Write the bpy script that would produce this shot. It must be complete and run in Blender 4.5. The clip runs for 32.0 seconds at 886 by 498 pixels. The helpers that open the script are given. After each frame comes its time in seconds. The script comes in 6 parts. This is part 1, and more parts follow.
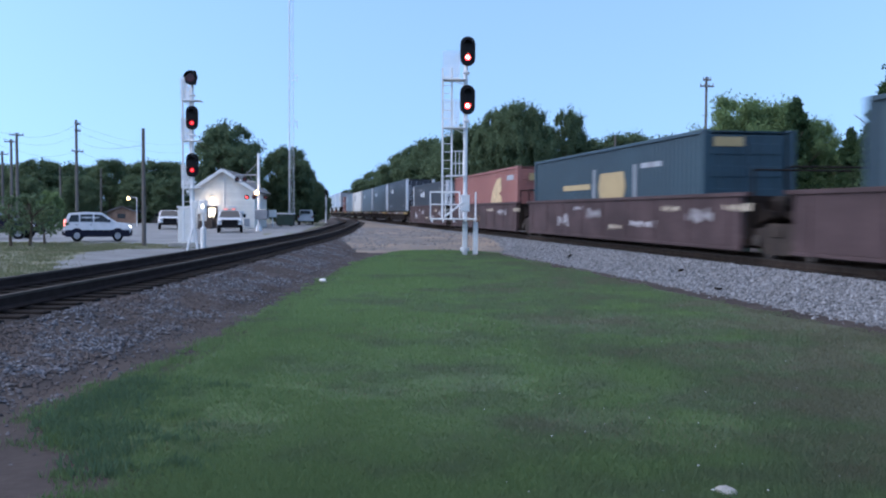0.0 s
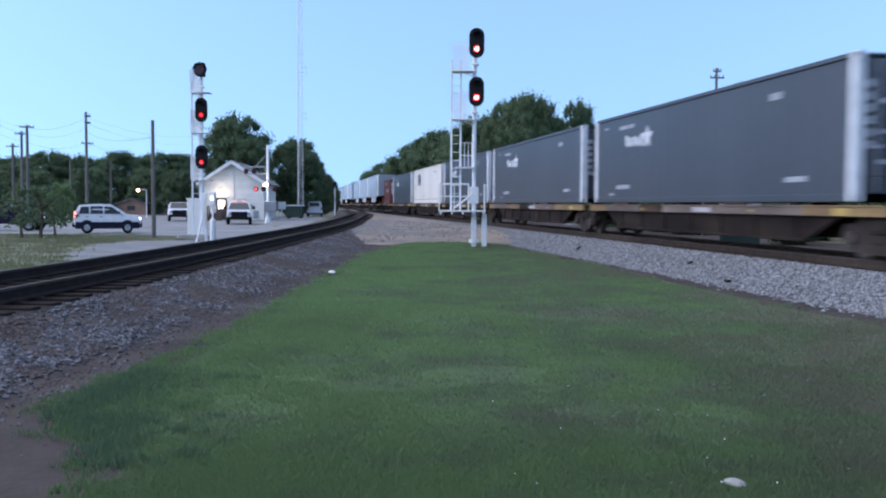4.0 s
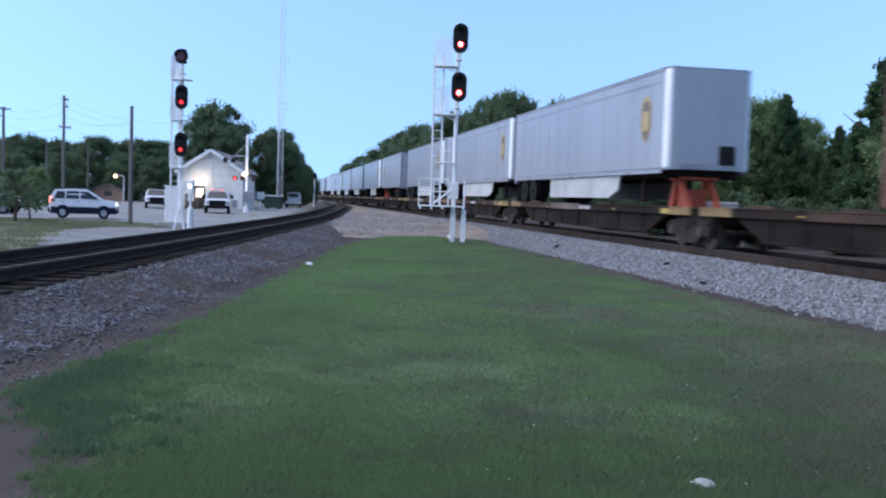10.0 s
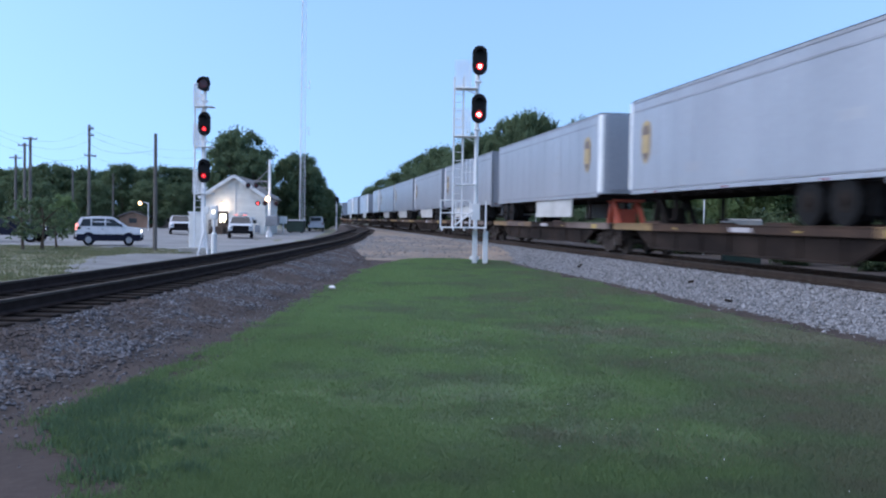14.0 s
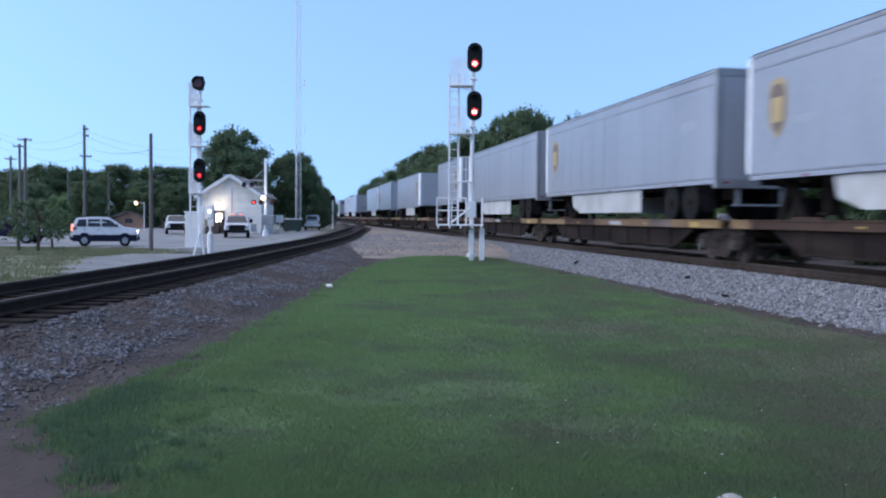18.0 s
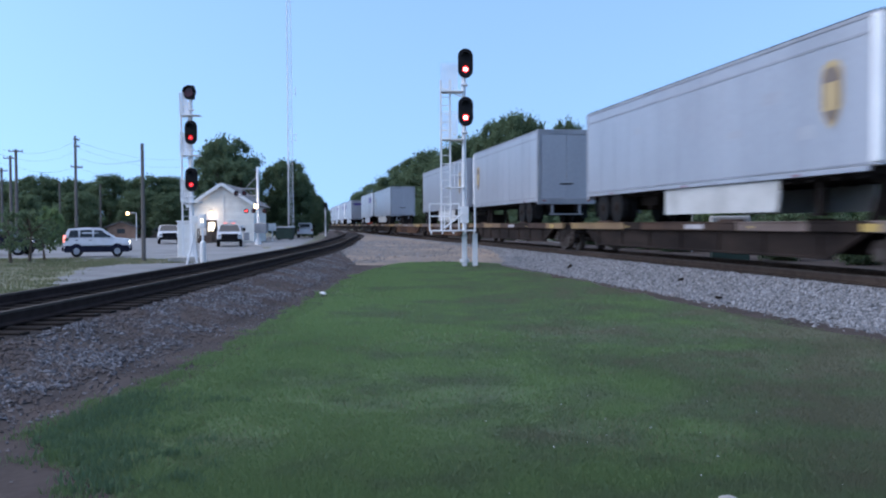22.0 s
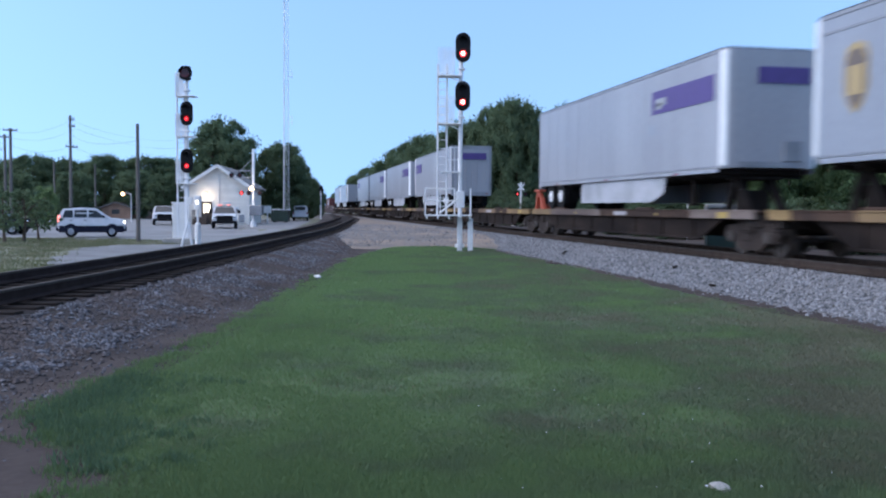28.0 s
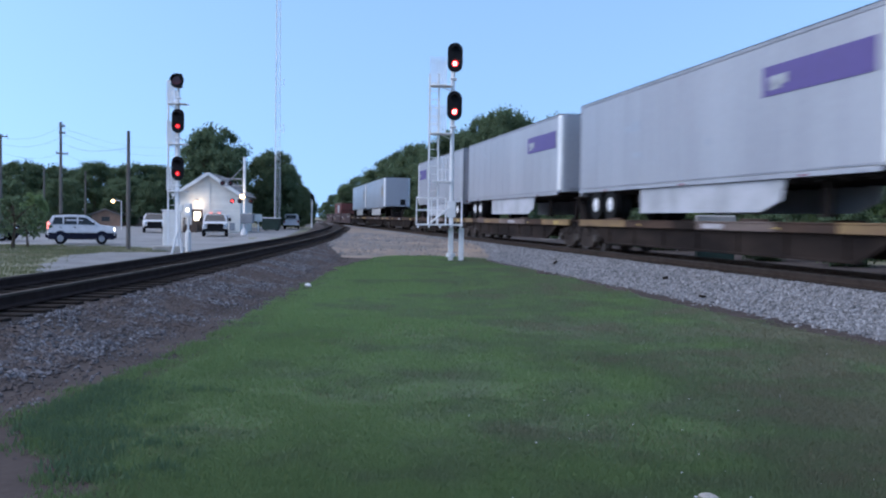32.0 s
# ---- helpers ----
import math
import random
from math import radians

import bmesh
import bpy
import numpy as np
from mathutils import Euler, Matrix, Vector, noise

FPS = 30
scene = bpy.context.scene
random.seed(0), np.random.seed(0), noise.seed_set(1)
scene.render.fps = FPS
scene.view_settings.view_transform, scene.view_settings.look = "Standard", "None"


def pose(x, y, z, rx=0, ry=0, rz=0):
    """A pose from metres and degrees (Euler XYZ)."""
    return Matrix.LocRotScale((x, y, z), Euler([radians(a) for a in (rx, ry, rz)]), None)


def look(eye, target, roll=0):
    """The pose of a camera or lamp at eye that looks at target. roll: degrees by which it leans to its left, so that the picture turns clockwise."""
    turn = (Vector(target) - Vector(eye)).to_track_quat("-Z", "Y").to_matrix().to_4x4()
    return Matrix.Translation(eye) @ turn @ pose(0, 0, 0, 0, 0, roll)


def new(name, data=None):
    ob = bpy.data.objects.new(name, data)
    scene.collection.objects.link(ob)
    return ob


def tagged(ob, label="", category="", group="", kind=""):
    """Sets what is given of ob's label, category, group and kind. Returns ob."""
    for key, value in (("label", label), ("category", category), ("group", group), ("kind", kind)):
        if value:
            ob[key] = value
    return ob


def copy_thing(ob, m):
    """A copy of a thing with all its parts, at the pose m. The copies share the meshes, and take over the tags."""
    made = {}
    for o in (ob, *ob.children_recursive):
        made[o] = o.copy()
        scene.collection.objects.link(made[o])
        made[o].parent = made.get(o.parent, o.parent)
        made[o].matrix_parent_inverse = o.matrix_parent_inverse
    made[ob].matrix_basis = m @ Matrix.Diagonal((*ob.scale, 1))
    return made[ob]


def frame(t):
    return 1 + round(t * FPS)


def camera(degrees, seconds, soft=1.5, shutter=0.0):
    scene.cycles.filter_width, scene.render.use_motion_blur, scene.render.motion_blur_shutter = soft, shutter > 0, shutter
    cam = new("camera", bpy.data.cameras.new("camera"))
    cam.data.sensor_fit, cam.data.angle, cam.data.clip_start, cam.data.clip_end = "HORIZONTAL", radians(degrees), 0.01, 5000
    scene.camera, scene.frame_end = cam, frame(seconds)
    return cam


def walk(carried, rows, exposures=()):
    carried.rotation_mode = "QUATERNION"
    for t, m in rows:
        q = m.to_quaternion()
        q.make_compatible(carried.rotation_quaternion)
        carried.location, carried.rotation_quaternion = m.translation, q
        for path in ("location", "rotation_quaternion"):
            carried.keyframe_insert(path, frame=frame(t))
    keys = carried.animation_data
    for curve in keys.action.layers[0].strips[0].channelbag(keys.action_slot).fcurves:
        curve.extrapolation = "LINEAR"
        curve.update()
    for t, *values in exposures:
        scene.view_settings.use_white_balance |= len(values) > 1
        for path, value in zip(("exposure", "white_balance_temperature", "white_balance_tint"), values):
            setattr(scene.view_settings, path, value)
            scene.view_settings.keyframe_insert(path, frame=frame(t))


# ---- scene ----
EYE = 1.6
cam = camera(52.0, 32.0, soft=2.1, shutter=0.7)
# seconds, yaw, pitch, roll of a camera held in the hand at one spot
ROWS = [
    (0, -0.00, -2.32, -0.28),
    (0.5, 0.12, -2.26, 0.13),
    (1, 0.25, -2.26, 0.05),
    (1.5, 0.15, -2.30, -0.44),
    (2, -0.15, -2.38, -0.91),
    (2.5, -0.40, -2.37, -0.66),
    (4.5, 0.73, -2.94, -0.22),
    (5, -1.18, -3.24, -0.14),
    (5.5, -3.58, -4.24, -0.16),
    (6, -2.13, -4.04, 0.42),
    (6.5, -0.13, -3.81, 0.68),
    (7, 0.55, -4.24, 0.08),
    (7.5, 0.14, -3.48, 0.21),
    (8, -0.14, -2.88, -0.42),
    (8.5, -0.07, -2.67, -0.80),
    (9, -0.03, -3.06, -1.08),
    (9.5, 0.18, -3.05, -0.98),
    (10, -0.73, -3.13, -1.89),
    (10.5, -2.12, -2.31, -2.00),
    (11, -1.65, -2.22, -0.50),
    (11.5, -0.90, -2.65, -0.40),
    (12, -0.79, -2.81, -0.33),
    (12.5, 0.02, -2.95, -0.31),
    (13, 0.22, -2.58, -0.46),
    (13.5, 0.34, -2.20, -0.50),
    (14, 0.64, -1.80, -0.96),
    (14.5, 1.18, -1.65, -1.28),
    (16.5, 0.78, -2.09, -0.50),
    (17, 0.35, -2.11, -0.64),
    (17.5, 0.50, -2.11, -0.78),
    (18, 0.41, -1.95, -0.47),
    (18.5, -0.12, -1.72, -0.52),
    (19, -0.28, -1.56, -0.70),
    (19.5, -0.07, -1.82, -0.40),
    (20, -0.23, -2.18, 0.17),
    (20.5, -0.28, -2.41, 0.58),
    (21, -0.35, -1.70, -0.14),
    (21.5, -0.27, -1.51, -0.08),
    (22, -0.04, -1.58, 0.33),
    (22.5, -0.14, -1.52, 0.68),
    (23, -0.28, -1.44, 0.19),
    (23.5, -0.01, -1.48, -0.03),
    (24, 0.17, -1.88, -0.20),
    (24.5, 0.28, -2.16, -0.57),
    (25, 0.19, -2.69, -0.56),
    (25.5, 0.22, -2.75, -0.55),
    (27.5, 0.08, -2.20, -0.96),
    (28, -0.32, -2.55, -0.39),
    (28.5, -0.46, -2.99, -1.03),
    (29, -0.92, -3.17, 0.06),
    (29.5, -0.39, -2.88, 0.04),
    (30, -0.65, -2.77, -0.65),
    (30.5, -1.19, -2.09, -0.25),
    (31, -1.06, -1.74, -0.52),
    (31.5, -0.96, -1.71, -0.85),
    (32, -0.88, -1.95, -0.78),
]
walk(cam, [(t, pose(0, 0, EYE, 90 + pitch, roll, yaw)) for t, yaw, pitch, roll in ROWS], [(0, 0.44, 6100, 15), (4, 0.5, 6150, 15), (6, 0.6, 6060, 15), (7, 0.5, 6080, 15), (8, 0.54, 6120, 15), (10, 0.53, 6100, 15), (13, 0.48, 6100, 15), (16.5, 0.4, 6090, 15), (25, 0.4, 6090, 15), (28, 0.45, 6100, 15), (30, 0.4, 6100, 15), (32, 0.36, 6090, 15)])

# ---- light: dusk, the sun just gone behind the camera, an even blue sky ----
world = bpy.data.worlds.new("dusk_sky")
scene.world = world
world.use_nodes = True
wt = world.node_tree
sky = wt.nodes.new("ShaderNodeTexSky")
sky.sky_type = "NISHITA"
sky.sun_disc = False
sky.sun_elevation = radians(16)
sky.sun_rotation = radians(267)
sky.altitude = 100
sky.air_density = 1.0
sky.dust_density = 0.0
sky.ozone_density = 2.0
# thin haze: the blue of the upper sky reaches down to the horizon
wc, wm, wn, wh = wt.nodes.new("ShaderNodeTexCoord"), wt.nodes.new("ShaderNodeMapping"), wt.nodes.new("ShaderNodeVectorMath"), wt.nodes.new("ShaderNodeHueSaturation")
wm.inputs["Scale"].default_value, wm.inputs["Location"].default_value = (1, 1, 0.7), (0, 0, 0.42)
wn.operation = "NORMALIZE"
wh.inputs["Hue"].default_value, wh.inputs["Saturation"].default_value = 0.495, 0.97
wt.links.new(wc.outputs["Generated"], wm.inputs["Vector"])
wt.links.new(wm.outputs["Vector"], wn.inputs[0])
wt.links.new(wn.outputs["Vector"], sky.inputs["Vector"])
wt.links.new(sky.outputs["Color"], wh.inputs["Color"])
wt.links.new(wh.outputs["Color"], wt.nodes["Background"].inputs["Color"])
wt.nodes["Background"].inputs["Strength"].default_value = 0.32
sun = new("sun", bpy.data.lights.new("sun", "SUN"))
sun.data.energy, sun.data.angle, sun.data.color = 2.5, radians(100), (1.0, 0.9, 0.8)
sun.matrix_world = look((-140, 22, 140), (0, 30, 0))


# ---- materials ----
def mat(name, base, rough=0.6, metal=0.0, other=None, scale=3.0, fine=40.0, bump=0.0, spread=0.25, rand=0.0, streak=None, spec=0.5):
    """Two scales of noise over a base colour, fine relief, and a change from piece to piece."""
    m = bpy.data.materials.new(name)
    m.use_nodes = True
    n, l = m.node_tree.nodes, m.node_tree.links
    b = n["Principled BSDF"]
    tc = n.new("ShaderNodeTexCoord")
    mp = n.new("ShaderNodeMapping")
    if streak:
        mp.inputs["Scale"].default_value = streak
    l.new(tc.outputs["Object"], mp.inputs["Vector"])
    a = n.new("ShaderNodeTexNoise")
    a.inputs["Scale"].default_value, a.inputs["Detail"].default_value = scale, 5
    f = n.new("ShaderNodeTexNoise")
    f.inputs["Scale"].default_value, f.inputs["Detail"].default_value = fine, 3
    l.new(mp.outputs["Vector"], a.inputs["Vector"])
    l.new(tc.outputs["Object"], f.inputs["Vector"])
    r = n.new("ShaderNodeValToRGB")
    o = other or tuple(c * (1 - spread) for c in base)
    r.color_ramp.elements[0].color, r.color_ramp.elements[1].color = (*o, 1), (*base, 1)
    r.color_ramp.elements[0].position, r.color_ramp.elements[1].position = 0.36, 0.62
    l.new(a.outputs["Fac"], r.inputs["Fac"])
    mx = n.new("ShaderNodeMix")
    mx.data_type, mx.blend_type = "RGBA", "MULTIPLY"
    mx.inputs["Factor"].default_value = min(1.0, spread * 1.6)
    l.new(r.outputs["Color"], mx.inputs["A"])
    l.new(f.outputs["Fac"], mx.inputs["B"])
    gain = n.new("ShaderNodeHueSaturation")
    gain.inputs["Value"].default_value = 1 + min(1.0, spread * 1.6) * 0.5
    l.new(mx.outputs["Result"], gain.inputs["Color"])
    if rand:
        oi = n.new("ShaderNodeObjectInfo")
        mr = n.new("ShaderNodeMapRange")
        mr.inputs["To Min"].default_value, mr.inputs["To Max"].default_value = 1 + min(1.0, spread * 1.6) * 0.5 - rand, 1 + min(1.0, spread * 1.6) * 0.5 + rand
        l.new(oi.outputs["Random"], mr.inputs["Value"])
        l.new(mr.outputs["Result"], gain.inputs["Value"])
    l.new(gain.outputs["Color"], b.inputs["Base Color"])
    b.inputs["Roughness"].default_value, b.inputs["Metallic"].default_value = rough, metal
    b.inputs["Specular IOR Level"].default_value = spec
    if bump:
        bp = n.new("ShaderNodeBump")
        bp.inputs["Strength"].default_value, bp.inputs["Distance"].default_value = bump, 0.02
        l.new(f.outputs["Fac"], bp.inputs["Height"])
        l.new(bp.outputs["Normal"], b.inputs["Normal"])
    return m


def island(name, low, high, rough=0.9):
    """For loose pieces in one mesh: each island takes its own colour between two."""
    m = bpy.data.materials.new(name)
    m.use_nodes = True
    n, l = m.node_tree.nodes, m.node_tree.links
    g, r = n.new("ShaderNodeNewGeometry"), n.new("ShaderNodeValToRGB")
    r.color_ramp.elements[0].color, r.color_ramp.elements[1].color = (*low, 1), (*high, 1)
    l.new(g.outputs["Random Per Island"], r.inputs["Fac"])
    l.new(r.outputs["Color"], n["Principled BSDF"].inputs["Base Color"])
    n["Principled BSDF"].inputs["Roughness"].default_value = rough
    n["Principled BSDF"].inputs["Specular IOR Level"].default_value = 0.15
    return m


def dusted(name, low, high, dust):
    """Loose stones, each its own grey, under brown dust that lies in drifts."""
    m = island(name, low, high)
    n, l = m.node_tree.nodes, m.node_tree.links
    b = n["Principled BSDF"]
    per = b.inputs["Base Color"].links[0].from_socket
    tc, a, f, g, r, mx = n.new("ShaderNodeTexCoord"), n.new("ShaderNodeTexNoise"), n.new("ShaderNodeTexNoise"), n.new("ShaderNodeMath"), n.new("ShaderNodeMapRange"), n.new("ShaderNodeMix")
    a.inputs["Scale"].default_value, a.inputs["Detail"].default_value = 0.9, 4
    f.inputs["Scale"].default_value, f.inputs["Detail"].default_value = 5, 3
    l.new(tc.outputs["Object"], a.inputs["Vector"])
    l.new(tc.outputs["Object"], f.inputs["Vector"])
    g.operation, g.inputs[1].default_value = "MULTIPLY_ADD", 0.5
    l.new(f.outputs["Fac"], g.inputs[0])
    l.new(a.outputs["Fac"], g.inputs[2])
    r.inputs["From Min"].default_value, r.inputs["From Max"].default_value = 0.68, 0.84
    r.inputs["To Max"].default_value = 0.85
    l.new(g.outputs["Value"], r.inputs["Value"])
    mx.data_type = "RGBA"
    l.new(r.outputs["Result"], mx.inputs["Factor"])
    l.new(per, mx.inputs["A"])
    mx.inputs["B"].default_value = (*dust, 1)
    l.new(mx.outputs["Result"], b.inputs["Base Color"])
    return m


def glow(name, colour, strength):
    m = bpy.data.materials.new(name)
    m.use_nodes = True
    b = m.node_tree.nodes["Principled BSDF"]
    b.inputs["Base Color"].default_value = (*colour, 1)
    b.inputs["Emission Color"].default_value, b.inputs["Emission Strength"].default_value = (*colour, 1), strength
    return m


def foliage(name, low, high):
    m = island(name, low, high, 0.75)
    n, l = m.node_tree.nodes, m.node_tree.links
    b = n["Principled BSDF"]
    t = n.new("ShaderNodeBsdfTranslucent")
    s = n.new("ShaderNodeMixShader")
    s.inputs["Fac"].default_value = 0.36
    l.new(b.inputs["Base Color"].links[0].from_socket, t.inputs["Color"])
    l.new(b.outputs["BSDF"], s.inputs[1])
    l.new(t.outputs["BSDF"], s.inputs[2])
    l.new(s.outputs["Shader"], n["Material Output"].inputs["Surface"])
    return m


def turf(name, lush, dull, dry, far_light=1.0, drift=0.042, soil=False):
    """Grass whose colour drifts from lush to dull to dry over the lawn, blade by blade."""
    m = foliage(name, (0.86, 0.88, 0.84), (1.14, 1.12, 1.14))
    n, l = m.node_tree.nodes, m.node_tree.links
    b = n["Principled BSDF"]
    per = b.inputs["Base Color"].links[0].from_socket
    tc, a, f, r, mx, g = n.new("ShaderNodeTexCoord"), n.new("ShaderNodeTexNoise"), n.new("ShaderNodeTexNoise"), n.new("ShaderNodeValToRGB"), n.new("ShaderNodeMix"), n.new("ShaderNodeMath")
    a.inputs["Scale"].default_value, a.inputs["Detail"].default_value = 0.42, 5
    f.inputs["Scale"].default_value, f.inputs["Detail"].default_value = 1.7, 3
    l.new(tc.outputs["Object"], a.inputs["Vector"])
    l.new(tc.outputs["Object"], f.inputs["Vector"])
    g.operation, g.inputs[1].default_value = "MULTIPLY_ADD", 0.45
    l.new(f.outputs["Fac"], g.inputs[0])
    l.new(a.outputs["Fac"], g.inputs[2])
    e = r.color_ramp.elements
    e[0].position, e[0].color = 0.66, (*lush, 1)
    e[1].position, e[1].color = 0.99, (*dry, 1)
    k = e.new(0.84)
    k.color = (*dull, 1)
    # drier away from the branch, lusher in the middle of the lawn
    sx, ax = n.new("ShaderNodeSeparateXYZ"), n.new("ShaderNodeMath")
    ax.operation, ax.inputs[1].default_value = "MULTIPLY_ADD", drift
    l.new(tc.outputs["Object"], sx.inputs["Vector"])
    l.new(sx.outputs["X"], ax.inputs[0])
    l.new(g.outputs["Value"], ax.inputs[2])
    l.new(ax.outputs["Value"], r.inputs["Fac"])
    mx.data_type, mx.blend_type = "RGBA", "MULTIPLY"
    mx.inputs["Factor"].default_value = 1.0
    # brighter towards the narrow tip: light on far blade tips, put into the colour
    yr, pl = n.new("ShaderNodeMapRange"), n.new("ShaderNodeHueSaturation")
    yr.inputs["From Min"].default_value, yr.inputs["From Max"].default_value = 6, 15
    yr.inputs["To Min"].default_value, yr.inputs["To Max"].default_value = 1.0, far_light
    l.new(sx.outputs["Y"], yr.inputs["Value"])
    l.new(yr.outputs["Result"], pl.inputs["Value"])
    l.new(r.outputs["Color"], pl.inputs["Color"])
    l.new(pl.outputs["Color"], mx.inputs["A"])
    l.new(per, mx.inputs["B"])
    for s in (b.inputs["Base Color"], n["Translucent BSDF"].inputs["Color"]):
        l.new(mx.outputs["Result"], s)
    if soil:
        l.new(b.outputs["BSDF"], n["Material Output"].inputs["Surface"])
    return m


M_GROUND = mat("rough_grass_ground", (0.145, 0.15, 0.095), 0.95, other=(0.18, 0.165, 0.12), scale=0.12, fine=6, bump=0.4)
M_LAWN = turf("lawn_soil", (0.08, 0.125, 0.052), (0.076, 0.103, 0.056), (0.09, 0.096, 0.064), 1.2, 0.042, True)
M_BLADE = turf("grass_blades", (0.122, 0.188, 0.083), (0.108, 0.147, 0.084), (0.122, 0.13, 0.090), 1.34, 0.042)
M_DRYBLADE = foliage("dry_grass_blades", (0.12, 0.105, 0.07), (0.22, 0.195, 0.14))
M_DIRT = mat("bare_dirt", (0.078, 0.063, 0.059), 0.95, spec=0.1, other=(0.048, 0.04, 0.038), scale=0.8, fine=14, bump=0.6)
M_TAN = mat("tan_gravel_dirt", (0.25, 0.192, 0.148), 0.95, other=(0.12, 0.108, 0.102), scale=0.34, fine=8, bump=0.5)
M_ASPHALT = mat("worn_asphalt", (0.22, 0.22, 0.225), 0.9, other=(0.165, 0.165, 0.17), scale=0.3, fine=20, bump=0.3)
M_BED = mat("ballast_bed_dark", (0.1, 0.083, 0.078), 0.95, spec=0.1, other=(0.055, 0.047, 0.046), scale=0.8, fine=12, bump=0.9)
M_BEDGREY = mat("ballast_bed_grey", (0.19, 0.19, 0.195), 0.95, other=(0.14, 0.14, 0.145), scale=0.8, fine=12, bump=0.9)
M_BROWN = mat("rust_stained_ballast", (0.062, 0.045, 0.038), 0.95, other=(0.042, 0.032, 0.028), scale=1.2, fine=14, bump=0.8)
M_STONE = island("grey_ballast_stone", (0.095, 0.097, 0.103), (0.285, 0.29, 0.308))
M_STONEDARK = dusted("brown_grey_ballast_stone", (0.035, 0.035, 0.04), (0.225, 0.225, 0.25), (0.105, 0.082, 0.074))
# oily ballast on the branch, painted shade on the main line's far shoulder
M_OILYSHADE = mat("oily_dark_ballast", (0.045, 0.037, 0.035), 0.95, spec=0.08, other=(0.03, 0.026, 0.025), scale=0.9, fine=14, bump=0.8)
M_TIEMAIN = mat("dust_covered_timber", (0.05, 0.036, 0.031), 0.95, spec=0.08, scale=3, fine=30, bump=0.6, rand=0.2)
M_TIE = mat("creosoted_timber", (0.026, 0.021, 0.019), 0.95, spec=0.08, scale=3, fine=30, bump=0.6, rand=0.3)
M_RAIL = mat("rusty_rail_steel", (0.046, 0.032, 0.029), 0.95, 0.0, spec=0.08, scale=4, fine=40)
M_RAILMAIN = mat("dusty_brown_rail", (0.07, 0.052, 0.043), 0.95, spec=0.1, scale=4, fine=40)
M_RAILTOP = mat("worn_rail_head", (0.085, 0.07, 0.062), 0.9, 0.0, spec=0.15, scale=2, fine=30)
M_GALV = mat("galvanised_steel", (0.8, 0.8, 0.81), 0.5, 0.0, scale=2, fine=30, spread=0.1)
M_WHITE = mat("white_paint", (0.8, 0.79, 0.77), 0.55, scale=1.5, fine=20, spread=0.1)
M_BLACK = mat("black_paint", (0.013, 0.012, 0.014), 0.6, spec=0.15, scale=2, fine=20)
M_RUBBER = mat("tyre_rubber", (0.014, 0.014, 0.015), 0.9, spec=0.12, scale=6, fine=40)
M_CONC = mat("concrete", (0.36, 0.35, 0.33), 0.9, scale=2, fine=25, bump=0.3)
M_WOOD = mat("weathered_pole_timber", (0.15, 0.135, 0.125), 0.9, scale=2, fine=30, bump=0.4, streak=(6, 6, 0.4))
M_BARK = mat("bark", (0.1, 0.075, 0.055), 0.95, scale=3, fine=20, bump=0.7, streak=(5, 5, 0.6))
M_LEAF = foliage("dark_green_leaves", (0.088, 0.128, 0.073), (0.135, 0.187, 0.102))
M_ROUGH = turf("rough_grass_blades", (0.15, 0.165, 0.09), (0.18, 0.185, 0.115), (0.22, 0.205, 0.145), 1.0, 0.0)
M_TUFT = foliage("dark_grass_tufts", (0.075, 0.128, 0.076), (0.115, 0.18, 0.1))
M_LEAF2 = foliage("fresh_green_leaves", (0.15, 0.215, 0.095), (0.2, 0.285, 0.128))
M_LEAF3 = foliage("deep_green_needles", (0.035, 0.068, 0.034), (0.075, 0.125, 0.055))
M_RED = glow("lit_red_lens", (1.0, 0.05, 0.05), 5)
M_REDFAR = glow("dim_red_lens", (0.8, 0.02, 0.03), 0.6)
M_REDCORE = glow("lit_red_lens_core", (1.0, 0.5, 0.42), 14)
M_REDDIM = mat("unlit_red_lens", (0.09, 0.01, 0.013), 0.25, spread=0.1)
M_AMBER = glow("sodium_lamp", (1.0, 0.62, 0.28), 5)
M_WARM = glow("lit_window", (1.0, 0.9, 0.66), 3)
M_HEAD = glow("lit_headlamp", (1.0, 0.95, 0.8), 8)
M_GLASS = mat("dark_car_glass", (0.015, 0.018, 0.022), 0.35, spread=0.1)
M_CARWHITE = mat("white_car_paint", (0.62, 0.62, 0.65), 0.4, spread=0.1)
M_CARBLUE = mat("dark_blue_cladding", (0.012, 0.014, 0.03), 0.8, spec=0.15)
M_CHROME = mat("bright_metal", (0.7, 0.7, 0.7), 0.25, 0.9, spread=0.1)
M_TAIL = mat("red_tail_lens", (0.22, 0.02, 0.02), 0.25, spread=0.1)
M_TAILLIT = glow("lit_tail_lamp", (1.0, 0.25, 0.2), 2)
M_SIDING = mat("white_siding", (0.82, 0.78, 0.72), 0.7, scale=1, fine=15, spread=0.12, rand=0.05)
M_ROOF = mat("grey_shingle", (0.2, 0.19, 0.19), 0.9, scale=1.5, fine=15, rand=0.2)
M_DOOR = mat("brown_door", (0.11, 0.075, 0.055), 0.6)
M_BRICK = mat("reddish_siding", (0.3, 0.19, 0.14), 0.85, scale=1, fine=10)
M_GREENBOX = mat("dark_green_paint", (0.02, 0.045, 0.035), 0.6, scale=1.5)
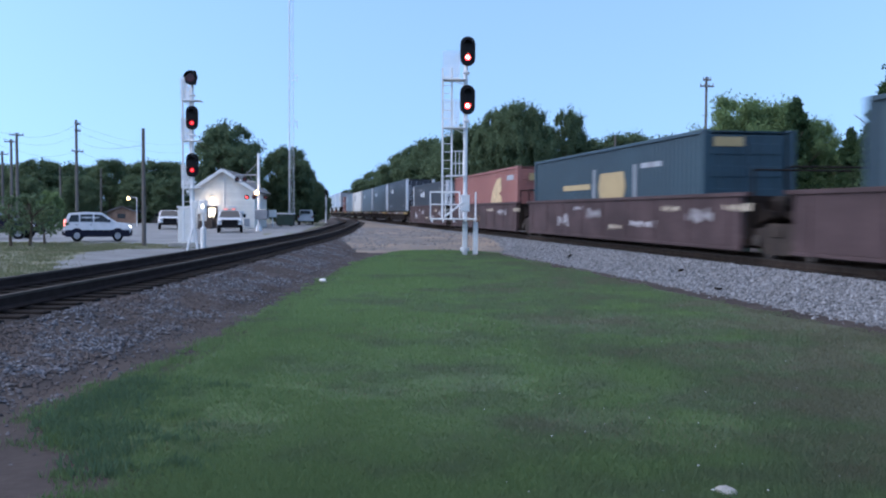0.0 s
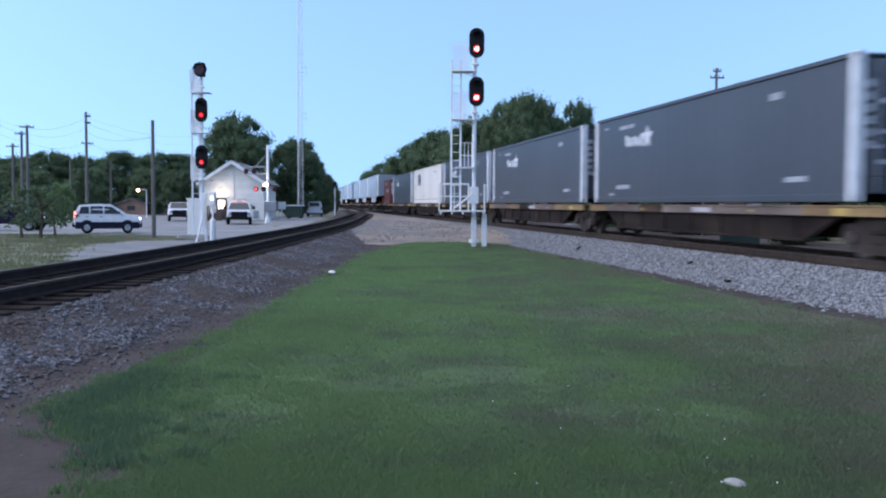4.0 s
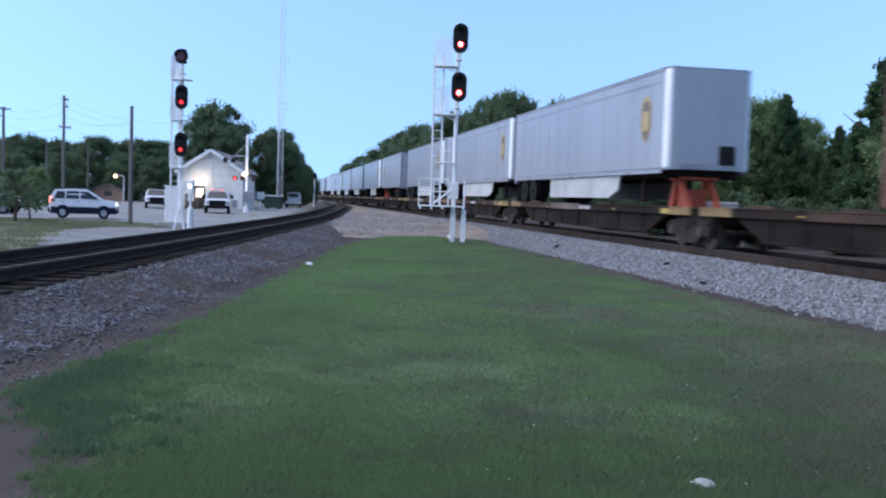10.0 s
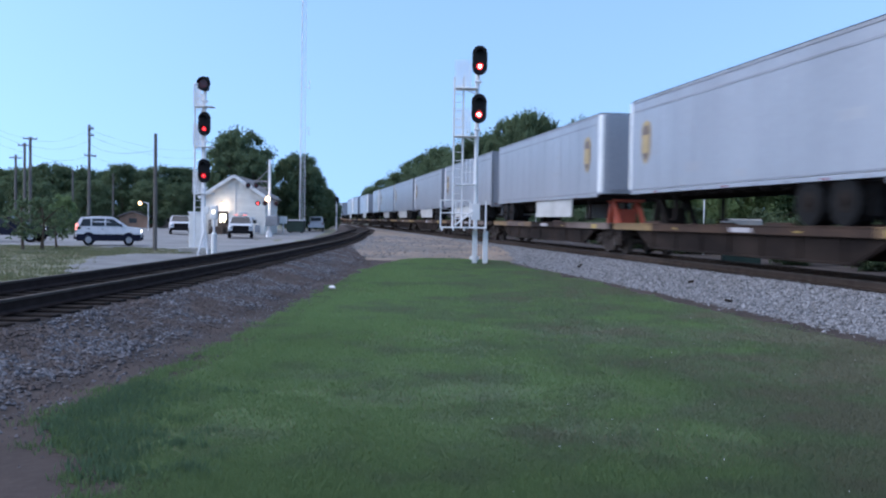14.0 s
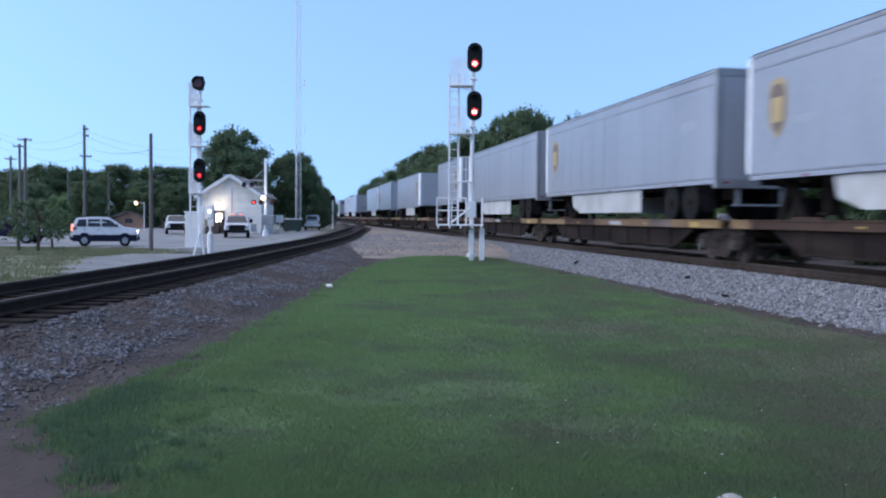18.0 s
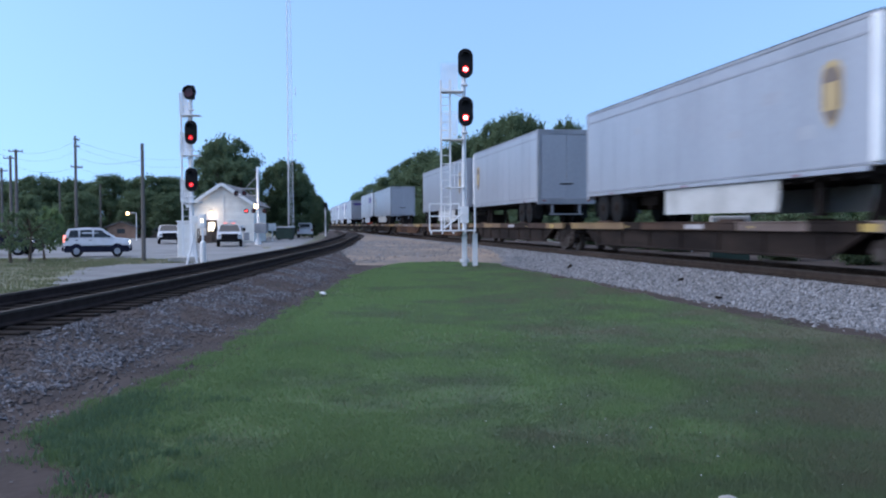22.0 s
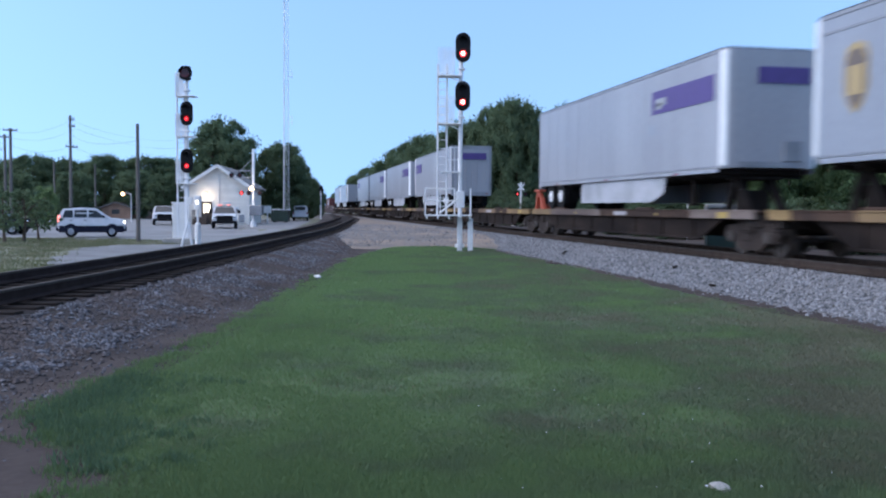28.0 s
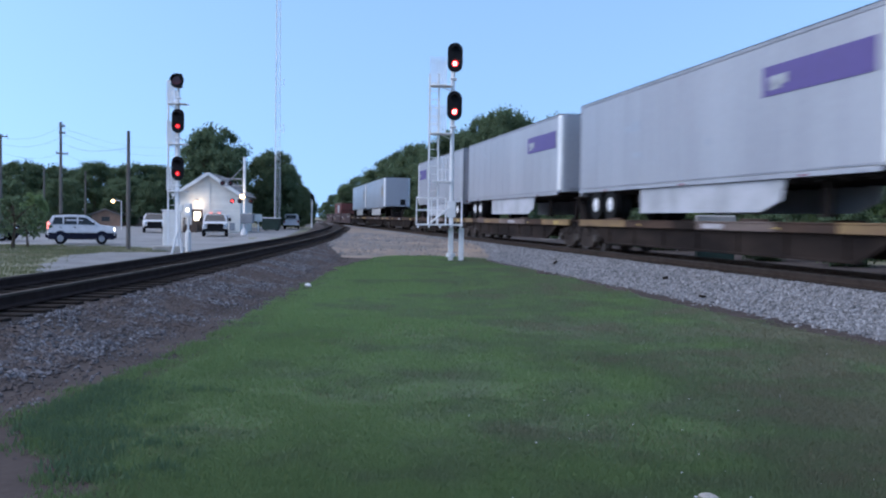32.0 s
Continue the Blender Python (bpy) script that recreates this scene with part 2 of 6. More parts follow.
# the train
M_GREYBOX = mat("slate_grey_container_paint", (0.04, 0.046, 0.06), 0.38, spec=0.4, other=(0.033, 0.038, 0.05), scale=0.6, fine=12, spread=0.2, streak=(1, 1, 0.25))
M_TEALBOX = mat("dusty_teal_container_paint", (0.033, 0.066, 0.09), 0.5, spec=0.3, other=(0.027, 0.053, 0.074), scale=0.6, fine=12, spread=0.2, streak=(1, 1, 0.25))
M_ORANGEBOX = mat("faded_orange_container_paint", (0.31, 0.132, 0.115), 0.6, spec=0.3, other=(0.26, 0.11, 0.098), scale=0.6, fine=12, spread=0.15, streak=(1, 1, 0.25))
M_REDBOX = mat("oxide_red_container_paint", (0.15, 0.043, 0.04), 0.6, other=(0.115, 0.035, 0.032), scale=0.7, fine=12, spread=0.2, streak=(1, 1, 0.25))
M_WHITEBOX = mat("white_container_paint", (0.64, 0.615, 0.59), 0.5, other=(0.55, 0.52, 0.49), scale=0.4, fine=10, spread=0.1, streak=(1, 1, 0.2))
M_TRAILER = mat("pale_grey_trailer_skin", (0.3, 0.318, 0.36), 0.3, 0.05, other=(0.26, 0.276, 0.314), scale=0.55, fine=8, spread=0.13, streak=(1, 1, 0.3), rand=0.05)
M_TRAILER2 = mat("white_grey_trailer_skin", (0.33, 0.34, 0.372), 0.35, 0.05, other=(0.275, 0.28, 0.31), scale=0.5, fine=8, spread=0.12, streak=(1, 1, 0.2))
M_TRIM = mat("grey_trailer_trim", (0.3, 0.31, 0.34), 0.5, 0.4, scale=1, fine=20)
M_BRIGHT = mat("bright_corner_cap", (0.86, 0.86, 0.86), 0.3, 0.1, scale=1, fine=20, spread=0.08)
M_SKIRT = mat("dusty_white_skirt", (0.47, 0.47, 0.46), 0.6, other=(0.36, 0.355, 0.345), scale=0.9, fine=15, spread=0.15)
M_GREYSK = mat("dusty_blue_grey_skirt", (0.42, 0.43, 0.465), 0.6, other=(0.3, 0.31, 0.33), scale=0.9, fine=15, spread=0.15)
M_GOLD = mat("gold_emblem", (0.42, 0.31, 0.15), 0.6, spread=0.1)
M_EMBLEM = mat("dark_brown_emblem", (0.15, 0.115, 0.095), 0.6, spread=0.1)
M_VIOLET = mat("violet_banner", (0.075, 0.045, 0.2), 0.5, spread=0.1)
M_MARK = mat("pale_marking", (0.62, 0.64, 0.68), 0.6, spread=0.15)
M_OCHRE = mat("worn_ochre_yellow_paint", (0.25, 0.162, 0.064), 0.8, other=(0.15, 0.09, 0.045), scale=1.2, fine=14, spread=0.25, streak=(0.5, 1, 1))
M_FADED = mat("faded_pale_marking", (0.36, 0.38, 0.42), 0.6, spread=0.35, fine=30)
M_DECK = mat("rust_brown_car_steel", (0.08, 0.05, 0.036), 0.85, spec=0.12, other=(0.042, 0.029, 0.024), scale=1.1, fine=14, spread=0.3, bump=0.3, streak=(0.6, 1, 1))
M_TAND = mat("worn_ochre_deck_edge", (0.21, 0.135, 0.064), 0.85, other=(0.11, 0.065, 0.038), scale=0.9, fine=14, spread=0.25, streak=(0.5, 1, 1))
M_WELL = mat("faded_maroon_well_side", (0.085, 0.056, 0.058), 0.85, spec=0.2, other=(0.054, 0.036, 0.037), scale=0.8, fine=12, spread=0.25, streak=(0.6, 1, 1))
M_UNDER = mat("grimy_running_gear", (0.024, 0.019, 0.017), 0.9, spec=0.1, scale=3, fine=25)
M_WEB = mat("grimy_brown_car_web", (0.034, 0.025, 0.021), 0.9, spec=0.08, other=(0.017, 0.013, 0.012), scale=0.9, fine=14, spread=0.3, bump=0.3, streak=(0.5, 1, 1.4))
M_RUSTWEB = mat("orange_brown_rusty_web", (0.125, 0.068, 0.042), 0.9, spec=0.08, other=(0.05, 0.031, 0.024), scale=0.8, fine=14, spread=0.3, bump=0.3, streak=(0.5, 1, 1.6))
M_TRUCK = mat("dusty_brown_truck_casting", (0.06, 0.047, 0.041), 0.9, spec=0.1, other=(0.042, 0.034, 0.031), scale=2.2, fine=20, spread=0.3, bump=0.3)
M_PINKD = mat("faded_pink_brown_deck_edge", (0.18, 0.137, 0.118), 0.85, other=(0.095, 0.066, 0.056), scale=0.8, fine=12, spread=0.3, streak=(0.4, 1, 1))
M_WHEEL = mat("wheel_steel", (0.075, 0.06, 0.052), 0.7, 0.2, scale=5, fine=30)
M_HITCH = mat("orange_red_hitch_paint", (0.42, 0.075, 0.035), 0.7, scale=2, fine=20)
M_GRAFF = mat("pale_grey_graffiti", (0.42, 0.4, 0.42), 0.8, spread=0.3)
M_CREAM = mat("cream_graffiti", (0.5, 0.42, 0.32), 0.8, spread=0.3)
M_YELLOW = mat("yellow_reflective_patch", (0.42, 0.29, 0.07), 0.6, spread=0.2)


# ---- building helpers ----
RNG = random.Random(7)
NRNG = np.random.default_rng(5)


def part(name, bm, material, parent=None, label="", smooth=False):
    """Links a bmesh as one mesh object, under a thing or a part if one is given."""
    me = bpy.data.meshes.new(name)
    bmesh.ops.recalc_face_normals(bm, faces=bm.faces)
    bm.to_mesh(me)
    bm.free()
    me.materials.append(material)
    if smooth:
        for p in me.polygons:
            p.use_smooth = True
    ob = new(name, me)
    if parent is not None:
        ob.parent = parent
    if label:
        ob["label"] = label
    return ob


def share(name, src, m, parent):
    """Another object on the mesh of src."""
    ob = new(name, src.data)
    ob.parent = parent
    ob.matrix_basis = m
    return ob


def raw(name, verts, faces, material, parent=None):
    me = bpy.data.meshes.new(name)
    me.from_pydata(verts, [], faces)
    me.materials.append(material)
    me.update()
    ob = new(name, me)
    if parent is not None:
        ob.parent = parent
    return ob


def bx(bm, lo, hi, bev=0.0, m=None):
    """A box from corner to corner, with chamfered edges."""
    lo, hi = Vector(lo), Vector(hi)
    c, s = (lo + hi) / 2, hi - lo
    g = bmesh.ops.create_cube(bm, size=1, matrix=Matrix.LocRotScale(c, None, s))
    vs = g["verts"]
    if bev:
        es = list({e for v in vs for e in v.link_edges})
        r = bmesh.ops.bevel(bm, geom=es, offset=min(bev, min(s) * 0.45), segments=1, affect="EDGES")
        vs = list({v for f in r["faces"] for v in f.verts} | {v for v in vs if v.is_valid})
    if m is not None:
        bmesh.ops.transform(bm, matrix=m, verts=vs)
    return bm


def rod(bm, a, b, r, n=8, r2=None, caps=True):
    """A round bar from a to b."""
    a, b = Vector(a), Vector(b)
    d = b - a
    m = Matrix.Translation((a + b) / 2) @ d.to_track_quat("Z", "Y").to_matrix().to_4x4()
    bmesh.ops.create_cone(bm, cap_ends=caps, segments=n, radius1=r, radius2=r if r2 is None else r2, depth=d.length, matrix=m)
    return bm


def prism(bm, profile, y0, y1, axis="y"):
    """A flat outline (x, z) pulled from y0 to y1 (or along x: outline (y, z))."""
    def at(p, t):
        return (p[0], t, p[1]) if axis == "y" else (t, p[0], p[1]) if axis == "x" else (p[0], p[1], t)
    a = [bm.verts.new(at(p, y0)) for p in profile]
    b = [bm.verts.new(at(p, y1)) for p in profile]
    n = len(profile)
    bm.faces.new(a)
    bm.faces.new(b[::-1])
    for i in range(n):
        bm.faces.new((a[i], b[i], b[(i + 1) % n], a[(i + 1) % n]))
    return bm


def nb():
    return bmesh.new()


def thing(name, m, label, category, group="", kind=""):
    ob = new(name)
    ob.empty_display_size = 0.2
    ob.matrix_world = m
    return tagged(ob, label, category, group, kind)


# ---- the plan: the main line runs straight, the branch curves in from the left ----
TURN = 99.76
ALONG = Vector((-0.1695, 0.9855, 0))
SIDE = Vector((-0.9855, -0.1695, 0))
RAIL_Z = 0.53
TIE_Z = 0.345


def main_at(y, off=0.0, z=0.0):
    """A point of the main line's centre at that y, off metres towards the lawn."""
    p = Vector((12.27 - 0.172 * y, y, z)) + SIDE * off
    return p


BRANCH = [(-7.4, -14), (-6.75, 0), (-6.3, 11), (-6.12, 20), (-6.17, 30), (-6.55, 48), (-7.7, 67), (-11.0, 110), (-17.5, 160), (-25.3, 220)]


def branch_line(step):
    """Points and headings along the branch, evenly spaced."""
    pts = [Vector((x, y, 0)) for x, y in BRANCH]
    fine = []
    for i in range(len(pts) - 1):
        p0, p1, p2, p3 = pts[max(i - 1, 0)], pts[i], pts[i + 1], pts[min(i + 2, len(pts) - 1)]
        for k in range(60):
            t = k / 60
            fine.append(0.5 * (2 * p1 + (p2 - p0) * t + (2 * p0 - 5 * p1 + 4 * p2 - p3) * t * t + (3 * p1 - p0 - 3 * p2 + p3) * t ** 3))
    fine.append(pts[-1])
    out, acc, last = [], 0.0, fine[0]
    for i in range(1, len(fine)):
        d = (fine[i] - last).length
        while acc + d >= step:
            last = last + (fine[i] - last) * ((step - acc) / d)
            out.append((last.copy(), (fine[i] - fine[i - 1]).normalized()))
            d = (fine[i] - last).length
            acc = 0.0
        acc += d
        last = fine[i]
    return out


def sweep(name, line, profile, material, parent=None, closed=True):
    """A profile (right of the way, up) carried along points and headings."""
    verts, faces, n = [], [], len(profile)
    for p, d in line:
        r = Vector((d.y, -d.x, 0))
        verts += [tuple(p + r * a + Vector((0, 0, b))) for a, b in profile]
    for i in range(len(line) - 1):
        for j in range(n if closed else n - 1):
            k = (j + 1) % n
            faces.append((i * n + j, i * n + k, (i + 1) * n + k, (i + 1) * n + j))
    if closed:
        faces += [tuple(range(n))[::-1], tuple(range((len(line) - 1) * n, len(line) * n))]
    return raw(name, verts, faces, material, parent)


def patch(name, outline, z, material, label, wob=0.25, step=1.2, category="ground"):
    """A sheet with a ragged edge, filled as a fan of triangles."""
    ring = []
    for i, (x, y) in enumerate(outline):
        x2, y2 = outline[(i + 1) % len(outline)]
        k = max(1, int(math.hypot(x2 - x, y2 - y) / step))
        k = min(k, 70)
        for j in range(k):
            t = j / k
            px, py = x + (x2 - x) * t, y + (y2 - y) * t
            o = noise.noise((px * 0.9, py * 0.9, z * 50)) * wob + noise.noise((px * 3, py * 3, 7)) * wob * 0.5
            ring.append((px + o, py + o * 0.7))
    bm = nb()
    vs = [bm.verts.new((x, y, z)) for x, y in ring]
    es = [bm.edges.new((vs[i], vs[(i + 1) % len(vs)])) for i in range(len(vs))]
    bmesh.ops.triangle_fill(bm, use_beauty=True, edges=es)
    return tagged(part(name, bm, material), label, category, kind="structure")


def scatter(name, pts, sizes, material, label, category, squash=0.7):
    """Loose angular stones, joined into one sheet of stuff."""
    base = np.array([(1, 0, 0), (-0.8, 0.2, 0.1), (0.1, 1, 0), (-0.1, -0.9, 0.1), (0.1, 0.1, 1), (0, -0.1, -0.8)], float)
    tri = np.array([(0, 2, 4), (2, 1, 4), (1, 3, 4), (3, 0, 4), (2, 0, 5), (1, 2, 5), (3, 1, 5), (0, 3, 5)])
    n = len(pts)
    ang = NRNG.uniform(0, 6.283, n)
    sc = np.stack([sizes * NRNG.uniform(0.7, 1.3, n), sizes * NRNG.uniform(0.6, 1.2, n), sizes * squash * NRNG.uniform(0.7, 1.2, n)], 1)
    v = base[None] * sc[:, None, :] + NRNG.normal(0, 0.12, (n, 6, 3)) * sizes[:, None, None]
    c, s = np.cos(ang)[:, None], np.sin(ang)[:, None]
    x, y = v[..., 0] * c - v[..., 1] * s, v[..., 0] * s + v[..., 1] * c
    v = np.stack([x, y, v[..., 2]], 2) + np.asarray(pts)[:, None, :]
    faces = (tri[None] + (np.arange(n) * 6)[:, None, None]).reshape(-1, 3)
    me = bpy.data.meshes.new(name)
    me.from_pydata(v.reshape(-1, 3).tolist(), [], faces.tolist())
    me.materials.append(material)
    return tagged(new(name, me), label, category, kind="stuff")


# ---- ground ----
bm = nb()
def dip(x, y):
    """The road lies a little lower where it comes up to the crossing."""
    a = max(0.0, 1 - (abs(x + 25) / 17) ** 2) * max(0.0, 1 - (abs(y - 54) / 11) ** 2)
    return -0.22 * min(1.0, a * 1.6)


gx = [-2500, -1200, -600, -300, -160, -100] + [-80 + 2.5 * i for i in range(36)] + [12, 16, 24, 40, 80, 160, 400, 1000, 2500]
gy = [-700, -200, -60, -10, 5, 20, 30] + [34 + 2 * i for i in range(24)] + [90, 110, 140, 200, 300, 500, 900, 1800, 4200]
gv = [[bm.verts.new((x, y, dip(x, y) - 0.03)) for x in gx] for y in gy]
for i in range(len(gy) - 1):
    for j in range(len(gx) - 1):
        bm.faces.new((gv[i][j], gv[i][j + 1], gv[i + 1][j + 1], gv[i + 1][j]))
tagged(part("ground", bm, M_GROUND), "flat grassy ground reaching to the horizon", "ground", kind="structure")
EDGE_Y, EDGE_X = [3, 5.3, 5.8, 6.9, 7.7, 9.3, 11.5, 18, 29, 36], [-1.3, -2.1, -2.5, -3.1, -3.1, -2.95, -2.8, -2.75, -2.7, -1.9]
LAWN = [(x + 0.3, y) for x, y in zip(EDGE_X, EDGE_Y)] + [(1.3, 36.4)]
LAWN += [(main_at(y, 4.45).x, main_at(y, 4.45).y) for y in (33, 28, 22, 16, 10, 4)] + [(9, -8), (-1.5, -8)]
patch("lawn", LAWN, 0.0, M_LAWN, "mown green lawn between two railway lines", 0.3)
patch("dirt_path", [(-9, -10), (-6, 3), (-3.9, 9), (-3.6, 20), (-3.6, 40), (2.2, 40)] + [(main_at(y, 3.4).x, main_at(y, 3.4).y) for y in (36, 28, 20, 12, 4, -6)], -0.012, M_DIRT, "bare brown dirt strip beside the ballast", 0.2)
# the verge's dark colour carries the shade under and behind the train
patch("dirt_verge", [(main_at(y, o).x, main_at(y, o).y) for y, o in ((-10, -3), (60, -3), (150, -3), (260, -3), (260, -12), (150, -12), (60, -11), (-10, -12))], -0.014, M_BED, "bare dirt verge beyond the main line, darkened for the shade behind the train", 0.6, 3.0)


def yard():
    """The gravel between the two lines, filled up to the timbers from where they draw together."""
    verts, faces, n = [], [], 14
    ys = [36 + 1.6 * k for k in range(60)]
    br = [(b[0].y, b[0].x) for b in branch_line(1.0)]
    by, bxx = [b[0] for b in br], [b[1] for b in br]
    for y in ys:
        x0 = float(np.interp(y, by, bxx)) + 1.45
        x1 = main_at(y).x - 1.85
        rise = min(1.0, max(0.0, (y - 36) / 9)) ** 0.8
        for j in range(n):
            t = j / (n - 1)
            z = -0.01 + (TIE_Z - 0.02) * rise + 0.05 * noise.noise((x0 + (x1 - x0) * t, y * 0.5, 1.0)) * rise * math.sin(math.pi * t)
            verts.append((x0 + (x1 - x0) * t + 0.15 * noise.noise((y, t * 9, 2)), y + 1.2 * noise.noise((t * 6, 0, y)) * (1 if y < 46 else 0), z))
    for i in range(len(ys) - 1):
        for j in range(n - 1):
            faces.append((i * n + j, i * n + j + 1, (i + 1) * n + j + 1, (i + 1) * n + j))
    tagged(raw("gravel_yard", verts, faces, M_TAN), "tan gravel and dirt between the tracks", "ground", kind="structure")


bm = nb()
px = [-90 + 1.5 * i for i in range(54)] + [-9.1]
cols = []
for x in px:
    ya = float(np.interp(x, [-90, -24, -17, -14, -10], [46, 46, 46.5, 45, 38])) + 0.5 * noise.noise((x * 0.7, 0, 4))
    yb = float(np.interp(x, [-90, -50, -21, -15.5, -10.6, -9.1], [78, 118, 130, 112, 66, 46]))
    cols.append([bm.verts.new((x, ya + (yb - ya) * (k / 40) ** 1.3, dip(x, ya + (yb - ya) * (k / 40) ** 1.3) - 0.006)) for k in range(41)])
for i in range(len(px) - 1):
    for k in range(40):
        bm.faces.new((cols[i][k], cols[i + 1][k], cols[i + 1][k + 1], cols[i][k + 1]))
tagged(part("pavement", bm, M_ASPHALT), "worn grey asphalt of a road and station yard", "pavement", kind="structure")
patch("gravel_strip", [(-9.25, 23), (-9.35, 30), (-9.4, 38), (-10.4, 39.5), (-13.3, 38), (-13.7, 35), (-12, 28.5), (-10.2, 24)], -0.008, M_BEDGREY, "pale blue-grey gravel beside the branch", 0.5)
patch("road", [(9.5, 74), (60, 92), (60, 102), (9.5, 86)], -0.01, M_ASPHALT, "asphalt road leading off across the tracks", 0.1)

# ballast beds
line = [(main_at(y, 0, 0), ALONG) for y in range(-30, 420, 10)]
sweep("ballast_bed", line, [(-3.75, -0.02), (-3.0, 0.11), (-1.9, 0.33), (-1.48, 0.37), (-1.25, 0.3), (1.75, TIE_Z - 0.05)], M_BEDGREY, closed=False)
# same stone as the near bed, with the train's shade in its colour
ob = sweep("far_ballast", line, [(1.75, TIE_Z - 0.051), (3.4, 0.1), (4.8, -0.02)], M_OILYSHADE, closed=False)
tagged(ob, "stone shoulder beyond the main line, darkened for the shade of the train", "ballast", kind="structure")
tagged(bpy.data.objects["ballast_bed"], "pale grey crushed stone bed of the main line", "ballast", kind="structure")
# rust-brown stain; its far reach to 2.3 paints shade under the cars
ob = sweep("ballast_crown", line, [(-1.36, TIE_Z - 0.008), (-1.2, TIE_Z - 0.012), (1.75, TIE_Z - 0.012), (2.3, 0.24)], M_BROWN, closed=False)
tagged(ob, "rust-brown stained ballast under the main line", "ballast", kind="structure")
BL = branch_line(1.5)
ob = sweep("ballast_bed", BL, [(-3.3, -0.02), (-1.7, TIE_Z - 0.06), (1.55, TIE_Z - 0.06), (2.15, 0.15), (2.85, -0.02)], M_BED, closed=False)
tagged(ob, "dark brown-grey crushed stone bed of the curved branch", "ballast", kind="structure")

ob = sweep("ballast_crown", BL, [(-1.65, TIE_Z - 0.05), (-1.3, TIE_Z - 0.035), (1.2, TIE_Z - 0.035), (1.5, TIE_Z - 0.05)], M_OILYSHADE, closed=False)
tagged(ob, "dark oily ballast between the branch timbers", "ballast", kind="structure")
# loose stones
n = 38000
y = 9 + 52 * NRNG.random(n) ** 1.7
off = 1.36 + 2.28 * NRNG.random(n) + np.maximum(0, NRNG.normal(-0.05, 0.2, n))
h = np.interp(off, [1.3, 1.48, 1.9, 3.0, 3.75, 4.8], [0.34, 0.375, 0.335, 0.115, -0.012, -0.012])
px, py = 12.27 - 0.172 * y - 0.9855 * off, y - 0.1695 * off
scatter("ballast_stones", np.stack([px, py, h], 1), NRNG.uniform(0.022, 0.055, n), M_STONE, "loose pale grey ballast stones", "stones")
bl = branch_line(0.25)
n = 40000
idx = (len(bl) * 0.3 * NRNG.random(n) ** 1.9 + 72).astype(int)
off = 1.22 + 1.42 * NRNG.random(n) ** 0.9 + np.abs(NRNG.normal(0, 0.1, n))
P, D = np.array([tuple(b[0]) for b in bl]), np.array([tuple(b[1]) for b in bl])
h = np.interp(off, [0, 1.55, 2.15, 2.85], [TIE_Z - 0.05, TIE_Z - 0.05, 0.15, -0.008])
px, py = P[idx, 0] + D[idx, 1] * off, P[idx, 1] - D[idx, 0] * off + NRNG.uniform(-0.13, 0.13, n)
# the stones lie thinner in places and the dark bed shows
keep = np.array([noise.noise((a * 0.9, b * 0.5, 5)) + 0.5 * noise.noise((a * 3, b * 2, 8)) < 0.22 or RNG.random() < 0.35 for a, b in zip(px, py)])
px, py, h = px[keep], py[keep], h[keep]
n = len(px)
scatter("ballast_stones", np.stack([px, py, h], 1), 0.012 + 0.027 * NRNG.random(n) ** 1.6, M_STONEDARK, "loose brown-grey ballast stones", "stones")

yard()
n = 2600
y = 37 + 34 * NRNG.random(n) ** 1.4
f = 0.95 * NRNG.random(n) ** 1.5
x0 = np.interp(y, P[:, 1], P[:, 0]) + 1.5
px = x0 + (12.27 - 0.172 * y - 1.9 - x0) * f
h = -0.01 + (TIE_Z - 0.02) * np.clip((y - 36) / 9, 0, 1) ** 0.8
scatter("yard_stones", np.stack([px, y, h], 1), NRNG.uniform(0.025, 0.06, n), M_STONE, "loose grey stones strewn over the tan dirt", "stones")
# stray stones and clods on the bare strip beside the lawn
n = 5200
idx = (len(bl) * 0.25 * NRNG.random(n) ** 1.7 + 62).astype(int)
off = 2.65 + np.abs(NRNG.normal(0, 0.4, n))
px, py = P[idx, 0] + D[idx, 1] * off, P[idx, 1] - D[idx, 0] * off + NRNG.uniform(-0.14, 0.14, n)
scatter("stray_stones", np.stack([px, py, np.zeros(n) - 0.006], 1), NRNG.uniform(0.008, 0.026, n), M_STONEDARK, "stray small stones on bare dirt", "stones")

# rails and timbers
RAILHEAD = [(-0.036, 0.145), (-0.036, 0.182), (0.036, 0.182), (0.036, 0.145)]
RAILFOOT = [(-0.075, 0), (-0.075, 0.02), (-0.012, 0.045), (-0.012, 0.144), (0.012, 0.144), (0.012, 0.045), (0.075, 0.02), (0.075, 0)]


def track(line, ties, label, steel, timber):
    t = thing("railway_track", Matrix(), label, "track", kind="structure")
    for s in (-0.753, 0.753):
        r = sweep("rail", [(p + Vector((0, 0, TIE_Z + 0.004)), d) for p, d in line], [(a + s, b) for a, b in RAILFOOT], steel, t)
        sweep("rail_head", [(p + Vector((0, 0, TIE_Z + 0.005)), d) for p, d in line], [(a + s, b) for a, b in RAILHEAD], M_RAILTOP, r)
    first = None
    for p, d in ties:
        j = RNG.uniform(-0.05, 0.05)
        m = pose(p.x + d.y * j, p.y - d.x * j, TIE_Z - RNG.uniform(0, 0.012), 0, 0, math.degrees(math.atan2(d.y, d.x)) + RNG.uniform(-1.2, 1.2))
        if first is None:
            bm = nb()
            bx(bm, (-0.115, -1.3, -0.18), (0.115, 1.3, 0), 0.012)
            first = part("tie", bm, timber, t)
            first.matrix_basis = m
        else:
            share("tie", first, m, t)


